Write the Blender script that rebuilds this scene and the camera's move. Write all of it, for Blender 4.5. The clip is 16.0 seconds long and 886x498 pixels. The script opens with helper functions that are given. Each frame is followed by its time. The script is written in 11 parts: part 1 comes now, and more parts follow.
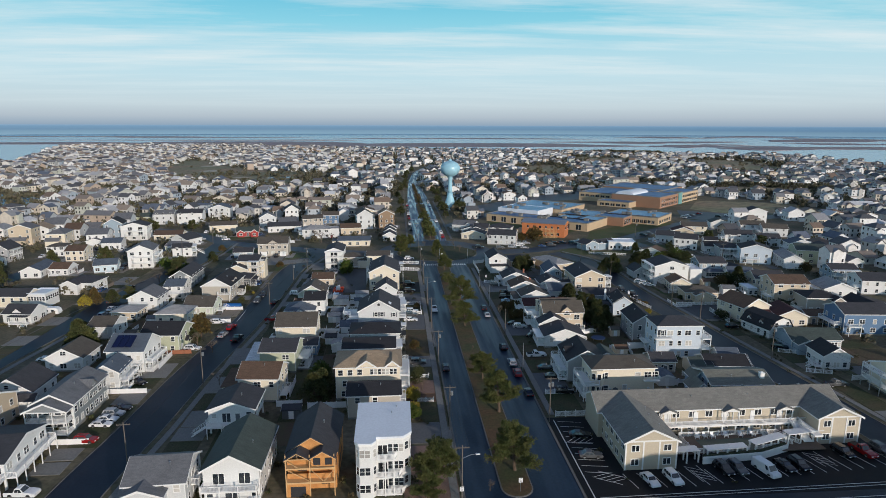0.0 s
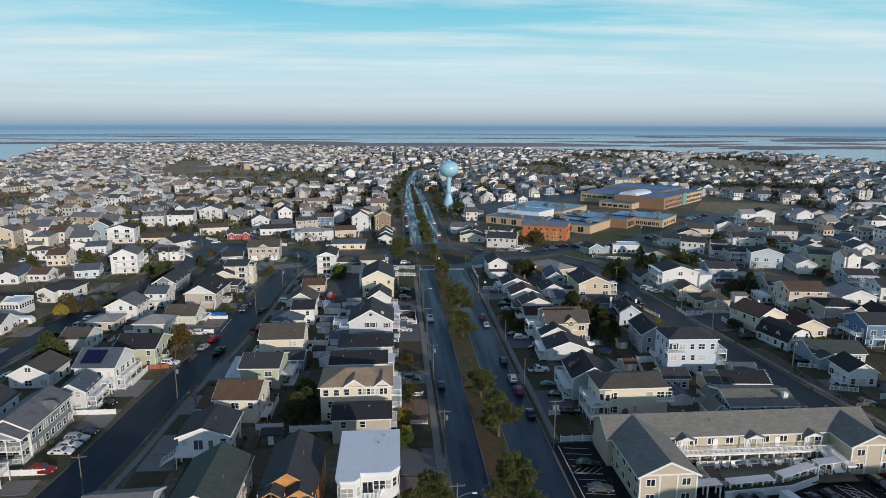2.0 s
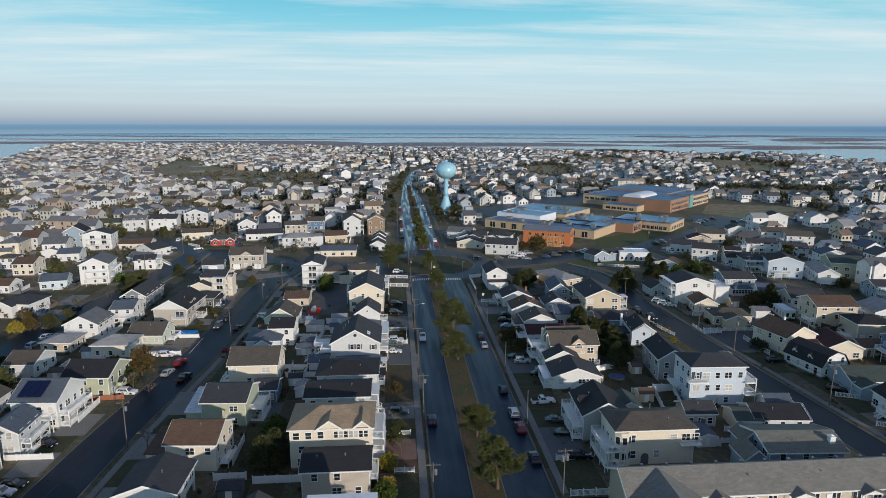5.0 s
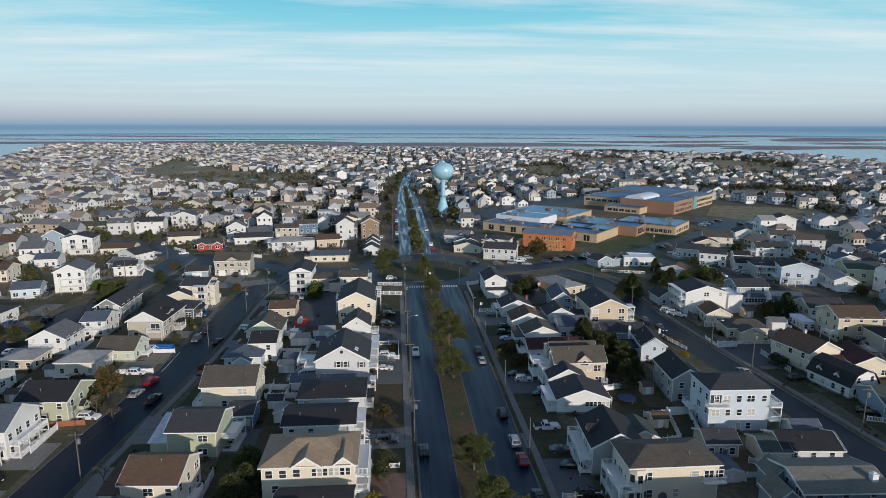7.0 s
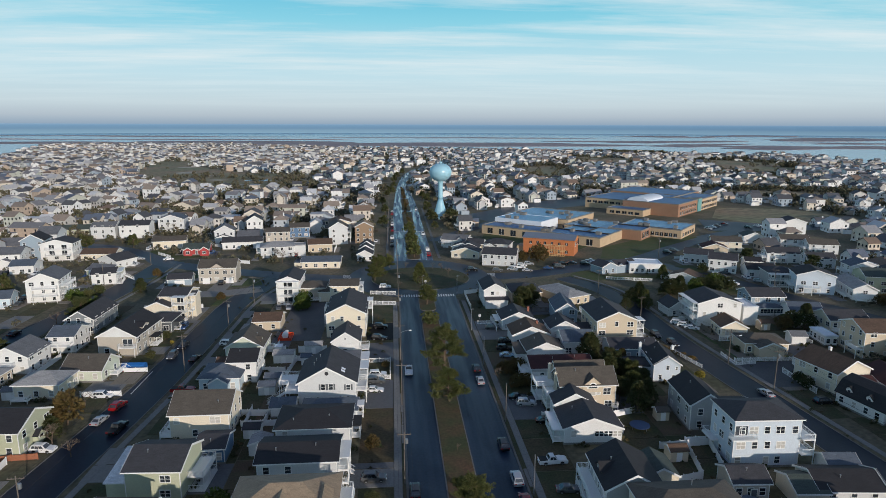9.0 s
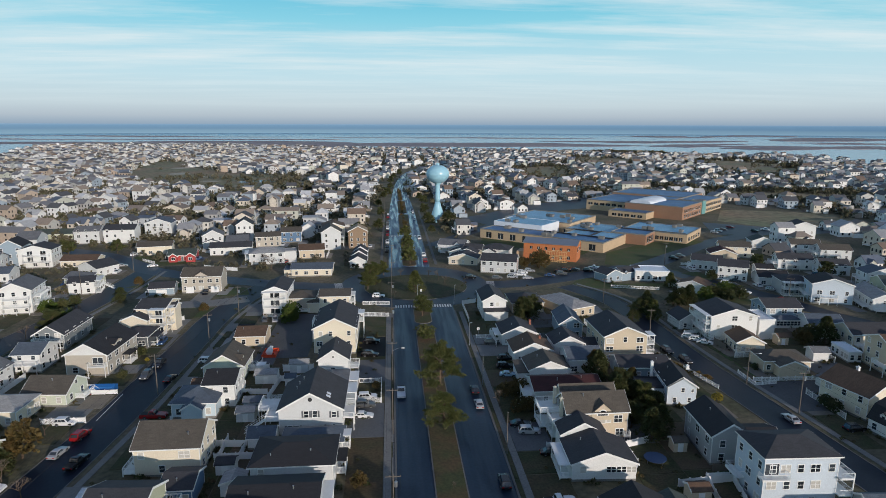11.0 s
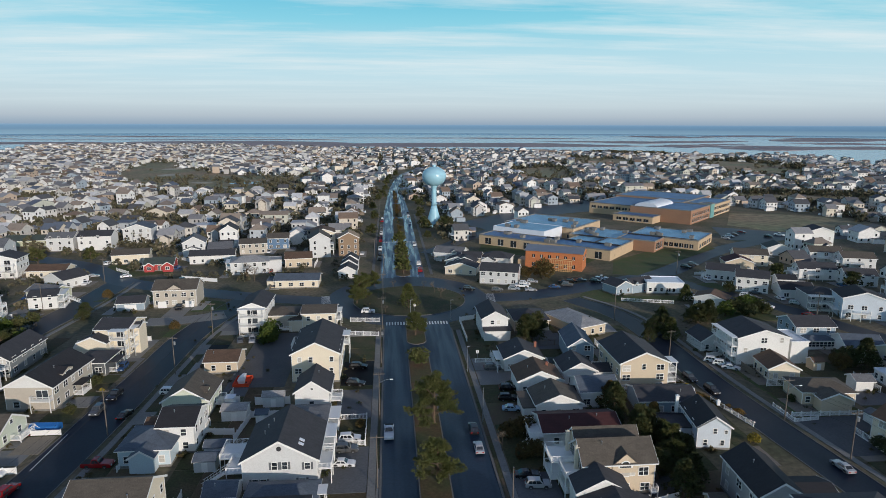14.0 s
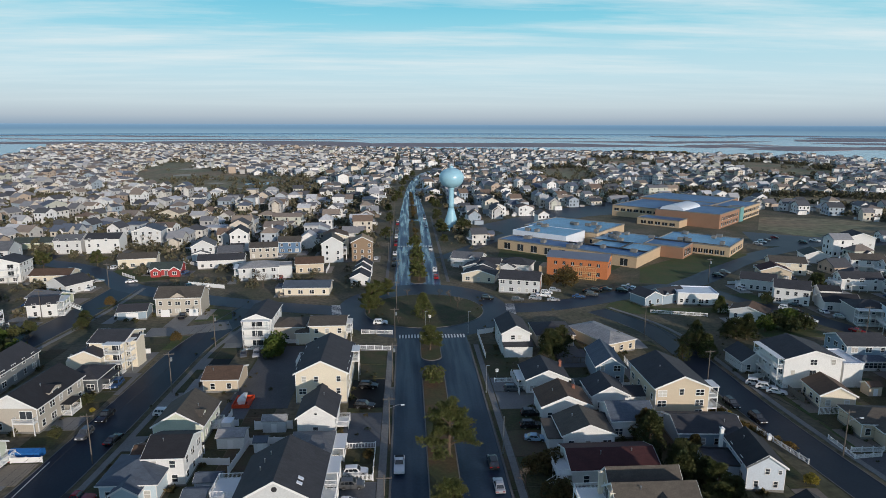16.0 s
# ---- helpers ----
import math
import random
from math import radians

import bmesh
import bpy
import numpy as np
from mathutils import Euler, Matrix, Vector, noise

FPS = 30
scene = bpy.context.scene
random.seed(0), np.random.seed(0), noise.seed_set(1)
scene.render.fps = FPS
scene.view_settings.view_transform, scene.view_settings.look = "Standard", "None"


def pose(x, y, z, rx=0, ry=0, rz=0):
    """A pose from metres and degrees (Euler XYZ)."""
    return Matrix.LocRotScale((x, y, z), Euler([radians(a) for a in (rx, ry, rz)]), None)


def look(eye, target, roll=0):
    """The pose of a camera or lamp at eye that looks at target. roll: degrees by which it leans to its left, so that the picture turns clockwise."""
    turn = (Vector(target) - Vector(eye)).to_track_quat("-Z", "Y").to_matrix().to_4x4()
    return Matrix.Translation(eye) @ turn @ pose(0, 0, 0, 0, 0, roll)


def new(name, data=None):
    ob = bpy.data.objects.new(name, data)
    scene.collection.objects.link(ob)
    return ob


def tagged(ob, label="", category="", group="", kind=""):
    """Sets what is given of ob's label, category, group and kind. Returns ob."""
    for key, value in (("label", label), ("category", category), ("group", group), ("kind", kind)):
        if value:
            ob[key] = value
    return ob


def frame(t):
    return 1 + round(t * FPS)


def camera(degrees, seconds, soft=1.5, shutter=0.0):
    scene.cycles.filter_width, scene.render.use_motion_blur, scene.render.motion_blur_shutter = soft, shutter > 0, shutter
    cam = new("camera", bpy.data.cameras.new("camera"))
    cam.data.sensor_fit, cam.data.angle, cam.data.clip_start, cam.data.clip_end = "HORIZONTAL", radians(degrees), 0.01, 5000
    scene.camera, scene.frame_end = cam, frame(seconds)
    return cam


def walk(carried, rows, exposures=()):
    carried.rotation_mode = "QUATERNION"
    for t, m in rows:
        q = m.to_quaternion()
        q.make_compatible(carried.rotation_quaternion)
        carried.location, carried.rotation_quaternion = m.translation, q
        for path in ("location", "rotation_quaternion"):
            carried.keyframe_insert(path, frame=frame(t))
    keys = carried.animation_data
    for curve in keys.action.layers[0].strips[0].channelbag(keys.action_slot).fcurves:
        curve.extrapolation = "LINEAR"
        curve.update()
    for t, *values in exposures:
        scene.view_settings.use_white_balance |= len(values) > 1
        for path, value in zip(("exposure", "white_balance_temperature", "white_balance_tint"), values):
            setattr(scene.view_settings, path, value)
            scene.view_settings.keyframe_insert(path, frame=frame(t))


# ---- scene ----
cam = camera(71.56, 16.0, soft=0.85)
ROWS = [
    (0.0, 0.00, 0.00, 65.88, -4.327, -11.400),
    (0.5, 0.50, 2.97, 65.74, -4.352, -11.406),
    (1.0, 1.02, 5.98, 65.63, -4.360, -11.413),
    (1.5, 1.57, 9.10, 65.55, -4.346, -11.422),
    (2.0, 2.12, 12.30, 65.49, -4.334, -11.434),
    (2.5, 2.67, 15.56, 65.44, -4.347, -11.447),
    (3.0, 3.22, 18.85, 65.42, -4.365, -11.457),
    (3.5, 3.80, 22.12, 65.42, -4.365, -11.464),
    (4.0, 4.39, 25.39, 65.42, -4.358, -11.468),
    (4.5, 4.96, 28.67, 65.36, -4.361, -11.468),
    (5.0, 5.50, 31.99, 65.26, -4.375, -11.466),
    (5.5, 6.04, 35.34, 65.14, -4.399, -11.463),
    (6.0, 6.58, 38.72, 65.00, -4.430, -11.460),
    (6.5, 7.12, 42.14, 64.88, -4.467, -11.457),
    (7.0, 7.67, 45.60, 64.78, -4.509, -11.455),
    (7.5, 8.22, 49.08, 64.71, -4.549, -11.456),
    (8.0, 8.74, 52.57, 64.68, -4.584, -11.458),
    (8.5, 9.22, 56.03, 64.69, -4.610, -11.463),
    (9.0, 9.68, 59.44, 64.73, -4.634, -11.468),
    (9.5, 10.13, 62.74, 64.80, -4.664, -11.472),
    (10.0, 10.56, 65.98, 64.87, -4.701, -11.473),
    (10.5, 11.00, 69.20, 64.94, -4.743, -11.472),
    (11.0, 11.45, 72.44, 64.97, -4.790, -11.470),
    (11.5, 11.90, 75.75, 64.95, -4.840, -11.465),
    (12.0, 12.38, 79.16, 64.87, -4.893, -11.459),
    (12.5, 12.83, 82.60, 64.78, -4.949, -11.454),
    (13.0, 13.24, 86.01, 64.71, -5.003, -11.451),
    (13.5, 13.63, 89.38, 64.69, -5.033, -11.453),
    (14.0, 14.01, 92.68, 64.69, -4.975, -11.458),
    (14.5, 14.33, 95.97, 64.70, -4.662, -11.463),
    (15.0, 14.58, 99.28, 64.69, -4.138, -11.466),
    (15.5, 14.83, 102.58, 64.67, -3.678, -11.469),
    (16.0, 15.11, 105.87, 64.64, -3.345, -11.472),
]
walk(cam, [(t, pose(x, y, z, 90 + pitch, -0.17, yaw)) for t, x, y, z, yaw, pitch in ROWS])

# ---- world and sun ----
SUN_ELEV, SUN_EAST = radians(11.0), radians(28.0)      # low winter sun, a little east of south
TO_SUN = Vector((math.sin(SUN_EAST) * math.cos(SUN_ELEV), -math.cos(SUN_EAST) * math.cos(SUN_ELEV), math.sin(SUN_ELEV)))

world = bpy.data.worlds.new("sky")
scene.world = world
world.use_nodes = True
wn, wl = world.node_tree.nodes, world.node_tree.links
bg = wn["Background"]
sky = wn.new("ShaderNodeTexSky")
sky.sky_type, sky.sun_disc = "NISHITA", False
sky.sun_elevation, sky.sun_rotation = SUN_ELEV, math.pi - SUN_EAST
sky.altitude, sky.air_density, sky.dust_density, sky.ozone_density = 60, 1.0, 0.3, 4.0
coords = wn.new("ShaderNodeTexCoord")
split = wn.new("ShaderNodeSeparateXYZ")
wl.new(coords.outputs["Generated"], split.inputs[0])
# thin streaked cloud, projected on a flat layer high above
lift = wn.new("ShaderNodeMath"); lift.operation = "ADD"; lift.inputs[1].default_value = 0.045
wl.new(split.outputs["Z"], lift.inputs[0])
over = wn.new("ShaderNodeVectorMath"); over.operation = "DIVIDE"
join = wn.new("ShaderNodeCombineXYZ")
for i in range(3):
    wl.new(lift.outputs[0], join.inputs[i])
wl.new(coords.outputs["Generated"], over.inputs[0])
wl.new(join.outputs[0], over.inputs[1])
stretch = wn.new("ShaderNodeMapping")
stretch.inputs["Scale"].default_value = (0.30, 1.0, 0.0)
stretch.inputs["Rotation"].default_value = (0, 0, radians(-5))
stretch.inputs["Location"].default_value = (3.3, 1.6, 0)
wl.new(over.outputs[0], stretch.inputs[0])
cloud = wn.new("ShaderNodeTexNoise")
cloud.inputs["Scale"].default_value, cloud.inputs["Detail"].default_value, cloud.inputs["Roughness"].default_value = 0.85, 8, 0.62
wl.new(stretch.outputs[0], cloud.inputs["Vector"])
amount = wn.new("ShaderNodeMapRange")
amount.inputs["From Min"].default_value, amount.inputs["From Max"].default_value = 0.44, 0.66
amount.inputs["To Min"].default_value, amount.inputs["To Max"].default_value = 0.0, 0.9
wl.new(cloud.outputs["Fac"], amount.inputs["Value"])
clear = wn.new("ShaderNodeMapRange")       # no streaks in the haze low down
clear.inputs["From Min"].default_value, clear.inputs["From Max"].default_value = 0.02, 0.09
wl.new(split.outputs["Z"], clear.inputs["Value"])
streaks = wn.new("ShaderNodeMath"); streaks.operation = "MULTIPLY"
wl.new(amount.outputs[0], streaks.inputs[0])
wl.new(clear.outputs[0], streaks.inputs[1])
# a pale veil that thickens towards the horizon
veil = wn.new("ShaderNodeValToRGB")
veil.color_ramp.elements[0].position, veil.color_ramp.elements[0].color = 0.0, (1, 1, 1, 1)
veil.color_ramp.elements[1].position, veil.color_ramp.elements[1].color = 0.5, (0, 0, 0, 1)
veil.color_ramp.elements.new(0.2).color = (0.9, 0.9, 0.9, 1)
wl.new(split.outputs["Z"], veil.inputs[0])
veil_colour = wn.new("ShaderNodeValToRGB")
veil_colour.color_ramp.elements[0].position, veil_colour.color_ramp.elements[0].color = 0.0, (2.9, 3.9, 5.0, 1)
veil_colour.color_ramp.elements[1].position, veil_colour.color_ramp.elements[1].color = 0.21, (1.2, 5.6, 7.4, 1)
for p, c in ((0.012, (4.5, 5.3, 6.0, 1)), (0.03, (5.7, 6.8, 7.3, 1)), (0.07, (5.6, 7.6, 8.3, 1)), (0.107, (4.8, 7.5, 8.4, 1)), (0.153, (2.7, 6.8, 8.1, 1))):
    veil_colour.color_ramp.elements.new(p).color = c
wl.new(split.outputs["Z"], veil_colour.inputs[0])
mix1 = wn.new("ShaderNodeMix"); mix1.data_type = "RGBA"
wl.new(veil.outputs["Color"], mix1.inputs["Factor"])
dome = wn.new("ShaderNodeMix"); dome.data_type, dome.blend_type = "RGBA", "MULTIPLY"
dome.inputs["Factor"].default_value = 1.0
wl.new(sky.outputs[0], dome.inputs["A"])
dome.inputs["B"].default_value = (0.24, 0.41, 0.95, 1)
wl.new(dome.outputs["Result"], mix1.inputs["A"])
wl.new(veil_colour.outputs["Color"], mix1.inputs["B"])
mix2 = wn.new("ShaderNodeMix"); mix2.data_type = "RGBA"
wl.new(streaks.outputs[0], mix2.inputs["Factor"])
wl.new(mix1.outputs["Result"], mix2.inputs["A"])
mix2.inputs["B"].default_value = (7.0, 8.2, 8.6, 1)
wl.new(mix2.outputs["Result"], bg.inputs["Color"])
bg.inputs["Strength"].default_value = 0.10

sun = new("sun", bpy.data.lights.new("sun", "SUN"))
sun.data.energy, sun.data.angle, sun.data.color = 3.15, radians(0.6), (1.0, 0.885, 0.775)
sun.matrix_world = look(TO_SUN * 400, (0, 0, 0))
scene.view_settings.exposure = 0.0

# ---- materials ----
MATS = {}


def material(name, colour, rough=0.7, metal=0.0, vary=0.12, scale=1.0, fine=0.0, bump=0.0, kind="", tone=None, spec=0.5, random_tone=0.0):
    """A surface with variation at two scales. kind: boards, shingles or plain; tone: a second colour for stains."""
    if name in MATS:
        return MATS[name]
    m = bpy.data.materials.new(name)
    m.use_nodes = True
    n, l = m.node_tree.nodes, m.node_tree.links
    b = n["Principled BSDF"]
    b.inputs["Roughness"].default_value, b.inputs["Metallic"].default_value = rough, metal
    b.inputs["Specular IOR Level"].default_value = spec
    tc = n.new("ShaderNodeTexCoord")
    big = n.new("ShaderNodeTexNoise")
    big.inputs["Scale"].default_value, big.inputs["Detail"].default_value = 0.35 * scale, 6
    geo = n.new("ShaderNodeNewGeometry")
    l.new(geo.outputs["Position"], big.inputs["Vector"])
    small = n.new("ShaderNodeTexNoise")
    small.inputs["Scale"].default_value, small.inputs["Detail"].default_value = 5.0 * scale, 5
    l.new(geo.outputs["Position"], small.inputs["Vector"])
    ramp = n.new("ShaderNodeMix"); ramp.data_type = "RGBA"
    ramp.inputs["A"].default_value = (*colour, 1)
    t = tone or tuple(c * 0.72 for c in colour)
    ramp.inputs["B"].default_value = (*t, 1)
    mr = n.new("ShaderNodeMapRange")
    mr.inputs["From Min"].default_value, mr.inputs["From Max"].default_value = 0.38, 0.68
    mr.inputs["To Max"].default_value = min(1.0, vary * 4) if tone else vary * 2.5
    l.new(big.outputs["Fac"], mr.inputs["Value"])
    l.new(mr.outputs[0], ramp.inputs["Factor"])
    grain = n.new("ShaderNodeHueSaturation")
    gr = n.new("ShaderNodeMapRange")
    gr.inputs["From Min"].default_value, gr.inputs["From Max"].default_value = 0.3, 0.7
    gr.inputs["To Min"].default_value, gr.inputs["To Max"].default_value = 1 - vary, 1 + vary
    l.new(small.outputs["Fac"], gr.inputs["Value"])
    value = gr.outputs[0]
    if random_tone:
        oi = n.new("ShaderNodeObjectInfo")
        rr = n.new("ShaderNodeMapRange")
        rr.inputs["To Min"].default_value, rr.inputs["To Max"].default_value = 1 - random_tone, 1 + random_tone
        l.new(oi.outputs["Random"], rr.inputs["Value"])
        mul = n.new("ShaderNodeMath"); mul.operation = "MULTIPLY"
        l.new(value, mul.inputs[0]); l.new(rr.outputs[0], mul.inputs[1])
        value = mul.outputs[0]
    l.new(value, grain.inputs["Value"])
    l.new(ramp.outputs["Result"], grain.inputs["Color"])
    out = grain.outputs["Color"]
    height = small.outputs["Fac"]
    if kind in ("boards", "shingles"):
        wave = n.new("ShaderNodeTexWave")
        wave.bands_direction, wave.wave_profile = "Z", "SAW"
        wave.inputs["Scale"].default_value = 0.5 * (1 / 0.16 if kind == "boards" else 1 / 0.14) * 0.318
        wave.inputs["Distortion"].default_value = 0.0 if kind == "boards" else 0.3
        l.new(geo.outputs["Position"], wave.inputs["Vector"])
        height = wave.outputs["Fac"]
        bump = bump or 0.35
        if kind == "shingles":
            br = n.new("ShaderNodeTexBrick")
            br.inputs["Scale"].default_value = 1.0
            br.inputs["Brick Width"].default_value, br.inputs["Row Height"].default_value, br.inputs["Mortar Size"].default_value = 0.9, 0.30, 0.0
            br.inputs["Color1"].default_value, br.inputs["Color2"].default_value = (0.78, 0.78, 0.78, 1), (1.15, 1.15, 1.15, 1)
            l.new(tc.outputs["Object"], br.inputs["Vector"])
            mm = n.new("ShaderNodeMix"); mm.data_type, mm.blend_type = "RGBA", "MULTIPLY"
            mm.inputs["Factor"].default_value = 0.55
            l.new(out, mm.inputs["A"]); l.new(br.outputs["Color"], mm.inputs["B"])
            out = mm.outputs["Result"]
    if bump:
        bp = n.new("ShaderNodeBump")
        bp.inputs["Strength"].default_value, bp.inputs["Distance"].default_value = bump, 0.03
        l.new(height, bp.inputs["Height"])
        l.new(bp.outputs[0], b.inputs["Normal"])
    l.new(out, b.inputs["Base Color"])
    MATS[name] = m
    return m


WALLS = {
    "white": (0.74, 0.74, 0.725), "cream": (0.76, 0.68, 0.54), "tan": (0.60, 0.50, 0.37), "grey": (0.42, 0.42, 0.42),
    "blue_grey": (0.30, 0.38, 0.45), "sage": (0.48, 0.50, 0.36), "taupe": (0.50, 0.45, 0.38), "red": (0.42, 0.05, 0.05),
    "blue": (0.10, 0.19, 0.32), "pale_blue": (0.55, 0.66, 0.72), "charcoal": (0.12, 0.13, 0.14), "mint": (0.62, 0.66, 0.54),
    "brick": (0.42, 0.22, 0.13), "pale_grey": (0.62, 0.63, 0.63), "ice": (0.56, 0.63, 0.70), "slate_grey": (0.23, 0.25, 0.26), "brown": (0.28, 0.19, 0.12), "yellow": (0.75, 0.62, 0.30),
}
ROOFS = {
    "dark": (0.052, 0.053, 0.060), "black": (0.026, 0.026, 0.030), "brown": (0.13, 0.08, 0.052), "grey": (0.16, 0.165, 0.175),
    "light": (0.34, 0.34, 0.34), "tan": (0.36, 0.27, 0.18), "green": (0.065, 0.085, 0.075), "slate": (0.10, 0.125, 0.16),
    "maroon": (0.065, 0.020, 0.020), "taupe": (0.105, 0.09, 0.073), "white": (0.78, 0.80, 0.82),
}


def siding(c):
    return material("siding_" + c, WALLS[c], 0.62, vary=0.07, kind="boards", scale=0.8)


def shingle(c):
    return material("shingle_" + c, ROOFS[c], 0.85, vary=0.22, kind="shingles", scale=1.3)


TRIM = material("white_trim", (0.82, 0.82, 0.80), 0.5, vary=0.05)
VINYL = material("white_vinyl", (0.83, 0.83, 0.82), 0.4, vary=0.04)
GLASS = material("window_glass", (0.035, 0.042, 0.05), 0.06, vary=0.3, scale=0.6, spec=0.9, random_tone=0.5)
BLIND = material("window_blind", (0.50, 0.48, 0.44), 0.35, vary=0.1, random_tone=0.3, spec=0.8)
ASPHALT = material("asphalt", (0.010, 0.017, 0.032), 0.46, vary=0.18, scale=0.35, bump=0.05, tone=(0.018, 0.026, 0.042), spec=0.15)
# Bluer than plain asphalt: the sky's reflection is mixed into its colour.
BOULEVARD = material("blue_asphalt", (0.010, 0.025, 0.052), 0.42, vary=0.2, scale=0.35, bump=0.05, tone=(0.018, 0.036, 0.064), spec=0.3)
WORN = material("worn_asphalt", (0.022, 0.034, 0.054), 0.5, vary=0.18, scale=0.3, bump=0.05, tone=(0.038, 0.050, 0.068), spec=0.3)
PATCH = material("new_asphalt", (0.010, 0.011, 0.013), 0.75, vary=0.15, scale=0.5, bump=0.1, spec=0.25)
CONCRETE = material("concrete", (0.225, 0.22, 0.205), 0.85, vary=0.16, scale=0.6, bump=0.1)
KERB = material("kerb_concrete", (0.165, 0.16, 0.15), 0.85, vary=0.14, scale=0.8)
PAVER = material("red_paver", (0.24, 0.15, 0.115), 0.8, vary=0.2, scale=1.5, bump=0.1)
GRAVEL = material("yard_gravel", (0.22, 0.19, 0.155), 0.95, vary=0.22, scale=1.6, bump=0.2)
LAWN = material("winter_lawn", (0.044, 0.056, 0.019), 0.95, vary=0.32, scale=0.5, bump=0.4, tone=(0.084, 0.068, 0.034))
DIRT = material("bare_soil", (0.105, 0.072, 0.045), 0.95, vary=0.25, scale=0.8, bump=0.3, tone=(0.10, 0.09, 0.045))
MULCH = material("mulch", (0.13, 0.075, 0.045), 0.95, vary=0.3, scale=1.5, bump=0.4)
PAINT = material("road_paint", (0.70, 0.70, 0.68), 0.6, vary=0.15, scale=2)
METAL = material("galvanised_metal", (0.42, 0.44, 0.46), 0.4, 0.8, vary=0.08)
DARKMETAL = material("dark_metal", (0.05, 0.05, 0.055), 0.5, 0.3, vary=0.1)
POLEWOOD = material("pole_wood", (0.15, 0.13, 0.11), 0.9, vary=0.2, scale=3, bump=0.2)
DECKWOOD = material("deck_wood", (0.28, 0.22, 0.17), 0.8, vary=0.15, scale=2)
OSB = material("osb_board", (0.62, 0.30, 0.10), 0.75, vary=0.2, scale=2.5, tone=(0.48, 0.20, 0.06))
LUMBER = material("lumber", (0.66, 0.42, 0.20), 0.75, vary=0.12, scale=2)
RUBBER = material("rubber", (0.02, 0.02, 0.02), 0.8, vary=0.1)
CABLE = material("cable_black", (0.02, 0.02, 0.02), 0.6, vary=0.1)
BRICK = material("brick_red", (0.30, 0.12, 0.08), 0.85, vary=0.2, scale=3, bump=0.2)
TOWERBLUE = material("tower_paint", (0.34, 0.60, 0.72), 0.32, vary=0.06, scale=0.3, spec=0.6)
# Blue of the mirrored sky is given as this roof's own colour.
MEMBRANE = material("roof_membrane", (0.09, 0.20, 0.38), 0.5, vary=0.16, scale=0.25, spec=0.3, tone=(0.06, 0.13, 0.26))
WHITEROOF = material("white_roof_coat", (0.74, 0.78, 0.84), 0.45, vary=0.06, scale=0.5)
# Paler cyan paints the sky reflection on the lower school roofs.
SKYROOF = material("pale_roof_membrane", (0.21, 0.44, 0.64), 0.45, vary=0.2, scale=0.2, spec=0.35, tone=(0.14, 0.33, 0.48))
BUFF = material("buff_brick", (0.54, 0.40, 0.26), 0.85, vary=0.10, scale=0.6)
ORANGEB = material("orange_brick", (0.52, 0.18, 0.07), 0.85, vary=0.12, scale=0.6)
REDBROWN = material("brown_brick", (0.34, 0.19, 0.12), 0.85, vary=0.12, scale=0.6)
TEAL = material("teal_panel", (0.16, 0.36, 0.36), 0.5, vary=0.08)
SOLAR = material("solar_glass", (0.012, 0.018, 0.05), 0.12, vary=0.1, spec=0.8)
BLUETARP = material("blue_tarp", (0.02, 0.14, 0.42), 0.5, vary=0.15, scale=2)
POOL = material("pool_cover", (0.035, 0.075, 0.06), 0.4, vary=0.2, scale=0.8)
BARK = material("bark", (0.12, 0.085, 0.06), 0.95, vary=0.25, scale=3, bump=0.4)


def leaf_material(name, a, b):
    """Leaves vary from clump to clump."""
    m = material(name, a, 0.7, vary=0.25, scale=1.2, tone=b, spec=0.3)
    n, l = m.node_tree.nodes, m.node_tree.links
    geo = n.new("ShaderNodeNewGeometry")
    hs = n.new("ShaderNodeHueSaturation")
    mr = n.new("ShaderNodeMapRange")
    mr.inputs["To Min"].default_value, mr.inputs["To Max"].default_value = 0.7, 1.35
    l.new(geo.outputs["Random Per Island"], mr.inputs["Value"])
    l.new(mr.outputs[0], hs.inputs["Value"])
    bs = n["Principled BSDF"]
    src = bs.inputs["Base Color"].links[0].from_socket
    l.new(src, hs.inputs["Color"])
    l.new(hs.outputs[0], bs.inputs["Base Color"])
    return m


PINE = leaf_material("pine_needles", (0.076, 0.094, 0.028), (0.112, 0.112, 0.036))
CEDAR = leaf_material("cedar_needles", (0.044, 0.058, 0.020), (0.082, 0.080, 0.028))
HEDGE = leaf_material("hedge_leaves", (0.055, 0.090, 0.014), (0.09, 0.11, 0.02))
RUSTY = leaf_material("rusty_leaves", (0.115, 0.075, 0.025), (0.075, 0.065, 0.022))
GOLD = leaf_material("golden_leaves", (0.32, 0.25, 0.03), (0.24, 0.20, 0.04))
TWIG = leaf_material("bare_twigs", (0.16, 0.125, 0.095), (0.11, 0.09, 0.07))
SCRUB = leaf_material("far_scrub", (0.080, 0.082, 0.045), (0.14, 0.115, 0.08))


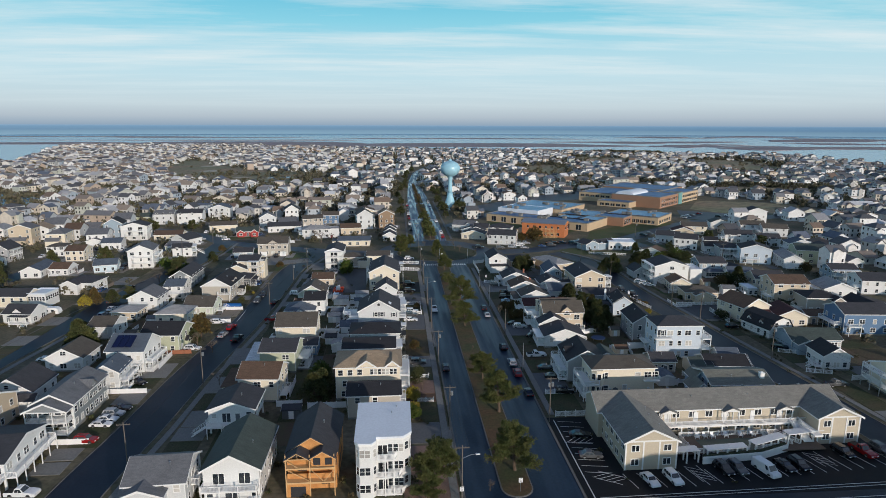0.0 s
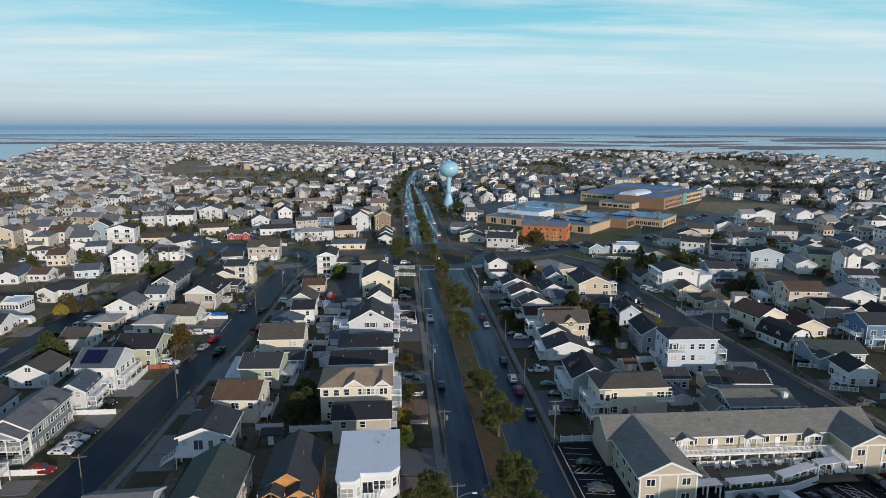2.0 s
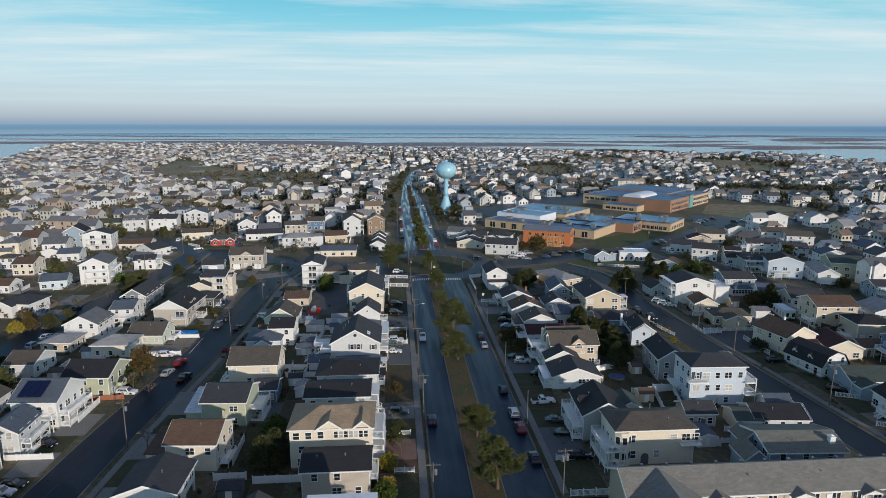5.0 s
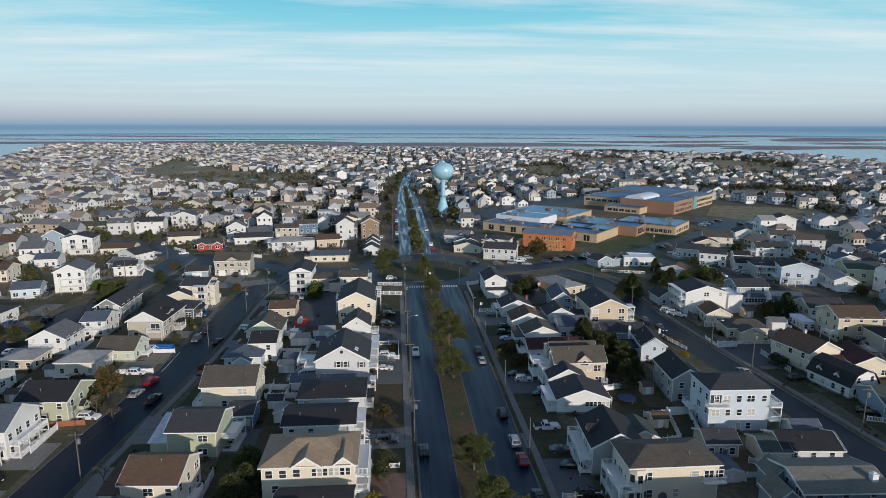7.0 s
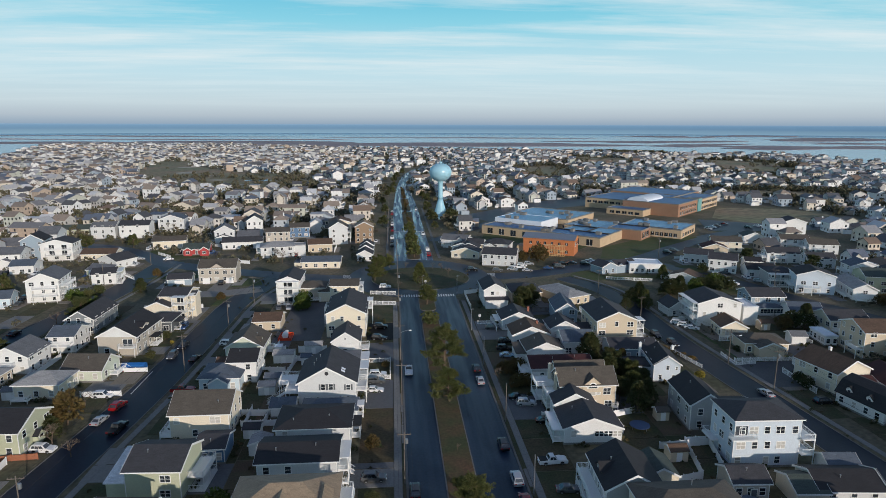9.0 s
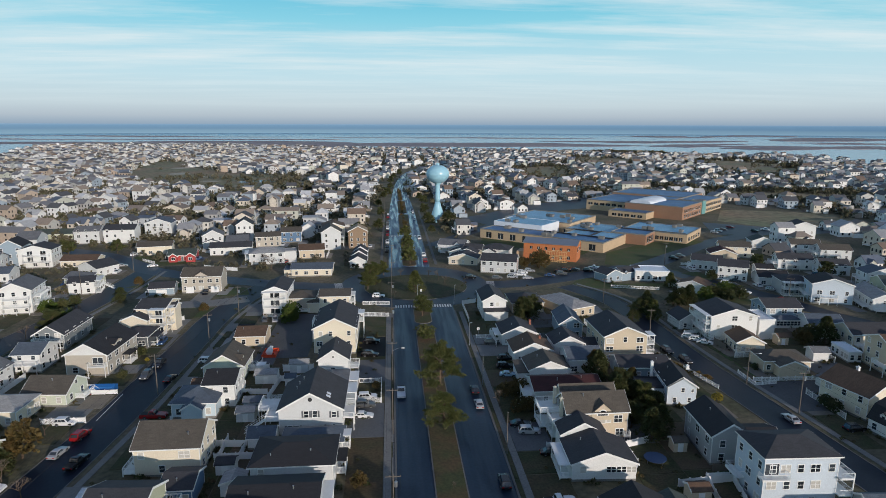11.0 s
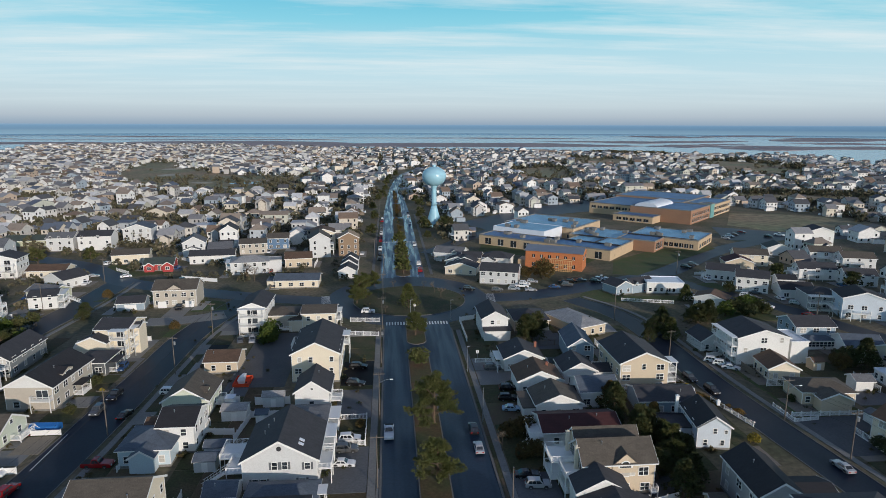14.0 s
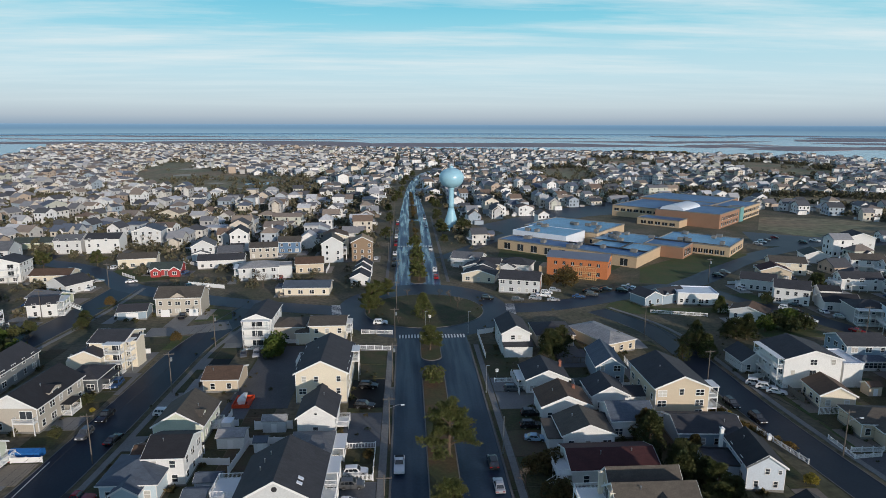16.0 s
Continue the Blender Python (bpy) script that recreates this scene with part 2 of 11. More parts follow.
def island_material(name, colours, rough):
    """Many joined pieces, each with its own colour of a few."""
    m = bpy.data.materials.new(name)
    m.use_nodes = True
    n, l = m.node_tree.nodes, m.node_tree.links
    b = n["Principled BSDF"]
    b.inputs["Roughness"].default_value = rough
    geo = n.new("ShaderNodeNewGeometry")
    ramp = n.new("ShaderNodeValToRGB")
    ramp.color_ramp.interpolation = "CONSTANT"
    e = ramp.color_ramp.elements
    while len(e) < len(colours):
        e.new(0.5)
    for i, c in enumerate(colours):
        e[i].position, e[i].color = i / len(colours), (*c, 1)
    l.new(geo.outputs["Random Per Island"], ramp.inputs[0])
    noise_ = n.new("ShaderNodeTexNoise")
    noise_.inputs["Scale"].default_value, noise_.inputs["Detail"].default_value = 0.8, 6
    l.new(geo.outputs["Position"], noise_.inputs["Vector"])
    mr = n.new("ShaderNodeMapRange")
    mr.inputs["To Min"].default_value, mr.inputs["To Max"].default_value = 0.72, 1.25
    l.new(noise_.outputs["Fac"], mr.inputs["Value"])
    hs = n.new("ShaderNodeHueSaturation")
    l.new(mr.outputs[0], hs.inputs["Value"])
    l.new(ramp.outputs[0], hs.inputs["Color"])
    l.new(hs.outputs[0], b.inputs["Base Color"])
    return m


# Far walls and roofs: darks lifted and contrast lowered to imitate haze.
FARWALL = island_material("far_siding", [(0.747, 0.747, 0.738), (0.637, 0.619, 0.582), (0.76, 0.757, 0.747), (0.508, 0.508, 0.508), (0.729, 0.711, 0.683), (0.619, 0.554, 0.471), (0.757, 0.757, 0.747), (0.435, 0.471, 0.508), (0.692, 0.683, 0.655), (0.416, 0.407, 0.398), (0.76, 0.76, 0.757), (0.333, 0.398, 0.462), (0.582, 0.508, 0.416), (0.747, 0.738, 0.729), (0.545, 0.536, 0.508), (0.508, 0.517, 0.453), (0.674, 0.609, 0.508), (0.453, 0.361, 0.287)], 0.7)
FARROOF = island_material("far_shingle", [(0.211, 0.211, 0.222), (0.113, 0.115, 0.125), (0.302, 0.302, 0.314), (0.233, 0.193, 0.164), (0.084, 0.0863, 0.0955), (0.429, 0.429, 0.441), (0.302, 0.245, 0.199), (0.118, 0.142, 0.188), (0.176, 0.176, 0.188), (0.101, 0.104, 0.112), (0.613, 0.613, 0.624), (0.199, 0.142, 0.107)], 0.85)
FARBIT = island_material("far_outbuilding", [(0.74, 0.74, 0.73), (0.08, 0.08, 0.085), (0.35, 0.34, 0.33), (0.76, 0.75, 0.74), (0.20, 0.16, 0.12), (0.5, 0.5, 0.5)], 0.6)
FIELD = material("field_grass", (0.19, 0.195, 0.105), 0.95, vary=0.35, scale=0.035, tone=(0.29, 0.205, 0.13))

# ---- mesh helpers ----


class Shape:
    """Collects faces of one mesh part; a face carries the number of its material."""

    def __init__(self):
        self.v, self.f, self.m = [], [], []

    def face(self, pts, mi=0):
        k = len(self.v)
        self.v.extend(tuple(p) for p in pts)
        self.f.append(tuple(range(k, k + len(pts))))
        self.m.append(mi)

    def solid(self, vs, fs, mi=0):
        k = len(self.v)
        self.v.extend(tuple(p) for p in vs)
        for f in fs:
            self.f.append(tuple(i + k for i in f))
            self.m.append(mi)
        return self

    def box(self, x0, x1, y0, y1, z0, z1, mi=0):
        vs = [(x0, y0, z0), (x1, y0, z0), (x1, y1, z0), (x0, y1, z0), (x0, y0, z1), (x1, y0, z1), (x1, y1, z1), (x0, y1, z1)]
        return self.solid(vs, [(0, 3, 2, 1), (4, 5, 6, 7), (0, 1, 5, 4), (1, 2, 6, 5), (2, 3, 7, 6), (3, 0, 4, 7)], mi)

    def prism(self, poly, axis, a, b, mi=0):
        """A polygon (counter-clockwise, seen against the axis) drawn out from a to b. axis y takes (x, z), x takes (y, z), z takes (x, y)."""
        put = {"z": lambda p, c: (p[0], p[1], c), "y": lambda p, c: (p[0], c, p[1]), "x": lambda p, c: (c, p[0], p[1])}[axis]
        n = len(poly)
        vs = [put(p, a) for p in poly] + [put(p, b) for p in poly]
        fs = [tuple(range(n))[::-1], tuple(range(n, 2 * n))] + [(i, (i + 1) % n, n + (i + 1) % n, n + i) for i in range(n)]
        if axis == "y":
            fs = [f[::-1] for f in fs]
        return self.solid(vs, fs, mi)

    def lattice(self, xs, zs, holes, y0, y1, axis="y", mi=0):
        """A flat plate with square holes, in one piece: grid lines xs and zs, and the cells that stay open."""
        n, m, k = len(xs), len(zs), len(self.v)
        put = (lambda a, b, c: (a, c, b)) if axis == "y" else (lambda a, b, c: (a, b, c))
        for c in (y0, y1):
            self.v.extend(put(x, z, c) for z in zs for x in xs)

        def cell(i, j):
            return 0 <= i < n - 1 and 0 <= j < m - 1 and (i, j) not in holes

        def add(*ids):
            self.f.append(tuple(k + i for i in ids))
            self.m.append(mi)
        N = n * m
        for j in range(m - 1):
            for i in range(n - 1):
                if not cell(i, j):
                    continue
                a, b, c, d = j * n + i, j * n + i + 1, (j + 1) * n + i + 1, (j + 1) * n + i
                add(a, b, c, d)
                add(N + d, N + c, N + b, N + a)
                for (di, dj), (p, q) in (((0, -1), (a, b)), ((1, 0), (b, c)), ((0, 1), (c, d)), ((-1, 0), (d, a))):
                    if not cell(i + di, j + dj):
                        add(q, p, N + p, N + q)
        return self

    def rod(self, p, q, r0, r1=None, n=6, mi=0):
        """A tapered round bar from p to q."""
        p, q, r1 = Vector(p), Vector(q), r0 if r1 is None else r1
        d = (q - p).normalized()
        a = d.orthogonal().normalized()
        b = d.cross(a)
        vs = []
        for c, r in ((p, r0), (q, r1)):
            for i in range(n):
                t = 2 * math.pi * i / n
                vs.append(c + (a * math.cos(t) + b * math.sin(t)) * r)
        fs = [(i, (i + 1) % n, n + (i + 1) % n, n + i) for i in range(n)] + [tuple(range(n))[::-1], tuple(range(n, 2 * n))]
        return self.solid(vs, fs, mi)

    def lathe(self, profile, n=32, mi=0, centre=(0, 0)):
        """A turned form from (radius, height) pairs."""
        vs = [(centre[0] + r * math.cos(2 * math.pi * i / n), centre[1] + r * math.sin(2 * math.pi * i / n), z) for r, z in profile for i in range(n)]
        fs = [(j * n + i, j * n + (i + 1) % n, (j + 1) * n + (i + 1) % n, (j + 1) * n + i) for j in range(len(profile) - 1) for i in range(n)]
        fs += [tuple(range(n))[::-1], tuple(range((len(profile) - 1) * n, len(profile) * n))]
        return self.solid(vs, fs, mi)

    def mesh(self, name, mats, smooth=False):
        me = bpy.data.meshes.new(name)
        me.from_pydata(self.v, [], self.f)
        for m in (mats if isinstance(mats, (list, tuple)) else [mats]):
            me.materials.append(m)
        me.polygons.foreach_set("material_index", self.m)
        if smooth:
            me.polygons.foreach_set("use_smooth", [True] * len(self.f))
        me.update()
        return me


def part(name, shape, mats, parent=None, label="", at=None, smooth=False):
    """Links a shape, or a mesh that others share, as one object under its thing."""
    ob = new(name, shape if isinstance(shape, bpy.types.Mesh) else shape.mesh(name, mats, smooth))
    if parent:
        ob.parent = parent
    if at is not None:
        ob.matrix_local = at
    if label:
        ob["label"] = label
    return ob


def thing(name, label, category, m=None, group="", kind=""):
    ob = new(name)
    ob.empty_display_size = 0.5
    if m is not None:
        ob.matrix_world = m
    return tagged(ob, label, category, group, kind)


def slab(name, x0, x1, y0, y1, z, mat, label, category, thick=0.1):
    """A flat piece of the setting."""
    ob = part(name, Shape().box(x0, x1, y0, y1, z - thick, z), mat)
    return tagged(ob, label, category, kind="structure")


SHARED = {}


def shared(key, make):
    if key not in SHARED:
        SHARED[key] = make()
    return SHARED[key]

# ---- land, water and roads ----


def outline(name, pts, z0, z1, mat, label, category, kind="structure"):
    """A flat-topped body with a given outline (counter-clockwise from above)."""
    ob = part(name, Shape().prism(pts, "z", z0, z1), mat)
    return tagged(ob, label, category, kind=kind)


def ragged(pts, step, amp, seed):
    """An outline with a natural, uneven edge."""
    rnd, out = random.Random(seed), []
    for (ax, ay), (bx, by) in zip(pts, pts[1:] + pts[:1]):
        n = max(1, int(math.hypot(bx - ax, by - ay) / step))
        for i in range(n):
            t = i / n
            out.append((ax + (bx - ax) * t + rnd.uniform(-amp, amp), ay + (by - ay) * t + rnd.uniform(-amp, amp)))
    return out


def water_material():
    m = material("bay_water", (0.10, 0.26, 0.42), 0.20, vary=0.1, scale=0.02, spec=0.5)
    n, l = m.node_tree.nodes, m.node_tree.links
    b = n["Principled BSDF"]
    geo = n.new("ShaderNodeNewGeometry")
    ripple = n.new("ShaderNodeTexNoise")
    ripple.inputs["Scale"].default_value, ripple.inputs["Detail"].default_value = 0.25, 4
    l.new(geo.outputs["Position"], ripple.inputs["Vector"])
    bp = n.new("ShaderNodeBump")
    bp.inputs["Strength"].default_value, bp.inputs["Distance"].default_value = 0.08, 0.3
    l.new(ripple.outputs["Fac"], bp.inputs["Height"])
    l.new(bp.outputs[0], b.inputs["Normal"])
    return m


WATER = water_material()
ring = [(4900 * math.cos(i * math.pi / 48), 4900 * math.sin(i * math.pi / 48)) for i in range(96)]
outline("water", ring, -4.0, -1.2, WATER, "calm pale blue bay water reaching the horizon", "water")

LAND = material("town_ground", (0.082, 0.082, 0.044), 0.95, vary=0.36, scale=0.16, tone=(0.17, 0.137, 0.09), bump=0.3)
shore = [(-2400, -700), (2400, -700), (1450, 480), (870, 990), (805, 1080), (885, 1290), (745, 1360), (620, 1395), (570, 1440), (470, 1500),
         (300, 1575), (0, 1690), (-340, 1890), (-560, 2040), (-900, 2060), (-1010, 1960), (-870, 1640), (-735, 1330), (-690, 1200), (-650, 1110), (-800, 980), (-1500, 800)]
outline("ground", ragged(shore, 45, 9, 3), -3.0, 0.0, LAND, "flat town ground of dry winter grass and sand", "ground")

# Marsh browns paled in the base colour for the haze over the bay.
MARSH = material("salt_marsh", (0.30, 0.255, 0.265), 0.95, vary=0.25, scale=0.02, tone=(0.24, 0.215, 0.235))


def marsh(x0, x1, y0, y1, seed, top):
    rnd = random.Random(seed)
    n, pts = 34, []
    cx, cy, rx, ry = (x0 + x1) / 2, (y0 + y1) / 2, (x1 - x0) / 2, (y1 - y0) / 2
    ph = [rnd.uniform(0, 6.28) for _ in range(4)]
    for i in range(n):
        a = 2 * math.pi * i / n
        k = 1 + 0.28 * math.sin(2 * a + ph[3]) + 0.22 * math.sin(3 * a + ph[0]) + 0.16 * math.sin(5 * a + ph[1]) + 0.09 * math.sin(9 * a + ph[2]) + rnd.uniform(-0.05, 0.05)
        pts.append((cx + rx * k * math.cos(a), cy + ry * k * math.sin(a)))
    outline("marsh", pts, -3.0, top, MARSH, "low brown salt marsh island in the bay, paled by painted haze", "marsh")


for row in ((-900, 560, 1850, 2500), (-1500, -860, 2200, 2420), (-1300, -200, 2680, 2840), (-2600, -1650, 2860, 3000), (-100, 900, 3020, 3250),
            (735, 1330, 2290, 2640), (860, 1090, 1850, 2110), (990, 1400, 1690, 1960), (1010, 1240, 2060, 2200), (1270, 1760, 1650, 1960), (520, 740, 1990, 2140),
            (1740, 2600, 2560, 3150), (1500, 1900, 2150, 2330), (1300, 1800, 3300, 3700), (-2100, -1200, 3450, 3650), (-1500, -560, 3250, 3420),
            (-3300, -2100, 2380, 2500), (1900, 2500, 3500, 3900), (1820, 2300, 1750, 1980)):
    marsh(*row, seed=int(row[0] + row[2]), top=-0.8 + 0.0002 * (row[0] % 997))

# bay and low mainland beyond the ground sheet: haze painted on a glowing ring
FARBAY = bpy.data.materials.new("far_bay_haze")
FARBAY.use_nodes = True
fb = FARBAY.node_tree.nodes["Principled BSDF"]
fn, fl = FARBAY.node_tree.nodes, FARBAY.node_tree.links
fgeo = fn.new("ShaderNodeNewGeometry")
fsep = fn.new("ShaderNodeSeparateXYZ")
fl.new(fgeo.outputs["Position"], fsep.inputs[0])
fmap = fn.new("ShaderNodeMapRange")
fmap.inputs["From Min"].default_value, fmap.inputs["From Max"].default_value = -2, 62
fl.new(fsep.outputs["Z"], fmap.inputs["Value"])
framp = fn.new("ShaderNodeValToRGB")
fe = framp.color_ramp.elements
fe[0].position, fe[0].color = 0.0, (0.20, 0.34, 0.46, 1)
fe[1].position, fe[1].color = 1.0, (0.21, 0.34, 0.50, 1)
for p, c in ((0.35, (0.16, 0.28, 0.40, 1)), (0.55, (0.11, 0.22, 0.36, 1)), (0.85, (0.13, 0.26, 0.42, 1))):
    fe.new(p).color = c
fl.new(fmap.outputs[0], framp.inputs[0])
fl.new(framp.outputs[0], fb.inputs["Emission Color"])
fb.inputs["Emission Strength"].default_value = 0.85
fb.inputs["Base Color"].default_value, fb.inputs["Roughness"].default_value = (0.05, 0.08, 0.1, 1), 1.0
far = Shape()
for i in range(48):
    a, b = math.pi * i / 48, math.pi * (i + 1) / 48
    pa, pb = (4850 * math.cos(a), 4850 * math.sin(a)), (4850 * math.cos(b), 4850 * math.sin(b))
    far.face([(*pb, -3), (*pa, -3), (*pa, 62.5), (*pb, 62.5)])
tagged(part("backdrop", far, FARBAY), "painted glowing backdrop of hazy blue far bay and mainland below the horizon", "backdrop", kind="structure")


def road(name, x0, x1, y0, y1, z, label="dark worn asphalt street"):
    return slab(name, x0, x1, y0, y1, z, BOULEVARD if "boulevard" in name else ASPHALT, label, "road", 0.12)


def ribbon(name, pts, width, z, mat, label, category, thick=0.1):
    """A strip of even width along a line of points."""
    left, right = [], []
    for i, p in enumerate(pts):
        a, b = Vector(pts[max(0, i - 1)]), Vector(pts[min(len(pts) - 1, i + 1)])
        d = (b - a).normalized()
        n = Vector((-d.y, d.x)) * width / 2
        left.append(Vector(p) + n)
        right.append(Vector(p) - n)
    s = Shape()
    for i in range(len(pts) - 1):
        q = [right[i], right[i + 1], left[i + 1], left[i]]
        s.solid([(*v, z - thick) for v in q] + [(*v, z) for v in q], [(0, 3, 2, 1), (4, 5, 6, 7), (0, 1, 5, 4), (1, 2, 6, 5), (2, 3, 7, 6), (3, 0, 4, 7)])
    return tagged(part(name, s, mat), label, category, kind="structure")


def smooth_line(pts, n=8):
    """A rounded line through a few points."""
    out = []
    P = [Vector(p) for p in pts]
    for i in range(len(P) - 1):
        p0, p1, p2, p3 = P[max(0, i - 1)], P[i], P[i + 1], P[min(len(P) - 1, i + 2)]
        for k in range(n):
            t = k / n
            out.append(0.5 * ((2 * p1) + (p2 - p0) * t + (2 * p0 - 5 * p1 + 4 * p2 - p3) * t * t + (3 * p1 - p0 - 3 * p2 + p3) * t ** 3))
    out.append(P[-1])
    return [tuple(v) for v in out]


# The reflected sky's blue is set straight into this road's base colours.
DAMP_SKY = material("damp_asphalt", (0.035, 0.075, 0.15), 0.5, vary=0.25, scale=0.2, bump=0.03, tone=(0.06, 0.095, 0.15), spec=0.5)


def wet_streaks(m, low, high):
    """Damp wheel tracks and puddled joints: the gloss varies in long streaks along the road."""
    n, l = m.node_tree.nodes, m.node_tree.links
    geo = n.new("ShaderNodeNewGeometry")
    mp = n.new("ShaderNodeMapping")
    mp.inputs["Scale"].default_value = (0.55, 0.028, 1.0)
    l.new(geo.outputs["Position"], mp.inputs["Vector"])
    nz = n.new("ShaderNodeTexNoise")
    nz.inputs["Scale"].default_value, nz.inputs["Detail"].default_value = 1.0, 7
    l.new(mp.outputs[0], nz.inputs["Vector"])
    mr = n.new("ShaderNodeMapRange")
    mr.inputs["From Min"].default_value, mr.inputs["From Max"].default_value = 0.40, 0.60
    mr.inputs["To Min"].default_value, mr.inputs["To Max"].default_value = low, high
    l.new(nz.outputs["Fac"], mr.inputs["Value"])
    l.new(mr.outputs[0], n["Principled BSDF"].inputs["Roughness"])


wet_streaks(DAMP_SKY, 0.16, 0.55)
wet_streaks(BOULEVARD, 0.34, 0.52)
# boulevard with two carriageways
BL, ML, MR, BR = 11.8, 18.6, 24.6, 33.2
road("road_boulevard", BL, BR, -80, 345, 0.020, "dark worn damp asphalt boulevard, its blue painted for sky reflection")
NORTH_EDGE_W = smooth_line([(9.8, 345), (9.6, 450), (9.8, 540), (12.0, 650), (15.2, 740), (21.0, 835), (27.0, 890), (36.0, 940), (50.0, 985), (70.0, 1030)], 5)
NORTH_EDGE_E = smooth_line([(28.6, 345), (28.5, 450), (28.4, 550), (26.4, 650), (25.0, 740), (30.0, 835), (35.5, 885), (44.5, 933), (58.0, 978), (78.0, 1024)], 5)
outline("road_boulevard_north", NORTH_EDGE_E + NORTH_EDGE_W[::-1], -0.1, 0.020, DAMP_SKY, "damp asphalt boulevard with sky reflection put into its blue colour", "road")
slab("road_south_cross", -400, 400, 60, 96.5, 0.026, ASPHALT, "wide asphalt cross street", "road", 0.12)
EAST_ST = smooth_line([(108, 40), (104.6, 120), (101.6, 155), (98.8, 190), (97.0, 210), (95.4, 235), (94.0, 285), (82, 312)])
WEST_ST = smooth_line([(-61, 40), (-58.6, 105), (-56.8, 130), (-55.3, 160), (-52.6, 188), (-50.6, 217), (-49.5, 255), (-48, 285), (-40, 322)])
FARWEST_ST = smooth_line([(-120, 40), (-115.5, 150), (-111.8, 195), (-108.8, 225), (-103.8, 256), (-100.2, 285), (-97.6, 320), (-97.5, 350)])
ribbon("road_east", EAST_ST, 8.4, 0.030, ASPHALT, "dark asphalt residential street", "road", 0.12)
ribbon("road_west", WEST_ST, 9.8, 0.030, ASPHALT, "dark asphalt residential street", "road", 0.12)
ribbon("road_far_west", FARWEST_ST, 11.0, 0.030, ASPHALT, "dark asphalt residential street", "road", 0.12)
ribbon("road_outer_west", smooth_line([(-168, 40), (-168, 250), (-160, 420), (-150, 600)]), 9, 0.030, ASPHALT, "asphalt residential street", "road", 0.12)
# oval circus with the cross street
RX, RY, RCX, RCY = 30.5, 33.0, 20.5, 318.0
oval = [(RCX + RX * math.cos(2 * math.pi * i / 64), RCY + RY * math.sin(2 * math.pi * i / 64)) for i in range(64)]
outline("road_circus", oval, -0.1, 0.034, WORN, "asphalt ring road round a grassed circle", "road")
CROSS_W = smooth_line([(0, 314), (-25, 320), (-54, 330), (-76, 340), (-97, 352), (-108, 366), (-122, 379), (-142, 393), (-170, 404), (-230, 414)])
CROSS_E = smooth_line([(40, 316), (66, 318), (95, 330), (118, 341), (137, 351), (174, 386), (208, 411), (262, 440)])
OUTER_E = smooth_line([(194, 40), (190, 150), (178, 235), (164, 268), (157, 290), (147, 310), (139, 325), (131, 344)])
ribbon("road_outer_east", OUTER_E, 8.5, 0.032, ASPHALT, "asphalt residential street", "road", 0.12)
ribbon("road_cross_west", CROSS_W, 10.5, 0.038, WORN, "asphalt cross street", "road", 0.12)
ribbon("road_cross_east", CROSS_E, 11, 0.038, WORN, "asphalt cross street", "road", 0.12)
ribbon("road_school", smooth_line([(33, 400), (62, 446), (110, 510), (150, 560), (200, 640)]), 9, 0.042, WORN, "asphalt street beside the school", "road", 0.12)


def oval_island(name, cx, cy, rx, ry, label):
    o = [(cx + rx * math.cos(2 * math.pi * i / 48), cy + ry * math.sin(2 * math.pi * i / 48)) for i in range(48)]
    i = [(cx + (rx - 0.25) * math.cos(2 * math.pi * k / 48), cy + (ry - 0.25) * math.sin(2 * math.pi * k / 48)) for k in range(48)]
    outline("kerb", o, 0, 0.17, KERB, "pale concrete kerb round a planted island", "kerb")
    outline(name, i, 0, 0.20, LAWN, label, "grass island")


oval_island("circle_lawn", RCX + 0.4, 315.5, 21.0, 20.0, "grassed circle of worn winter lawn")


def median(y0, y1, ground, x0=ML, x1=MR):
    """A kerbed strip with round ends."""
    cx, r = (x0 + x1) / 2, (x1 - x0) / 2

    def loop(k):
        p = [(cx + (r - k) * math.cos(math.pi + math.pi * i / 12), y0 + r + (r - k) * math.sin(math.pi + math.pi * i / 12)) for i in range(13)]
        return p + [(cx + (r - k) * math.cos(math.pi * i / 12), y1 - r + (r - k) * math.sin(math.pi * i / 12)) for i in range(13)]
    outline("kerb", loop(0), 0, 0.17, KERB, "pale concrete kerb round the median", "kerb")
    outline("median_strip", loop(0.25), 0, 0.21, ground, "median strip of brown soil and thin grass", "median")


MEDIAN = material("median_ground", (0.060, 0.068, 0.024), 0.95, vary=0.25, scale=0.35, tone=(0.125, 0.068, 0.034), bump=0.3)
median(98.5, 262.0, MEDIAN)
median(267.5, 284.5, MEDIAN)
for y0, y1, x0, x1 in ((352, 424, 16.2, 22.8), (440, 520, 16.2, 23.2), (526, 600, 16.4, 22.8), (606, 690, 17.0, 21.0)):
    median(y0, y1, MEDIAN, x0, x1)

# pavements along the boulevard, with planted verge
for name, x0, x1, y0, y1 in (("pavement_west", 9.2, 10.7, 97, 280), ("pavement_east", 34.6, 36.0, 130, 280), ("pavement_west_north", 5.6, 6.9, 355, 540), ("pavement_east_north", 31.4, 32.7, 355, 540)):
    base = slab(name, x0, x1, y0, y1, 0.10, KERB, "concrete pavement of square slabs beside the road", "pavement")
    if y0 < 200:
        me = Shape().box(-(x1 - x0) / 2, (x1 - x0) / 2, -1.03, 1.03, 0, 0.03).mesh("paving_slab", CONCRETE)
        for i in range(int((y1 - y0) / 2.1)):
            part("paving_slab", me, None, base, at=pose((x0 + x1) / 2, y0 + 1.05 + 2.1 * i, 0.095))
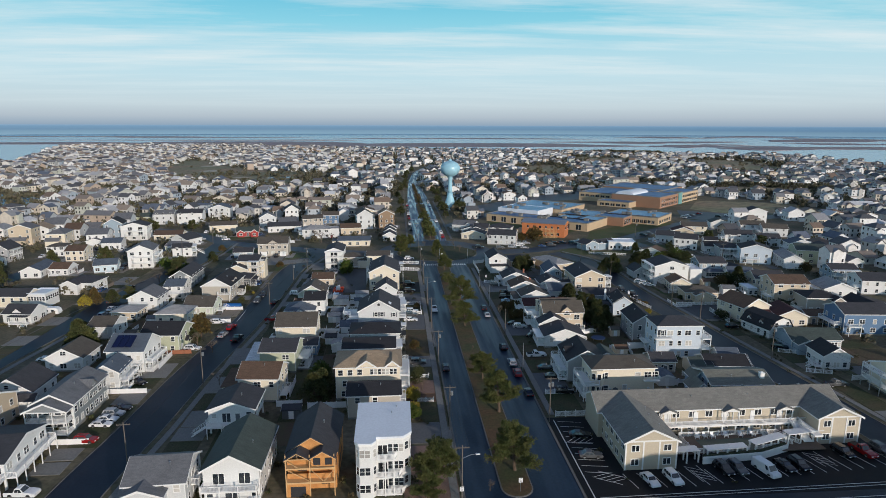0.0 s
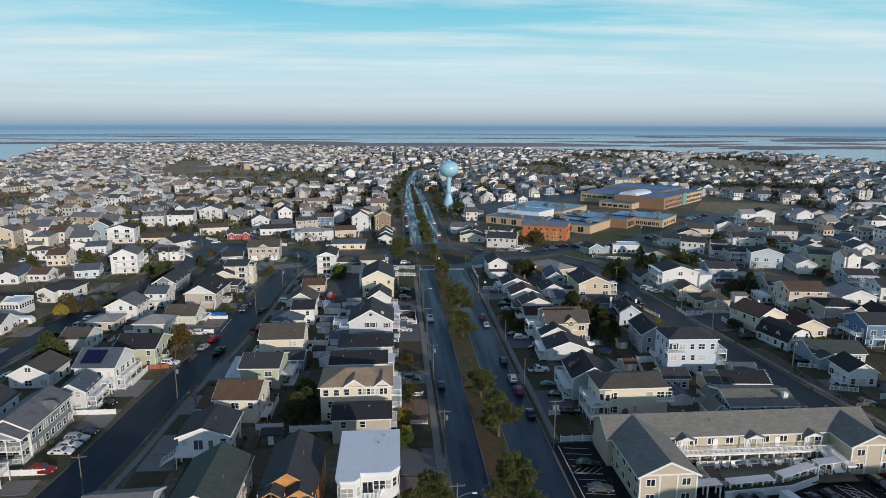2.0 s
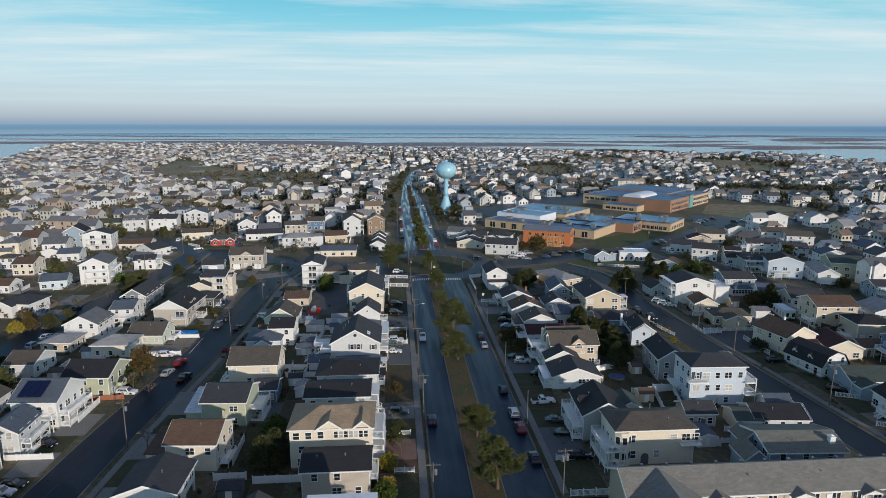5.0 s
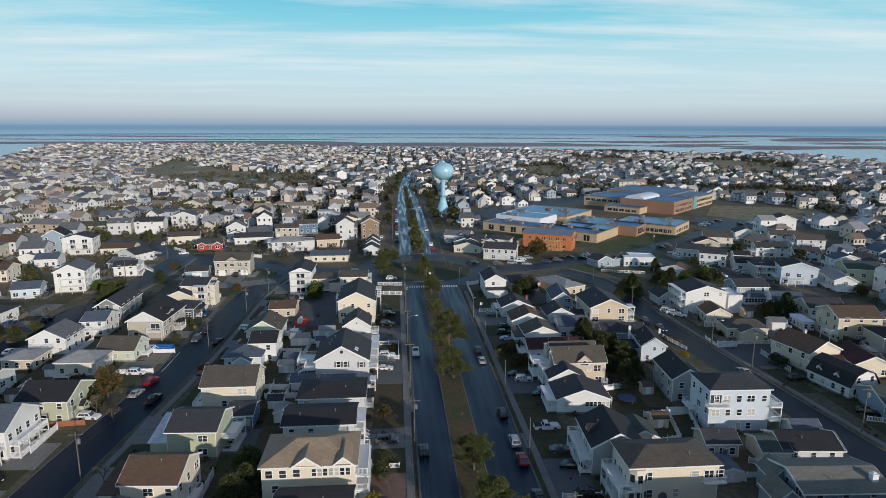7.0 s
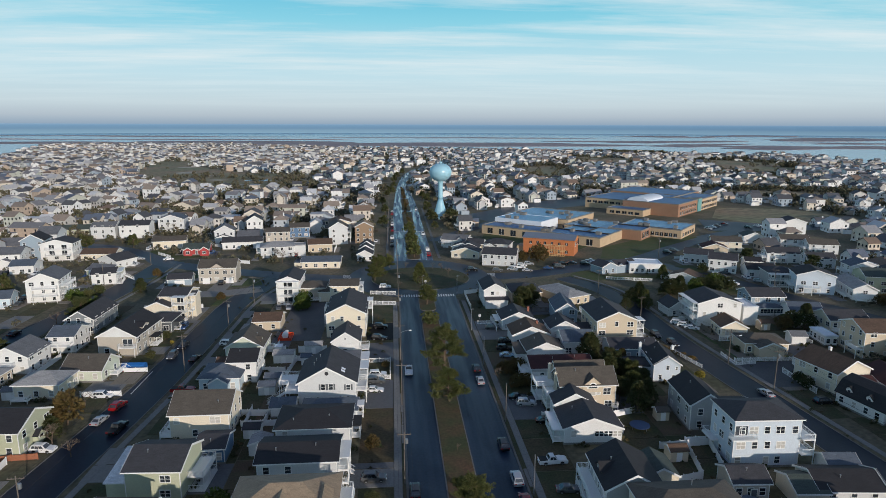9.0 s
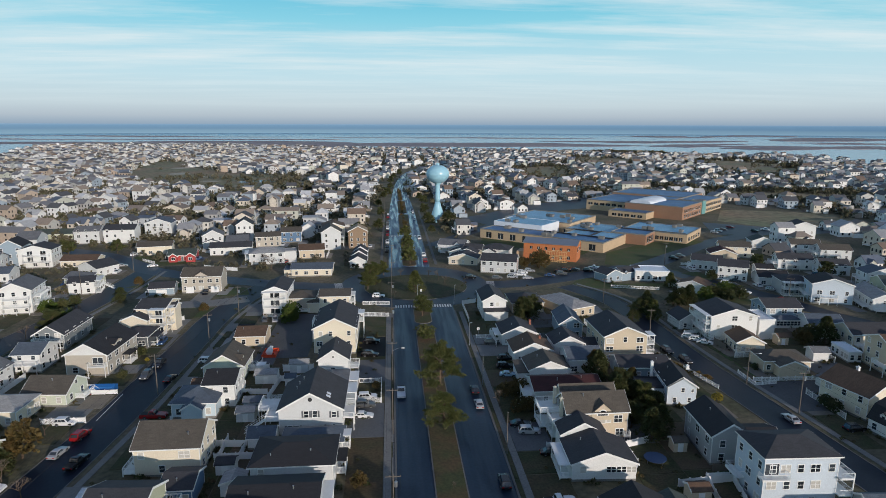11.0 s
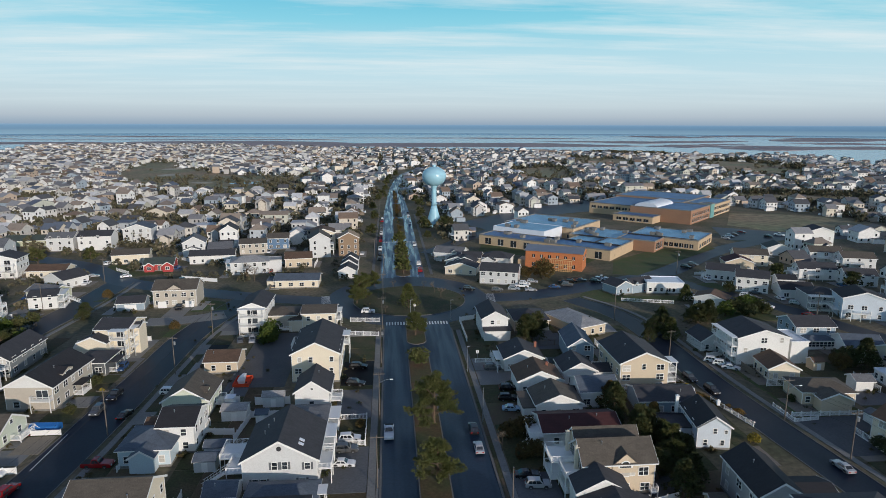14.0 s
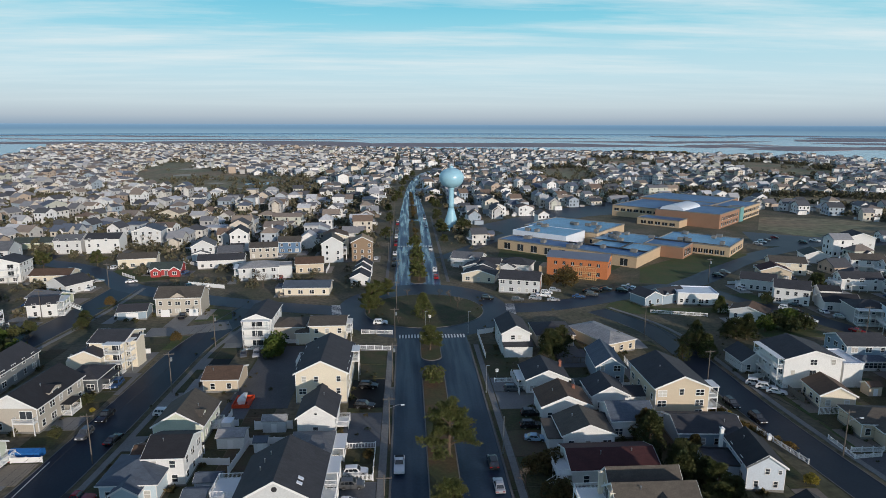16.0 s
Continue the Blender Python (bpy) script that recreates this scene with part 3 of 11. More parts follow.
for x0, x1, y0, y1 in ((11.4, 11.8, 97, 282), (33.2, 33.6, 97, 282), (9.3, 9.6, 352, 540), (28.6, 28.9, 352, 540)):
    slab("kerb", x0, x1, y0, y1, 0.15, KERB, "concrete kerb along the boulevard", "kerb", 0.2)


def offset_line(pts, d):
    out = []
    for i, p in enumerate(pts):
        a, b = Vector(pts[max(0, i - 1)]), Vector(pts[min(len(pts) - 1, i + 1)])
        t = (b - a).normalized()
        out.append((p[0] + t.y * d, p[1] - t.x * d))
    return out


for line, half in ((EAST_ST, 4.2), (WEST_ST, 4.9), (FARWEST_ST, 5.5)):
    for s in (-1, 1):
        ribbon("kerb", offset_line(line, s * (half + 0.1)), 0.2, 0.12, KERB, "concrete kerb along the street", "kerb", 0.2)
        if s < 0:
            continue
        ribbon("pavement_side", offset_line(line, s * (half + 2.2)), 1.4, 0.10, CONCRETE, "narrow concrete pavement beside the street", "pavement", 0.15)

# road paint: zebra bars by the circus, centre lines
zebra = tagged(part("crosswalk", Shape().box(BL + 0.3, ML - 0.3, 286.2, 289.4, 0.02, 0.0405), ASPHALT), "worn white painted crosswalk", "crosswalk", kind="structure")
bar = Shape().box(-0.25, 0.25, -1.6, 1.6, 0, 0.006).mesh("painted_bar", PAINT)
for x in np.arange(BL + 0.7, BR - 0.5, 0.95):
    part("painted_bar", bar, None, zebra, at=pose(x, 287.8, 0.041))
for cx, cy, rz in ((-10.2, 316.5, 8), (51.8, 315.5, -6)):
    for i in range(9):
        part("painted_bar", bar, None, zebra, at=pose(cx, cy, 0.046, 0, 0, rz + 90) @ pose(i * 1.45 - 5.8, 0, 0, 0, 0, 0))
for i in range(22):
    part("painted_bar", bar, None, zebra, at=pose(10.2 + i * 0.85, 432, 0.026))

# front yards: drives, lawns and gravel
YARDS = random.Random(5)


def yard(x0, x1, y0, y1, mat, label, category="lawn", z=0.07):
    slab("yard", x0, x1, y0, y1, z, mat, label, category, 0.1)


def yards_along(x0, x1, y0, y1, weights):
    """A row of front plots, each lawn, drive, gravel or soil."""
    y = y0
    kinds = {"lawn": (LAWN, "patchy winter lawn in a front yard", "lawn"), "drive": (CONCRETE, "pale concrete driveway", "driveway"),
             "gravel": (GRAVEL, "pale gravel front yard", "gravel yard"), "soil": (DIRT, "bare brown soil yard", "soil"), "paver": (PAVER, "red-brown paver driveway", "driveway"),
             "tar": (PATCH, "dark asphalt driveway", "driveway")}
    while y < y1 - 3:
        k = YARDS.choices(list(weights), list(weights.values()))[0]
        n = YARDS.uniform(5.5, 11)
        mat, lab, cat = kinds[k]
        yard(x0 + YARDS.uniform(0, .3), x1, y, min(y1, y + n - 0.3), mat, lab, cat, 0.06 + YARDS.uniform(0, .02))
        y += n

# ---- houses ----
SIDE_TURN = {"S": 0, "E": 90, "N": 180, "W": -90}
SPOTS = []      # where houses already stand


class House:
    """A house on its own base: x to the east before turning, facing south. Parts hang under one Empty."""

    def __init__(self, x0, x1, y0, y1, wall, roof, h, label, turn=0, base=0.0, seed=None, near=True, name="house"):
        self.w, self.d, self.h, self.near = x1 - x0, y1 - y0, h, near
        self.wall, self.roofmat = siding(wall) if isinstance(wall, str) else wall, shingle(roof) if isinstance(roof, str) else roof
        self.base = base
        SPOTS.append(((x0 + x1) / 2, (y0 + y1) / 2, max(x1 - x0, y1 - y0) / 2))
        self.ob = thing(name, label, "house" if name == "house" else name.replace("_", " "), pose((x0 + x1) / 2, (y0 + y1) / 2, 0, 0, 0, turn))
        self.rnd = random.Random(seed if seed is not None else int(x0 * 7 + y0 * 13))

    def side(self, s, u, z, out=0.0):
        """Where a piece sits on a wall: u metres to the right of its middle, seen from outside."""
        half = self.d / 2 if s in "SN" else self.w / 2
        return pose(0, 0, 0, 0, 0, SIDE_TURN[s]) @ pose(u, -half - out, z)

    def span(self, s):
        return self.w if s in "SN" else self.d

    # -- body and roof
    def body(self, kind="gy", rise=2.5, o=0.4, label=""):
        w, d, h, b = self.w / 2, self.d / 2, self.h, self.base
        s = Shape()
        self.kind, self.rise = kind, rise
        if kind == "gy":
            s.prism([(-w, b), (w, b), (w, h), (0, h + rise), (-w, h)], "y", -d, d)
        elif kind == "gx":
            s.prism([(-d, b), (d, b), (d, h), (0, h + rise), (-d, h)], "x", -w, w)
        elif kind == "barn":
            s.prism([(-d, b), (d, b), (d, h), (d * 0.62, h + rise * 0.72), (0, h + rise), (-d * 0.62, h + rise * 0.72), (-d, h)], "x", -w, w)
        else:
            s.box(-w, w, -d, d, b, h)
        part("wall", s, self.wall, self.ob)
        if self.near and "white" not in self.wall.name:
            c = Shape()
            for x in (-w, w):
                for y in (-d, d):
                    c.box(x - 0.09 if x > 0 else x - 0.04, x + 0.04 if x > 0 else x + 0.09, y - 0.09 if y > 0 else y - 0.04, y + 0.04 if y > 0 else y + 0.09, b + 0.46, h - 0.03)
            part("corner_trim", c, TRIM, self.ob, "white corner trim")
        self.roof(kind, rise, o, -w, w, -d, d, h, label)
        if b > 0.5:
            piers = Shape().box(-0.18, 0.18, -0.18, 0.18, 0, b).mesh("stilt", TRIM)
            for i in range(max(2, int(self.w / 3.2) + 1)):
                for y in (-d + 0.25, 0, d - 0.25):
                    part("stilt", piers, None, self.ob, at=pose(-w + 0.25 + (self.w - 0.5) * i / max(1, int(self.w / 3.2)), y, 0))
        elif self.near:
            part("foundation", Shape().box(-w - 0.04, w + 0.04, -d - 0.04, d + 0.04, 0, 0.45), CONCRETE, self.ob)
        return self

    def roof(self, kind, rise, o, x0, x1, y0, y1, h, label="", t=0.22, mat=None):
        s, mat = Shape(), mat or self.roofmat
        cx, cy = (x0 + x1) / 2, (y0 + y1) / 2
        if kind in ("gy", "gx"):
            a0, a1, c, e0, e1 = (x0, x1, cx, y0 - o, y1 + o) if kind == "gy" else (y0, y1, cy, x0 - o, x1 + o)
            half = (a1 - a0) / 2
            dr = rise / half * o
            ax = "y" if kind == "gy" else "x"
            poly = [(a0 - o, h - dr + 0.02), (c, h + rise + 0.02), (a1 + o, h - dr + 0.02), (a1 + o, h - dr + t), (c, h + rise + t), (a0 - o, h - dr + t)]
            s.prism([poly[0], poly[1], poly[4], poly[5]], ax, e0, e1)
            s.prism([poly[1], poly[2], poly[3], poly[4]], ax, e0, e1)
            roof = part("roof", s, mat, self.ob, label)
            low = 0.16
            chev = [(poly[0][0], poly[0][1] - low), (c, h + rise - low), (poly[2][0], poly[2][1] - low), (poly[2][0], poly[2][1] + t + 0.02), (c, h + rise + t + 0.02), (poly[0][0], poly[0][1] + t + 0.02)]
            gut = Shape()
            # the eaves that face the street or the sun
            east = kind == "gy" and self.ob.location.x < 15
            for a, sgn in ((a1 + o, 1),) if east else ((a0 - o, -1),):
                lo, hi = sorted((a, a + sgn * 0.1))
                if kind == "gy":
                    gut.box(lo, hi, e0, e1, h - dr - 0.02, h - dr + t - 0.03)
                else:
                    gut.box(e0, e1, lo, hi, h - dr - 0.02, h - dr + t - 0.03)
            if self.near:
                part("gutter", gut, TRIM, roof, "white eaves gutter")
            for e in (e0 - 0.05, e1 + 0.01) if self.near and kind == "gx" else (e0 - 0.05,):
                part("bargeboard", Shape().prism(chev, ax, e, e + 0.04), TRIM, roof)
        elif kind == "barn":
            half = (y1 - y0) / 2
            k = [(-half - 0.25, h - 0.25), (-half * 0.62, h + rise * 0.72), (0, h + rise), (half * 0.62, h + rise * 0.72), (half + 0.25, h - 0.25)]
            for a, b2 in zip(k, k[1:]):
                s.prism([(a[0], a[1] + 0.03), (b2[0], b2[1] + 0.03), (b2[0], b2[1] + t + 0.03), (a[0], a[1] + t + 0.03)], "x", x0 - o, x1 + o)
            part("roof", s, mat, self.ob, label)
        elif kind == "hip":
            X0, X1, Y0, Y1 = x0 - o, x1 + o, y0 - o, y1 + o
            W, D = X1 - X0, Y1 - Y0
            if W >= D:
                ra, rb = (X0 + D / 2, cy, h + rise), (X1 - D / 2, cy, h + rise)
            else:
                ra, rb = (cx, Y0 + W / 2, h + rise), (cx, Y1 - W / 2, h + rise)
            lo = [(X0, Y0, h), (X1, Y0, h), (X1, Y1, h), (X0, Y1, h)]
            up = [(p[0], p[1], h + t) for p in lo]
            vs = lo + up + [ra, rb]
            fs = [(3, 2, 1, 0), (0, 1, 5, 4), (1, 2, 6, 5), (2, 3, 7, 6), (3, 0, 4, 7)]
            fs += [(4, 5, 9, 8), (5, 6, 9), (6, 7, 8, 9), (7, 4, 8)] if W >= D else [(4, 5, 8), (5, 6, 9, 8), (6, 7, 9), (7, 4, 8, 9)]
            s.solid(vs, fs)
            roof = part("roof", s, mat, self.ob, label)
            part("fascia", Shape().lattice([X0 - 0.03, X0, X1, X1 + 0.03], [Y0 - 0.03, Y0, Y1, Y1 + 0.03], {(1, 1)}, h - 0.02, h + t - 0.02, "z"), TRIM, roof)
        elif kind == "shed":
            s.solid([(x0 - o, y0 - o, h), (x1 + o, y0 - o, h), (x1 + o, y1 + o, h + rise), (x0 - o, y1 + o, h + rise), (x0 - o, y0 - o, h + t), (x1 + o, y0 - o, h + t), (x1 + o, y1 + o, h + rise + t), (x0 - o, y1 + o, h + rise + t)],
                    [(0, 3, 2, 1), (4, 5, 6, 7), (0, 1, 5, 4), (1, 2, 6, 5), (2, 3, 7, 6), (3, 0, 4, 7)])
            part("roof", s, mat, self.ob, label)
        else:
            s.box(x0 - 0.12, x1 + 0.12, y0 - 0.12, y1 + 0.12, h + 0.004, h + 0.14)
            for a in (x0 - 0.16, x1 - 0.06):
                s.box(a, a + 0.22, y0 - 0.16, y1 + 0.16, h + 0.1, h + 0.42)
            for a in (y0 - 0.16, y1 - 0.06):
                s.box(x0 + 0.06, x1 - 0.06, a, a + 0.22, h + 0.1, h + 0.42)
            part("roof", s, mat, self.ob, label)
        return self

    # -- openings
    def window(self, s, u, z, w=1.0, h=1.35, mull=True):
        """z: the middle of the window above the ground."""
        key = (round(w, 2), round(h, 2), mull)

        def frame_mesh():
            a, b, t = w / 2, h / 2, 0.11
            xs = [-a - t, -a, -0.05, 0.05, a, a + t] if mull and w > 1.3 else [-a - t, -a, a, a + t]
            zs = [-b - t, -b, -0.03, 0.03, b, b + t + 0.03]
            f = Shape().lattice(xs, zs, {(i, j) for i in range(1, len(xs) - 2, 2) for j in (1, 3)}, -0.07, 0.0)
            return f.mesh("window", TRIM)

        mat = BLIND if self.rnd.random() < 0.22 else GLASS
        if self.ob.location.y > 185:
            def whole():
                a, b, t = w / 2, h / 2, 0.11
                xs = [-a - t, -a, -0.05, 0.05, a, a + t] if mull and w > 1.3 else [-a - t, -a, a, a + t]
                f = Shape().lattice(xs, [-b - t, -b, -0.03, 0.03, b, b + t + 0.03], {(i, j) for i in range(1, len(xs) - 2, 2) for j in (1, 3)}, -0.07, 0.0)
                f.face([(-a, -0.02, -b), (a, -0.02, -b), (a, -0.02, b), (-a, -0.02, b)], 1)
                return f.mesh("window", [TRIM, mat])
            part("window", shared(("whole", mat.name) + key, whole), None, self.ob, at=self.side(s, u, z))
            return self
        fr = part("window", shared(("win",) + key, frame_mesh), None, self.ob, at=self.side(s, u, z))
        pane = shared(("pane", mat.name) + key, lambda: Shape().box(-w / 2, w / 2, -0.025, 0.0, -h / 2, h / 2).mesh("pane", mat))
        part("pane", pane, None, fr, at=Matrix.Identity(4))
        return self

    def windows(self, s, floors, n, w=1.0, h=1.35, skip=0.0, jitter=0.25, z0=1.7, step=2.8, inset=0.0):
        """Rows of windows; floors: how many rows."""
        L = self.span(s) - 2 * inset
        for k in range(floors):
            for i in range(n):
                if self.rnd.random() < skip:
                    continue
                self.window(s, -L / 2 + L * (i + 0.5) / n + self.rnd.uniform(-jitter, jitter), self.base + z0 + step * k, w if self.rnd.random() < 0.75 else w * 1.6, h)
        return self

    def door(self, s, u, z=0.0, w=1.0, h=2.1, mat=None, label="panelled entrance door"):
        f = Shape().box(-w / 2 - 0.12, w / 2 + 0.12, -0.06, 0.02, 0, h + 0.12)
        fr = part("door_frame", f, TRIM, self.ob, at=self.side(s, u, z + self.base))
        part("door", Shape().box(-w / 2, w / 2, -0.10, -0.055, 0.02, h).box(-w / 2 + 0.12, w / 2 - 0.12, -0.112, -0.1, h * 0.55, h - 0.15), mat or siding("charcoal"), fr, label, at=Matrix.Identity(4))
        return self

    def slider(self, s, u, z, w=2.2):
        """A glazed terrace door."""
        f = Shape().lattice([-w / 2 - 0.1, -w / 2, -0.05, 0.05, w / 2, w / 2 + 0.1], [0, 0.06, 2.05, 2.18], {(1, 1), (3, 1)}, -0.06, 0.02)
        fr = part("terrace_door", f, TRIM, self.ob, at=self.side(s, u, z))
        part("pane", Shape().box(-w / 2, w / 2, -0.03, 0, 0.05, 2.05), GLASS, fr, at=Matrix.Identity(4))
        return self

    def garage(self, s, u, w=2.7, z=0.0):
        f = Shape().box(-w / 2 - 0.12, w / 2 + 0.12, -0.05, 0.02, 0, 2.45)
        fr = part("garage_frame", f, TRIM, self.ob, at=self.side(s, u, z))
        g = Shape()
        for i in range(4):
            g.box(-w / 2, w / 2, -0.09, -0.05, 0.03 + i * 0.57, 0.57 + i * 0.57)
        part("garage_door", g, VINYL, fr, "white sectional garage door", at=Matrix.Identity(4))
        return self

    # -- outside parts
    def deck(self, s, u, z, w, depth, roofed=False, posts=True, below=0.0, rail=True, mat=None):
        """A balcony or porch with rails; below: height at which its posts stand."""
        m = self.side(s, u, 0)
        dk = part("deck", Shape().box(-w / 2, w / 2, -depth, -0.02, z - 0.22, z), mat or TRIM, self.ob, at=m)
        top = z + (2.45 if roofed else 1.0 if rail else 0)
        n = max(2, int(w / 2.8) + 1)
        post = shared(("post", round(top - below, 2)), lambda: Shape().box(-0.08, 0.08, -0.08, 0.08, below, top).mesh("post", TRIM))
        if posts or roofed:
            for i in range(n):
                part("post", post, None, dk, at=pose(-w / 2 + 0.1 + (w - 0.2) * i / (n - 1), -depth + 0.1, 0))
        if rail:
            r = Shape()

            def run(ax, ay, bx, by):
                L = math.hypot(bx - ax, by - ay)
                k = max(2, int(L / 0.22))
                r.rod((ax, ay, z + 1.0), (bx, by, z + 1.0), 0.06, n=4)
                r.rod((ax, ay, z + 0.12), (bx, by, z + 0.12), 0.045, n=4)
                for i in range(k + 1):
                    x, y = ax + (bx - ax) * i / k, ay + (by - ay) * i / k
                    r.rod((x, y, z + 0.12), (x, y, z + 1.0), 0.028, n=3)
            run(-w / 2 + 0.06, -depth + 0.06, w / 2 - 0.06, -depth + 0.06)
            run(-w / 2 + 0.06, -depth + 0.06, -w / 2 + 0.06, -0.1)
            run(w / 2 - 0.06, -depth + 0.06, w / 2 - 0.06, -0.1)
            part("railing", r, VINYL, dk, at=Matrix.Identity(4))
        if roofed:
            part("porch_roof", Shape().box(-w / 2 - 0.2, w / 2 + 0.2, -depth - 0.2, 0.0, z + 2.45, z + 2.62), self.roofmat if roofed == "roof" else TRIM, dk, at=Matrix.Identity(4))
        return self

    def stairs(self, s, u, z, w=1.2, out=0.0, side_dir=1):
        """Outside steps that run down from height z, along the wall's outward direction."""
        n = max(2, int(z / 0.18))
        st = Shape()
        for i in range(n):
            st.box(-w / 2, w / 2, -(i + 1) * 0.27, -i * 0.27, z - (i + 1) * z / n, z - (i + 1) * z / n + 0.06)
        for x in (-w / 2 - 0.05, w / 2):
            st.solid([(x, 0, z - 0.3), (x + 0.05, 0, z - 0.3), (x + 0.05, -n * 0.27, 0), (x, -n * 0.27, 0), (x, 0, z), (x + 0.05, 0, z), (x + 0.05, -n * 0.27, 0.25), (x, -n * 0.27, 0.25)],
                     [(0, 3, 2, 1), (4, 5, 6, 7), (0, 1, 5, 4), (1, 2, 6, 5), (2, 3, 7, 6), (3, 0, 4, 7)])
            st.rod((x, 0, z + 0.95), (x, -n * 0.27, 1.0), 0.05, n=4)
            for i in range(0, n + 1, 2):
                st.rod((x, -i * 0.27, z - i * z / n), (x, -i * 0.27, z - i * z / n + 0.95), 0.03, n=3)
        part("stairs", st, TRIM, self.ob, at=self.side(s, u, 0, out))
        return self

    def wing(self, x0, x1, y0, y1, h, kind="gx", rise=1.5, wall=None, roof=None, o=0.3, base=0.0):
        """A lower or smaller body joined to the house, in the house's own metres."""
        s = Shape()
        if kind == "gx":
            c = (y0 + y1) / 2
            s.prism([(y0, base), (y1, base), (y1, h), (c, h + rise), (y0, h)], "x", x0, x1)
        elif kind == "gy":
            c = (x0 + x1) / 2
            s.prism([(x0, base), (x1, base), (x1, h), (c, h + rise), (x0, h)], "y", y0, y1)
        else:
            s.box(x0, x1, y0, y1, base, h)
        part("wing", s, siding(wall) if isinstance(wall, str) else wall or self.wall, self.ob)
        return self.roof(kind, rise, o, x0, x1, y0, y1, h, mat=shingle(roof) if isinstance(roof, str) else roof)

    def dormer(self, s, u, z, w=1.8, h=1.3, depth=2.5, back=0.8, rise=0.7):
        """A gabled dormer on the slope above wall s; back: metres behind the wall."""
        m = self.side(s, u, z, -back)
        dm = part("dormer", Shape().prism([(-w / 2, -0.8), (w / 2, -0.8), (w / 2, h), (0, h + rise), (-w / 2, h)], "y", 0, depth), self.wall, self.ob, at=m)
        r, k = Shape(), rise / (w / 2) * 0.2
        for sx in (-1, 1):
            q = [(sx * (w / 2 + 0.2), h - k + 0.02), (0, h + rise + 0.02), (0, h + rise + 0.16), (sx * (w / 2 + 0.2), h - k + 0.16)]
            r.prism(q if sx < 0 else q[::-1], "y", -0.25, depth)
        part("dormer_roof", r, self.roofmat, dm, at=Matrix.Identity(4))
        part("dormer_window", Shape().box(-w * 0.28, w * 0.28, -0.05, 0.0, h * 0.15, h * 0.9, 0).box(-w * 0.22, w * 0.22, -0.07, 0, h * 0.22, h * 0.83, 1), [TRIM, GLASS], dm, at=Matrix.Identity(4))
        return self

    def chimney(self, x, y, z0, z1, mat=None, r=0.32):
        z1 = min(z1, self.h + 1.9)
        s = Shape().box(x - r, x + r, y - r, y + r, z0, z1).box(x - r - 0.08, x + r + 0.08, y - r - 0.08, y + r + 0.08, z1, z1 + 0.15).box(x - r * 0.4, x + r * 0.4, y - r * 0.4, y + r * 0.4, z1 + 0.15, z1 + 0.4)
        part("chimney", s, mat or BRICK, self.ob)
        return self

    def vents(self, pts):
        for x, y, z in pts:
            part("roof_vent", Shape().rod((0, 0, -0.5), (0, 0, 0.55), 0.09, n=8).rod((0, 0, 0.5), (0, 0, 0.62), 0.14, n=8), METAL, self.ob, at=pose(x, y, z))
        return self


def plain_window():
    """Frame and panes in one piece, for windows that stay small."""
    s = Shape().lattice([-0.65, -0.5, 0.5, 0.65], [-0.85, -0.7, -0.03, 0.03, 0.7, 0.85], {(1, 1), (1, 3)}, -0.07, 0.0)
    for a, b in ((-0.7, -0.03), (0.03, 0.7)):
        s.face([(-0.5, -0.02, a), (0.5, -0.02, a), (0.5, -0.02, b), (-0.5, -0.02, b)], 1)
    return s.mesh("window", [TRIM, GLASS])


# ---- west of the boulevard: the row that faces it ----


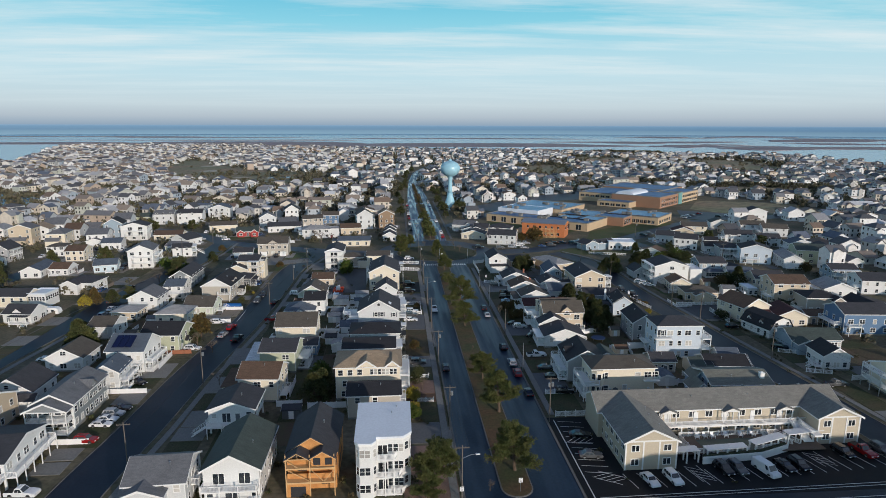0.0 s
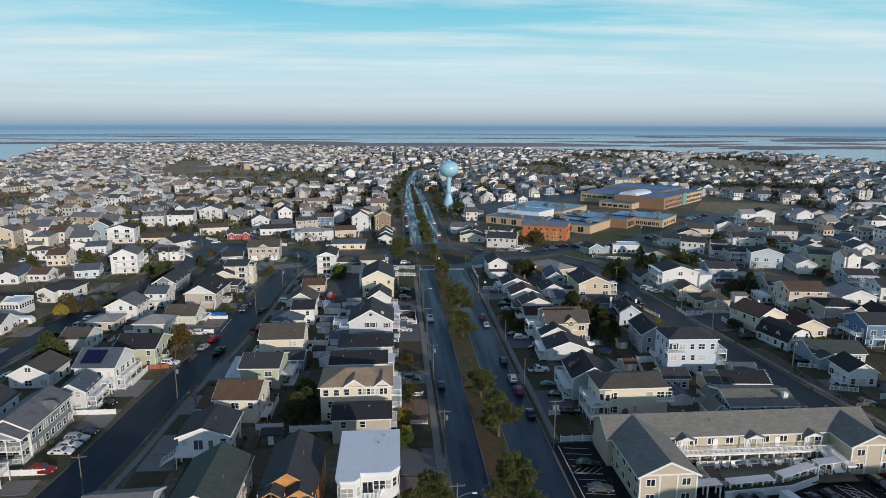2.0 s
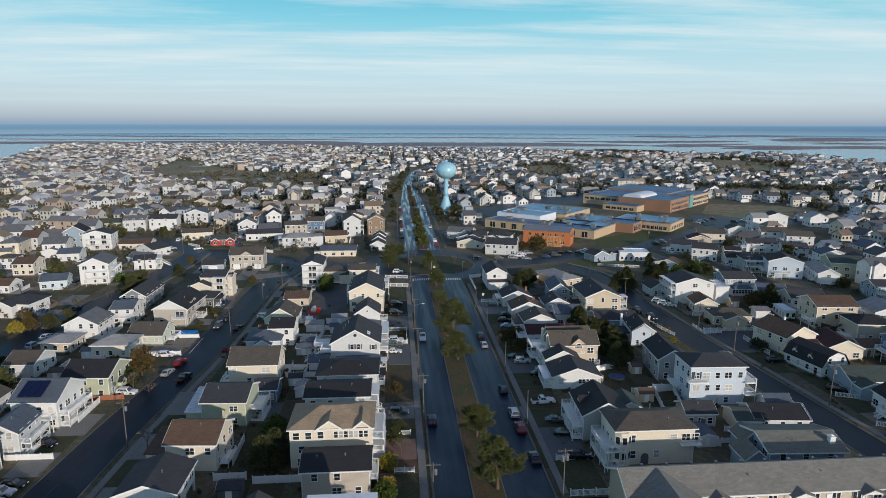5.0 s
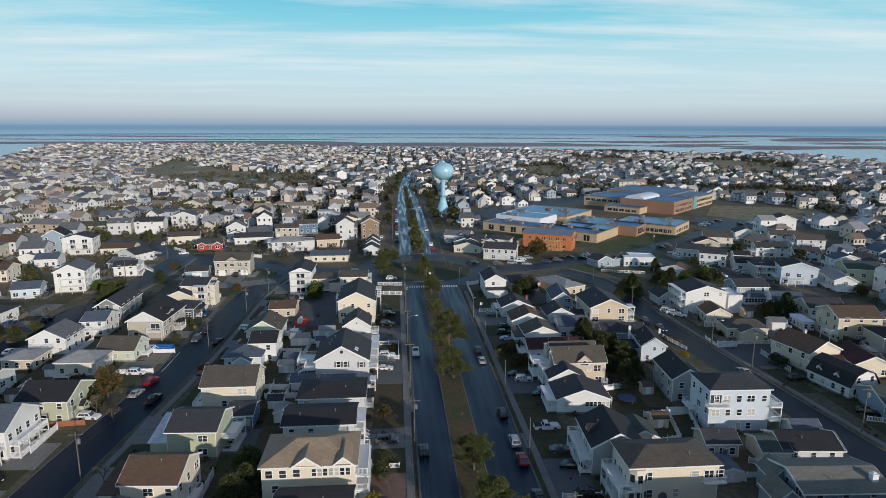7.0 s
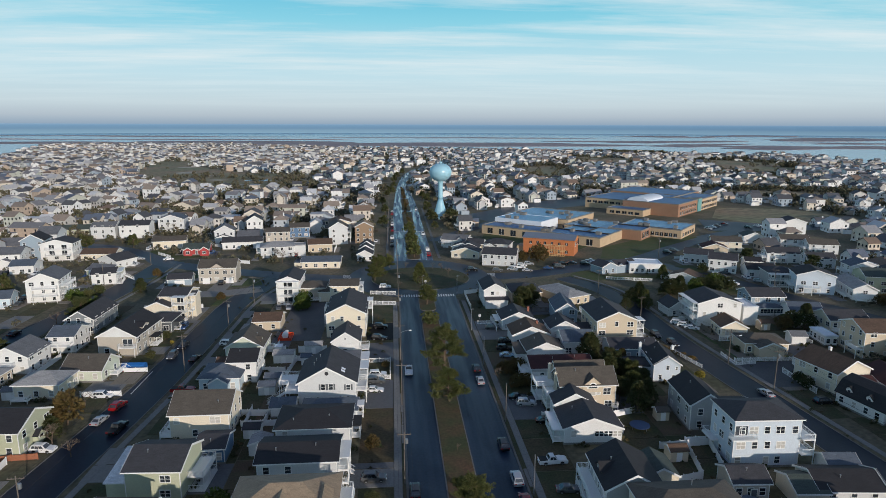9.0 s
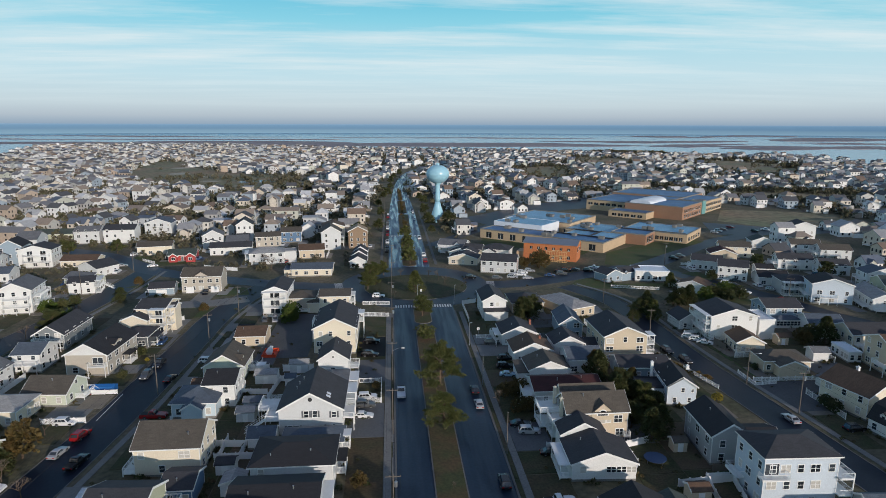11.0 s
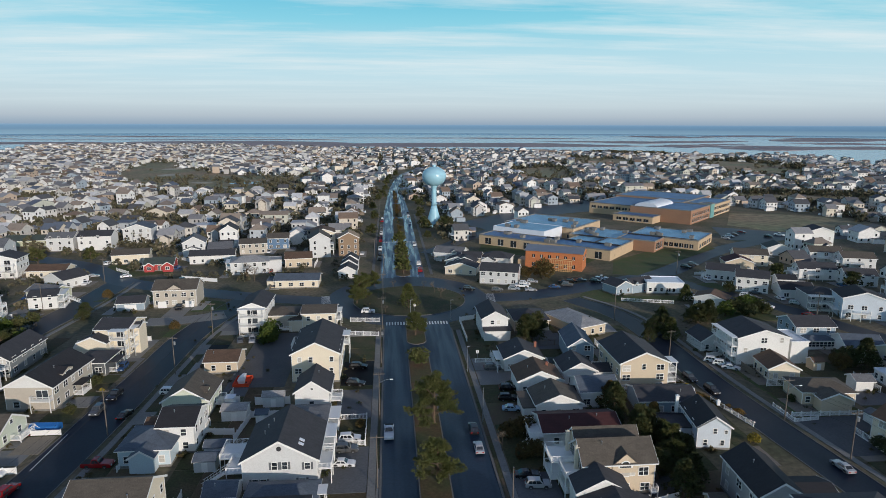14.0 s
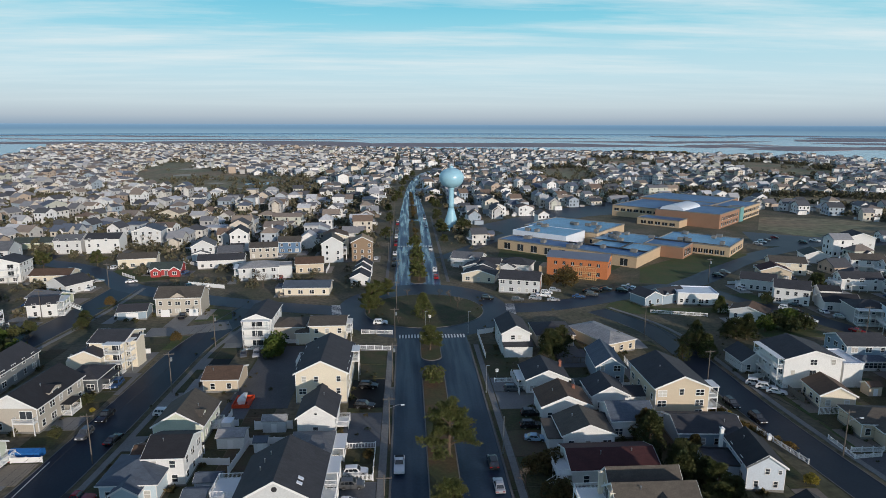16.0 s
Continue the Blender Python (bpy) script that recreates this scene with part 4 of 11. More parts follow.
def white_flats():
    """Three storeys: a bevelled bay beside stacked balconies, the street corner cut off."""
    h = House(-7.8, 2.0, 100.2, 114.6, "white", WHITEROOF, 10.6, "white three-storey beach house with stacked corner balconies", name="house")
    w, d = h.w / 2, h.d / 2
    poly = [(-w, -d + 0.9), (-w + 0.7, -d), (-1.9, -d), (-1.2, -d + 0.9), (-1.2, -d + 2.0), (w - 1.5, -d + 2.0), (w, -d + 3.6), (w, d), (-w, d)]
    part("wall", Shape().prism(poly, "z", 0, 10.6), h.wall, h.ob)
    cap = [(x * 1.05, y * 1.03) for x, y in poly]
    n = len(cap)
    part("roof", Shape().solid([(x, y, 10.6) for x, y in cap] + [(x, y, 10.86 + (y + d) * 0.055) for x, y in cap], [tuple(range(n - 1, -1, -1)), tuple(range(n, 2 * n))] + [(i, (i + 1) % n, n + (i + 1) % n, n + i) for i in range(n)]), WHITEROOF, h.ob, "white coated low-slope roof")
    part("cornice", Shape().prism([(x * 1.03, y * 1.02) for x, y in poly], "z", 10.2, 10.6), TRIM, h.ob)

    def win(x, y, turn, z, ww=0.85):
        h.window("S", 0, z, ww, 1.45, False)
        h.ob.children[-1].matrix_local = pose(x, y, z, 0, 0, turn)
    for k in range(3):
        z = 1.9 + 3.4 * k
        for x in (-3.75, -2.75):
            win(x, -d, 0, z)
        win(-w + 0.35, -d + 0.45, -52, z, 0.7)
        win(-1.55, -d + 0.45, 52, z, 0.7)
        win(1.2, -d + 2.0, 0, z)
        for x in (2.6, 3.5):
            win(x - 0.35, -d + 2.0, 0, z)
        win(w - 0.75, -d + 2.8, 47, z)
        slide = Shape().lattice([-0.95, -0.85, -0.05, 0.05, 0.85, 0.95], [0, 0.06, 2.05, 2.18], {(1, 1), (3, 1)}, -0.06, 0.02)
        door = part("terrace_door", slide, TRIM, h.ob, at=pose(-0.1, -d + 2.0, 0.4 + 3.4 * k))
        part("pane", Shape().box(-0.85, 0.85, -0.03, 0, 0.05, 2.05), GLASS, door, at=Matrix.Identity(4))
        reach = (4.6, 4.1, 3.2)[k]
        deck = part("balcony", Shape().prism([(-1.3, -d + 0.5), (reach - 1.3, -d + 0.5), (reach - 0.7, -d + 2.0), (-1.3, -d + 2.0)], "z", 0.1 + 3.4 * k, 0.35 + 3.4 * k), TRIM, h.ob)
        rail = Shape()
        for p, q in (((-1.25, -d + 0.55), (reach - 1.35, -d + 0.55)), ((reach - 1.35, -d + 0.55), (reach - 0.75, -d + 2.0))):
            for zz, r in ((1.05, 0.06), (0.12, 0.05)):
                rail.rod((*p, 0.35 + 3.4 * k + zz), (*q, 0.35 + 3.4 * k + zz), r, n=4)
            m = max(2, int(math.hypot(q[0] - p[0], q[1] - p[1]) / 0.2))
            for i in range(m + 1):
                x, y = p[0] + (q[0] - p[0]) * i / m, p[1] + (q[1] - p[1]) * i / m
                rail.box(x - 0.05, x + 0.05, y - 0.02, y + 0.02, 0.45 + 3.4 * k, 1.4 + 3.4 * k)
        part("railing", rail, VINYL, deck, at=Matrix.Identity(4))
        for u in (-3.5, -0.5, 2.5, 5.0):
            h.window("E", u, z, 1.0, 1.5)
            h.window("W", u, z, 1.0, 1.5)
    post = Shape().box(-0.1, 0.1, -0.1, 0.1, 0, 8.2).mesh("balcony_post", TRIM)
    for x in (0.3, 1.9):
        part("balcony_post", post, None, h.ob, at=pose(x, -d + 0.55, 0))
    h.vents([(1.5, 3, 11.2), (2.4, 5.2, 11.3)])
    part("roof_pipe", Shape().rod((1.0, 2.0, 11.28), (1.2, 6.2, 11.50), 0.06), METAL, h.ob)


white_flats()


def unfinished_house():
    """A timber frame house still under construction: twin front gables, open decks and braces."""
    h = House(-20.4, -11.6, 101.5, 118.0, OSB, "dark", 7.6, "unfinished timber house with bare orange sheathing and dark roof", name="house")
    w, d = h.w / 2, h.d / 2
    part("wall", Shape().prism([(-w, 0), (w, 0), (w, 7.6), (0, 10.4), (-w, 7.6)], "y", -d + 2.6, d), OSB, h.ob, "bare orange sheathing boards")

    def slopes(x0, x1, y0, y1, z, rise, o):
        c, half = (x0 + x1) / 2, (x1 - x0) / 2
        k = rise / half * o
        s = Shape()
        s.prism([(x0 - o, z - k + 0.02), (c, z + rise + 0.02), (c, z + rise + 0.2), (x0 - o, z - k + 0.2)], "y", y0, y1)
        s.prism([(c, z + rise + 0.02), (x1 + o, z - k + 0.02), (x1 + o, z - k + 0.2), (c, z + rise + 0.2)], "y", y0, y1)
        part("roof", s, h.roofmat, h.ob, "dark roofing felt over bare rafters")
        part("rake_board", Shape().prism([(x0 - o, z - k - 0.12), (c, z + rise - 0.12), (c, z + rise + 0.02), (x0 - o, z - k + 0.02)], "y", y0, y0 + 0.08).prism([(c, z + rise - 0.12), (x1 + o, z - k - 0.12), (x1 + o, z - k + 0.02), (c, z + rise + 0.02)], "y", y0, y0 + 0.08), LUMBER, h.ob)
    slopes(-w, w, -d + 2.1, d + 0.4, 7.6, 2.8, 0.4)
    slopes(-w, -0.1, -d - 0.35, -d + 4.5, 7.4, 1.3, 0.25)
    slopes(0.1, w, -d - 0.35, -d + 4.5, 7.6, 1.3, 0.25)
    # left bay: an open truss over decks; right bay: a sheathed gable with two window holes
    part("gable_board", Shape().prism([(0.2, 6.0), (w, 6.0), (w, 7.6), ((w + 0.1) / 2, 8.85), (0.2, 7.6)], "y", -d + 0.02, -d + 0.2), OSB, h.ob)
    part("truss", Shape().rod((-w, -d, 7.4), (-0.1, -d, 7.4), 0.09, n=4).rod((-w / 2, -d, 7.4), (-w / 2, -d, 8.6), 0.07, n=4).rod((-w, -d, 7.4), (-w / 2, -d, 8.6), 0.07, n=4).rod((-0.1, -d, 7.4), (-w / 2, -d, 8.6), 0.07, n=4), LUMBER, h.ob)
    # Holes stay uncut: dark plates on the sheathing give their inner shade.
    for u in (1.25, 3.3):
        part("opening", Shape().box(-0.62, 0.62, -0.05, 0.0, 0, 1.35), DARKMETAL, h.ob, "dark plate standing in for shade in a window hole", at=pose(u, -d + 0.01, 6.25))
    for z in (2.9, 5.7):
        part("floor_deck", Shape().box(-w, w, -d - 0.05, -d + 2.6, z - 0.28, z), LUMBER, h.ob)
        part("sheathing", Shape().box(-w + 0.1, w - 0.1, -d + 1.3, -d + 1.4, z, z + 0.95), OSB, h.ob)
    part("sheathing", Shape().box(-w, -0.1, -d + 0.05, -d + 0.2, 0, 2.6), OSB, h.ob)
    part("opening", Shape().box(-1.35, 1.35, -0.05, 0.0, 0, 2.0), DARKMETAL, h.ob, "dark plate standing in for shade in a door hole", at=pose(-w / 2, -d + 0.04, 0.05))
    stud = Shape().box(-0.08, 0.08, -0.08, 0.08, 0, 2.6).mesh("stud", LUMBER)
    for k in range(3):
        for x in (-w + 0.1, -0.05, w - 0.1):
            part("stud", stud, None, h.ob, at=pose(x, -d + 0.05, 0.05 + 2.8 * k))
    for k, pairs in ((1, ((-w + 0.1, 5.5, -0.2, 3.1), (0.1, 5.4, 2.3, 3.0), (w - 0.1, 5.4, 2.5, 3.0))), (2, ((-w + 0.1, 7.3, -2.2, 5.8), (0.0, 7.2, 1.6, 5.8)))):
        for x0, z0, x1, z1 in pairs:
            part("brace", Shape().rod((x0, -d + 0.02, z0), (x1, -d + 0.02, z1), 0.07, n=4), LUMBER, h.ob)
    for u, z, ww in ((-2.4, 6.2, 2.2), (-1.8, 3.7, 1.7), (2.4, 4.2, 2.6), (2.4, 0.9, 1.6)):
        part("opening", Shape().box(-ww / 2, ww / 2, -0.06, 0.0, 0, 1.3), DARKMETAL, h.ob, "dark plate standing in for shade in a window hole", at=pose(u, -d + 2.58, z))
    for u in (-5, -1.5, 2, 5):
        for z in (1.2, 4.4):
            part("opening", Shape().box(0, 0.05, -0.5, 0.5, 0, 1.4), DARKMETAL, h.ob, "dark plate standing in for shade in a window hole", at=pose(w - 0.02, u, z))


unfinished_house()

h = House(-11.6, 0.3, 131.0, 139.0, "taupe", "black", 5.7, "grey-tan two-storey house with a dark brown roof").body("gx", 1.5)
h.windows("S", 2, 3, skip=0.2).windows("E", 2, 2).deck("E", 0, 3.0, 5, 1.4)
h.vents([(-3.5, -1.5, 6.8), (1.5, -1.2, 6.8)])

h = House(-15.2, 0.4, 141.3, 152.0, "cream", "tan", 8.3, "large cream house with a hipped tan roof and window band", seed=4).body("hip", 2.4, 0.5)
h.wing(-2.7, 2.1, -5.75, 0.0, 8.42, "gy", 1.7, base=8.2, o=0.35).wing(4.2, 7.6, -5.6, 0.0, 8.42, "gy", 1.4, base=8.2, o=0.3)
for i in range(7):
    h.window("S", 0.9 + i * 0.95, 7.1, 0.7, 1.3, False)
for u, z in ((-6.6, 7.0), (-4.3, 7.0), (-2.0, 7.1), (-5.6, 4.2), (-5.9, 1.6), (-2.0, 4.0), (1.5, 4.0), (4.5, 4.0)):
    h.window("S", u, z, 1.1, 1.35)
h.windows("E", 3, 3)
for z in (0.4, 3.3, 6.2):
    h.deck("E", 0, z, 10.0, 2.2, roofed=z < 6)

h = House(-15.0, -1.0, 160.5, 169.5, "pale_grey", "black", 6.0, "grey house under a broad low black roof").body("gx", 1.3, 0.5)
h.windows("S", 2, 4, skip=0.3).deck("E", 0, 3.1, 6, 2.0, roofed=True).deck("E", 0, 0.5, 6, 2.0).stairs("E", 1, 0.6, out=2.0)
h.vents([(-4, -2, 6.9), (3, -1.2, 7.1)])
h = House(-14.0, 0.4, 173.3, 183.5, "pale_grey", "black", 5.6, "low grey house with a wide black hipped roof").body("hip", 1.9, 0.5)
h.windows("S", 2, 4, skip=0.3).deck("E", 2.6, 0.6, 4.4, 1.8, roofed="roof").windows("E", 1, 2)
h.vents([(-4, -3, 6.4), (3, -2.2, 6.6)])

h = House(-12.8, 0.4, 194.6, 208.5, "pale_grey", "dark", 6.0, "large white-gabled house with a grey roof and side decks").body("gy", 3.7, 0.5)
part("gable_vent", Shape().lathe([(0.45, 0), (0.45, 0.08)], 16), DARKMETAL, h.ob, at=h.side("S", 0, 8.2, 0.0) @ pose(0, 0, 0, 90))
h.window("S", -0.9, 4.9, 0.9, 1.4).window("S", 0.9, 4.9, 0.9, 1.4).window("S", 4.9, 4.7, 0.9, 1.2).window("S", -4.4, 1.7).window("S", -3.0, 1.7).window("S", 3.9, 1.7, 1.1)
h.deck("E", -2.5, 3.2, 6.0, 2.4).deck("E", 4.0, 3.2, 5.0, 2.4, roofed=True).windows("E", 2, 5)
shutter = Shape().box(-0.2, 0.2, -0.05, 0.0, -0.72, 0.72).mesh("shutter", siding("charcoal"))
for u, z, half in ((-0.9, 4.9, 0.78), (0.9, 4.9, 0.78), (4.9, 4.7, 0.78), (-4.4, 1.7, 0.83), (-3.0, 1.7, 0.83), (3.9, 1.7, 0.88)):
    for sx in (-1, 1):
        part("shutter", shutter, None, h.ob, "dark shutter", at=h.side("S", u + sx * half, z))
h.deck("W", 3.4, 3.2, 5.0, 3.2).deck("W", -2.0, 3.2, 5.6, 5.6).stairs("W", 4.6, 3.1, out=3.2).vents([(-3.5, -1, 8.1), (-3.2, 1.2, 8.3), (-2.5, 3, 8.6)])
for y in (-5.0, -3.6):
    part("skylight", Shape().box(-0.5, 0.5, -0.35, 0.35, 0, 0.12), WHITEROOF, h.ob, at=pose(3.6, y, 7.95, 0, 29, 0))

h = House(-11.0, 1.0, 186.5, 192.8, "pale_grey", "slate", 2.7, "low grey house with a wide slate hipped roof and small porch").body("hip", 1.7, 0.4)
h.windows("S", 1, 3).wing(-4.5, -0.5, -4.6, -2.8, 2.5, "gy", 1.0).deck("E", 0, 0.5, 2.6, 1.4, roofed=True)
h = House(-18.3, -13.0, 189.6, 194.6, "white", "slate", 2.5, "small white outbuilding with a slate roof").body("gx", 1.3, 0.3)
h.window("S", 0, 1.5, 0.7, 0.7)
h = House(-7.8, 0.0, 212.5, 222.0, "pale_grey", "grey", 3.2, "low grey house behind the large gable, with a flat porch").body("hip", 1.6, 0.4)
h.deck("E", 1.5, 0.5, 5.5, 2.5, roofed=True).windows("E", 1, 2)
h = House(-8.2, -0.4, 226.0, 236.0, "white", "dark", 4.6, "small white gabled house with a dark roof").body("gy", 2.6)
h.windows("S", 1, 1).window("S", 0, 5.4, 0.5, 0.5).deck("E", 0, 1.0, 4.0, 2.6, posts=True).windows("E", 1, 3)
h = House(-11.2, 0.7, 242.0, 261.0, "cream", "dark", 7.8, "three-storey tan beach house with a dark gabled roof").body("gy", 2.9, 0.5)
for u, z, ww in ((-4.0, 6.2, 0.9), (-1.2, 6.2, 0.9), (-4.4, 3.2, 1.6), (4.0, 6.2, 0.9), (3.9, 3.2, 0.9), (-4.2, 1.0, 1.2), (1.3, 1.2, 1.0)):
    h.window("S", u, z, ww, 1.25)
h.dormer("S", 0.2, 3.4, 2.2, 1.0, 0.4, -0.25, 0.7)
h.deck("W", -4, 5.6, 6, 1.8).deck("W", -4, 2.9, 6, 1.8).windows("W", 3, 4).windows("E", 3, 5).deck("E", 5, 5.6, 4, 1.8, roofed=True)
h.vents([(-2, 1, 9.6)])
h = House(-14.0, -3.6, 281.5, 291.0, "cream", "taupe", 6.1, "cream two-storey house with a shallow taupe roof").body("gx", 1.4)
h.windows("S", 2, 3).deck("W", -2, 3.3, 5, 2.2).deck("E", 0, 3.3, 5, 1.6, roofed=True).windows("E", 2, 3)
h.wing(-9.5, -5.2, -4.0, 3.0, 3.6, "hip", 1.0)

# ---- west of the boulevard: the row on the next street ----
h = House(-47.2, -37.2, 98.5, 108.5, "pale_grey", "grey", 5.6, "white house with a pale grey roof and glazed porch", turn=3).body("gx", 2.4)
h.wing(-5.5, 2.0, -7.6, -4.0, 4.6, "gy", 1.4).windows("S", 2, 4).windows("E", 2, 3).deck("E", 0, 3.0, 3, 1.4)
for i in range(5):
    h.window("S", -4.9 + i * 1.3, 2.4, 1.0, 1.4)
h = House(-34.6, -24.8, 101.0, 116.5, "white", "green", 6.3, "white two-storey house with a dark green roof and front decks").body("gy", 2.7, 0.5)
h.slider("S", -2.2, 3.5, 1.9).slider("S", 2.3, 3.5, 1.9).deck("S", 0, 3.3, 9.6, 2.2).deck("S", 0, 0.4, 9.6, 2.2).slider("S", 0, 0.5, 2.4).windows("E", 2, 5).window("S", -3.9, 1.7).window("S", 3.9, 1.7)
h.stairs("S", -2, 0.6, out=2.2)
h = House(-41.0, -31.4, 126.2, 136.0, "white", "dark", 5.6, "white raised house with a dark hipped-gable roof and stilted deck", base=2.3).body("gy", 1.7, 0.5)
h.window("S", -3.6, 4.2, 1.0, 0.9).slider("S", -1.0, 2.7, 1.7).door("S", 1.4, 0.35, 0.9, 2.0).window("S", 3.8, 4.4, 1.1, 1.1)
h.deck("S", 0, 2.6, 9.4, 2.4).stairs("W", 5.5, 2.5).windows("E", 1, 3, z0=1.9)
h = House(-38.2, -28.8, 141.6, 151.5, "cream", "brown", 6.0, "cream gabled house with a brown shingle roof", turn=-4).body("gx", 2.3, 0.45)
h.windows("S", 2, 3, skip=0.3).windows("E", 2, 3).wing(-9.0, -5.2, -4.0, 4.0, 3.4, "shed", 1.4).deck("E", -1, 1.2, 5, 1.8)
h = House(-37.0, -27.5, 159.5, 170.0, "sage", "dark", 5.9, "sage green house with a dark roof and wide deck", turn=-3).body("gx", 2.0, 0.4)
h.window("S", 2.2, 4.4, 1.7, 1.2).window("S", 2.0, 1.6, 1.7, 1.2).wing(-8.5, -4.7, -4.5, 4.5, 3.2, "shed", 1.8, roof="white").deck("E", 1, 3.0, 7, 3.0).deck("E", 1, 0.3, 7, 3.0)
h = House(-28.8, -23.5, 171.0, 178.0, "blue", "dark", 3.4, "small dark blue shed house with white corners").body("gx", 1.2)
h.windows("S", 1, 2)
h = House(-37.0, -25.0, 181.0, 191.5, "cream", "taupe", 5.8, "cream house with a taupe roof and garden fence").body("gx", 2.9, 0.4)
h.window("S", -4.6, 4.4, 1.0, 1.2).window("S", 3.2, 4.4, 2.0, 1.3).windows("E", 2, 3).window("S", -1, 1.6).deck("W", 2, 0.8, 6, 2.4)
h = House(-38.2, -28.6, 204.5, 214.0, "pale_blue", "slate", 3.6, "low pale house with a blue-grey hipped roof").body("hip", 2.2, 0.5)
h.windows("S", 1, 3).wing(-2.0, 2.5, -7.0, -4.0, 3.2, "gy", 1.4)
h = House(-32.5, -25.5, 209.3, 219.0, "white", "black", 5.8, "white two-storey house with a black and brown roof").body("gx", 1.8)
h.windows("S", 2, 2).windows("E", 2, 3).wing(-7.5, -3.5, -2.0, 5.0, 3.4, "gx", 1.4, roof="brown").deck("S", -2.0, 2.9, 3, 1.4)
h = House(-37.0, -27.0, 224.5, 235.5, "mint", "taupe", 4.2, "pale green gabled cottage with a taupe roof").body("gy", 3.0)
h.windows("S", 1, 2).dormer("E", -2, 4.2, 2.6, 1.0, 3.0, 0.8).windows("E", 1, 3).deck("E", 2, 0.7, 4, 1.6)
h = House(-35.0, -26.6, 249.5, 258.5, "tan", "brown", 3.4, "small tan house with a brown roof").body("gx", 1.6)
h.windows("S", 1, 2)
h = House(-33.0, -25.0, 280.5, 296.0, "white", "dark", 8.6, "narrow white three-storey house with stacked balconies").body("gy", 1.6)
for k in range(3):
    h.deck("S", 0, 0.3 + 2.9 * k, 7.8, 2.0, roofed=k == 2)
    h.slider("S", 0, 0.4 + 2.9 * k, 3)
h.windows("E", 3, 4)
h = House(-26.0, -16.0, 284.0, 293.5, "taupe", "taupe", 4.8, "taupe house with a porch and hipped roof").body("hip", 1.8)
h.windows("S", 1, 3).deck("S", 1, 0.8, 5, 2.0)

# ---- between the two western streets ----
h = House(-79.6, -70.9, 130.2, 146.0, "slate_grey", "grey", 6.2, "long slate-grey house with white corner boards and a two-tier porch").body("gy", 2.2, 0.45)
h.windows("E", 2, 7, jitter=0.1).windows("S", 2, 3, inset=0.5).dormer("E", 1.5, 5.6, 3.0, 0.9, 4.0, -0.1, 1.3)
h.deck("S", 0, 3.1, 8.6, 2.9, roofed=True).deck("S", 0, 0.4, 8.6, 2.9).roof("gy", 1.9, 0.4, -4.3, 4.3, -10.8, -7.7, 5.75)
part("porch_gable", Shape().prism([(-4.3, 5.7), (4.3, 5.7), (0, 7.6)], "y", -10.7, -10.6), h.wall, h.ob, "slate-grey shingled porch gable")
for x in (-4.3, 4.2):
    part("corner_board", Shape().box(x - 0.06, x + 0.16, -7.98, -7.9, 0, 6.2), TRIM, h.ob)
for y in (-7.85, 7.7):
    part("corner_board", Shape().box(4.35, 4.42, y, y + 0.2, 0, 6.2), TRIM, h.ob)
for u in (-3.1, -1.05, 1.05, 3.1):
    for z in (4.6, 1.8):
        h.window("S", u, z, 1.7, 1.9, False)
h = House(-76.6, -70.0, 150.0, 158.5, "pale_grey", "slate", 5.0, "pale grey narrow house with white porches", turn=3).body("gy", 2.0)
h.windows("E", 2, 3).deck("E", 0, 2.6, 7.5, 2.0).deck("E", 0, 0.4, 7.5, 2.0).windows("S", 2, 2)
h = House(-83.0, -72.0, 107.0, 122.0, "white", "dark", 5.4, "white raised house with a curved wraparound balcony", turn=3, base=2.5).body("gx", 1.9)
h.deck("E", 0, 2.6, 15, 1.9).deck("S", 0, 2.6, 11, 2.2).windows("E", 1, 5, z0=1.6).windows("S", 1, 4, z0=1.6)
h = House(-77.6, -67.8, 161.5, 172.5, "white", "slate", 6.4, "white house with solar panels on its roof", turn=-3).body("gx", 3.0)
for i in range(6):
    part("solar_panel", Shape().box(-0.8, 0.8, -1.15, 1.15, 0, 0.06), SOLAR, h.ob, at=pose(-2.4 + (i % 3) * 1.75, -4.6 + 2.1 * (i // 3), 8.0 + 0.95 * (i // 3), 24, 0, 0))
h.windows("S", 2, 4).windows("E", 2, 4).deck("E", 0, 3.0, 9.5, 2.0).deck("E", 0, 0.5, 9.5, 2.0).deck("S", 2, 3.0, 5.4, 1.6)
h = House(-95.0, -85.2, 164.0, 174.0, "white", "taupe", 3.9, "white low gabled house with a taupe roof").body("gy", 2.6)
h.windows("S", 1, 3).window("S", 0, 5.2, 1.4, 1.0).windows("E", 1, 3)
h = House(-97.0, -86.6, 143.0, 153.5, "white", "dark", 3.7, "white bungalow with dark gabled roof").body("gy", 3.2)
h.windows("S", 1, 3).window("S", -0.5, 4.9, 1.0, 0.9).windows("E", 1, 3).wing(-4, 7.5, -9.0, -6, 3.0, "gx", 1.1)
h = House(-97.0, -87.0, 126.0, 138.0, "tan", "dark", 6.0, "tan house with a dark roof").body("gx", 2.4)
h.windows("S", 2, 3).windows("E", 2, 3)
h = House(-74.5, -63.5, 176.0, 187.0, "sage", "black", 5.7, "olive green house with a black roof and small porch", turn=-3).body("gx", 2.4)
h.windows("S", 2, 3).windows("E", 2, 3).dormer("E", 0, 1.9, 2.4, 0.8, 1.0, -0.9, 0.9)
h = House(-80.5, -70.0, 203.0, 211.5, "cream", "light", 3.8, "low cream house with a light grey hipped roof", turn=-2).body("hip", 2.1)
h.windows("S", 1, 3).windows("E", 1, 3).deck("S", -3, 0.8, 4, 2.0)
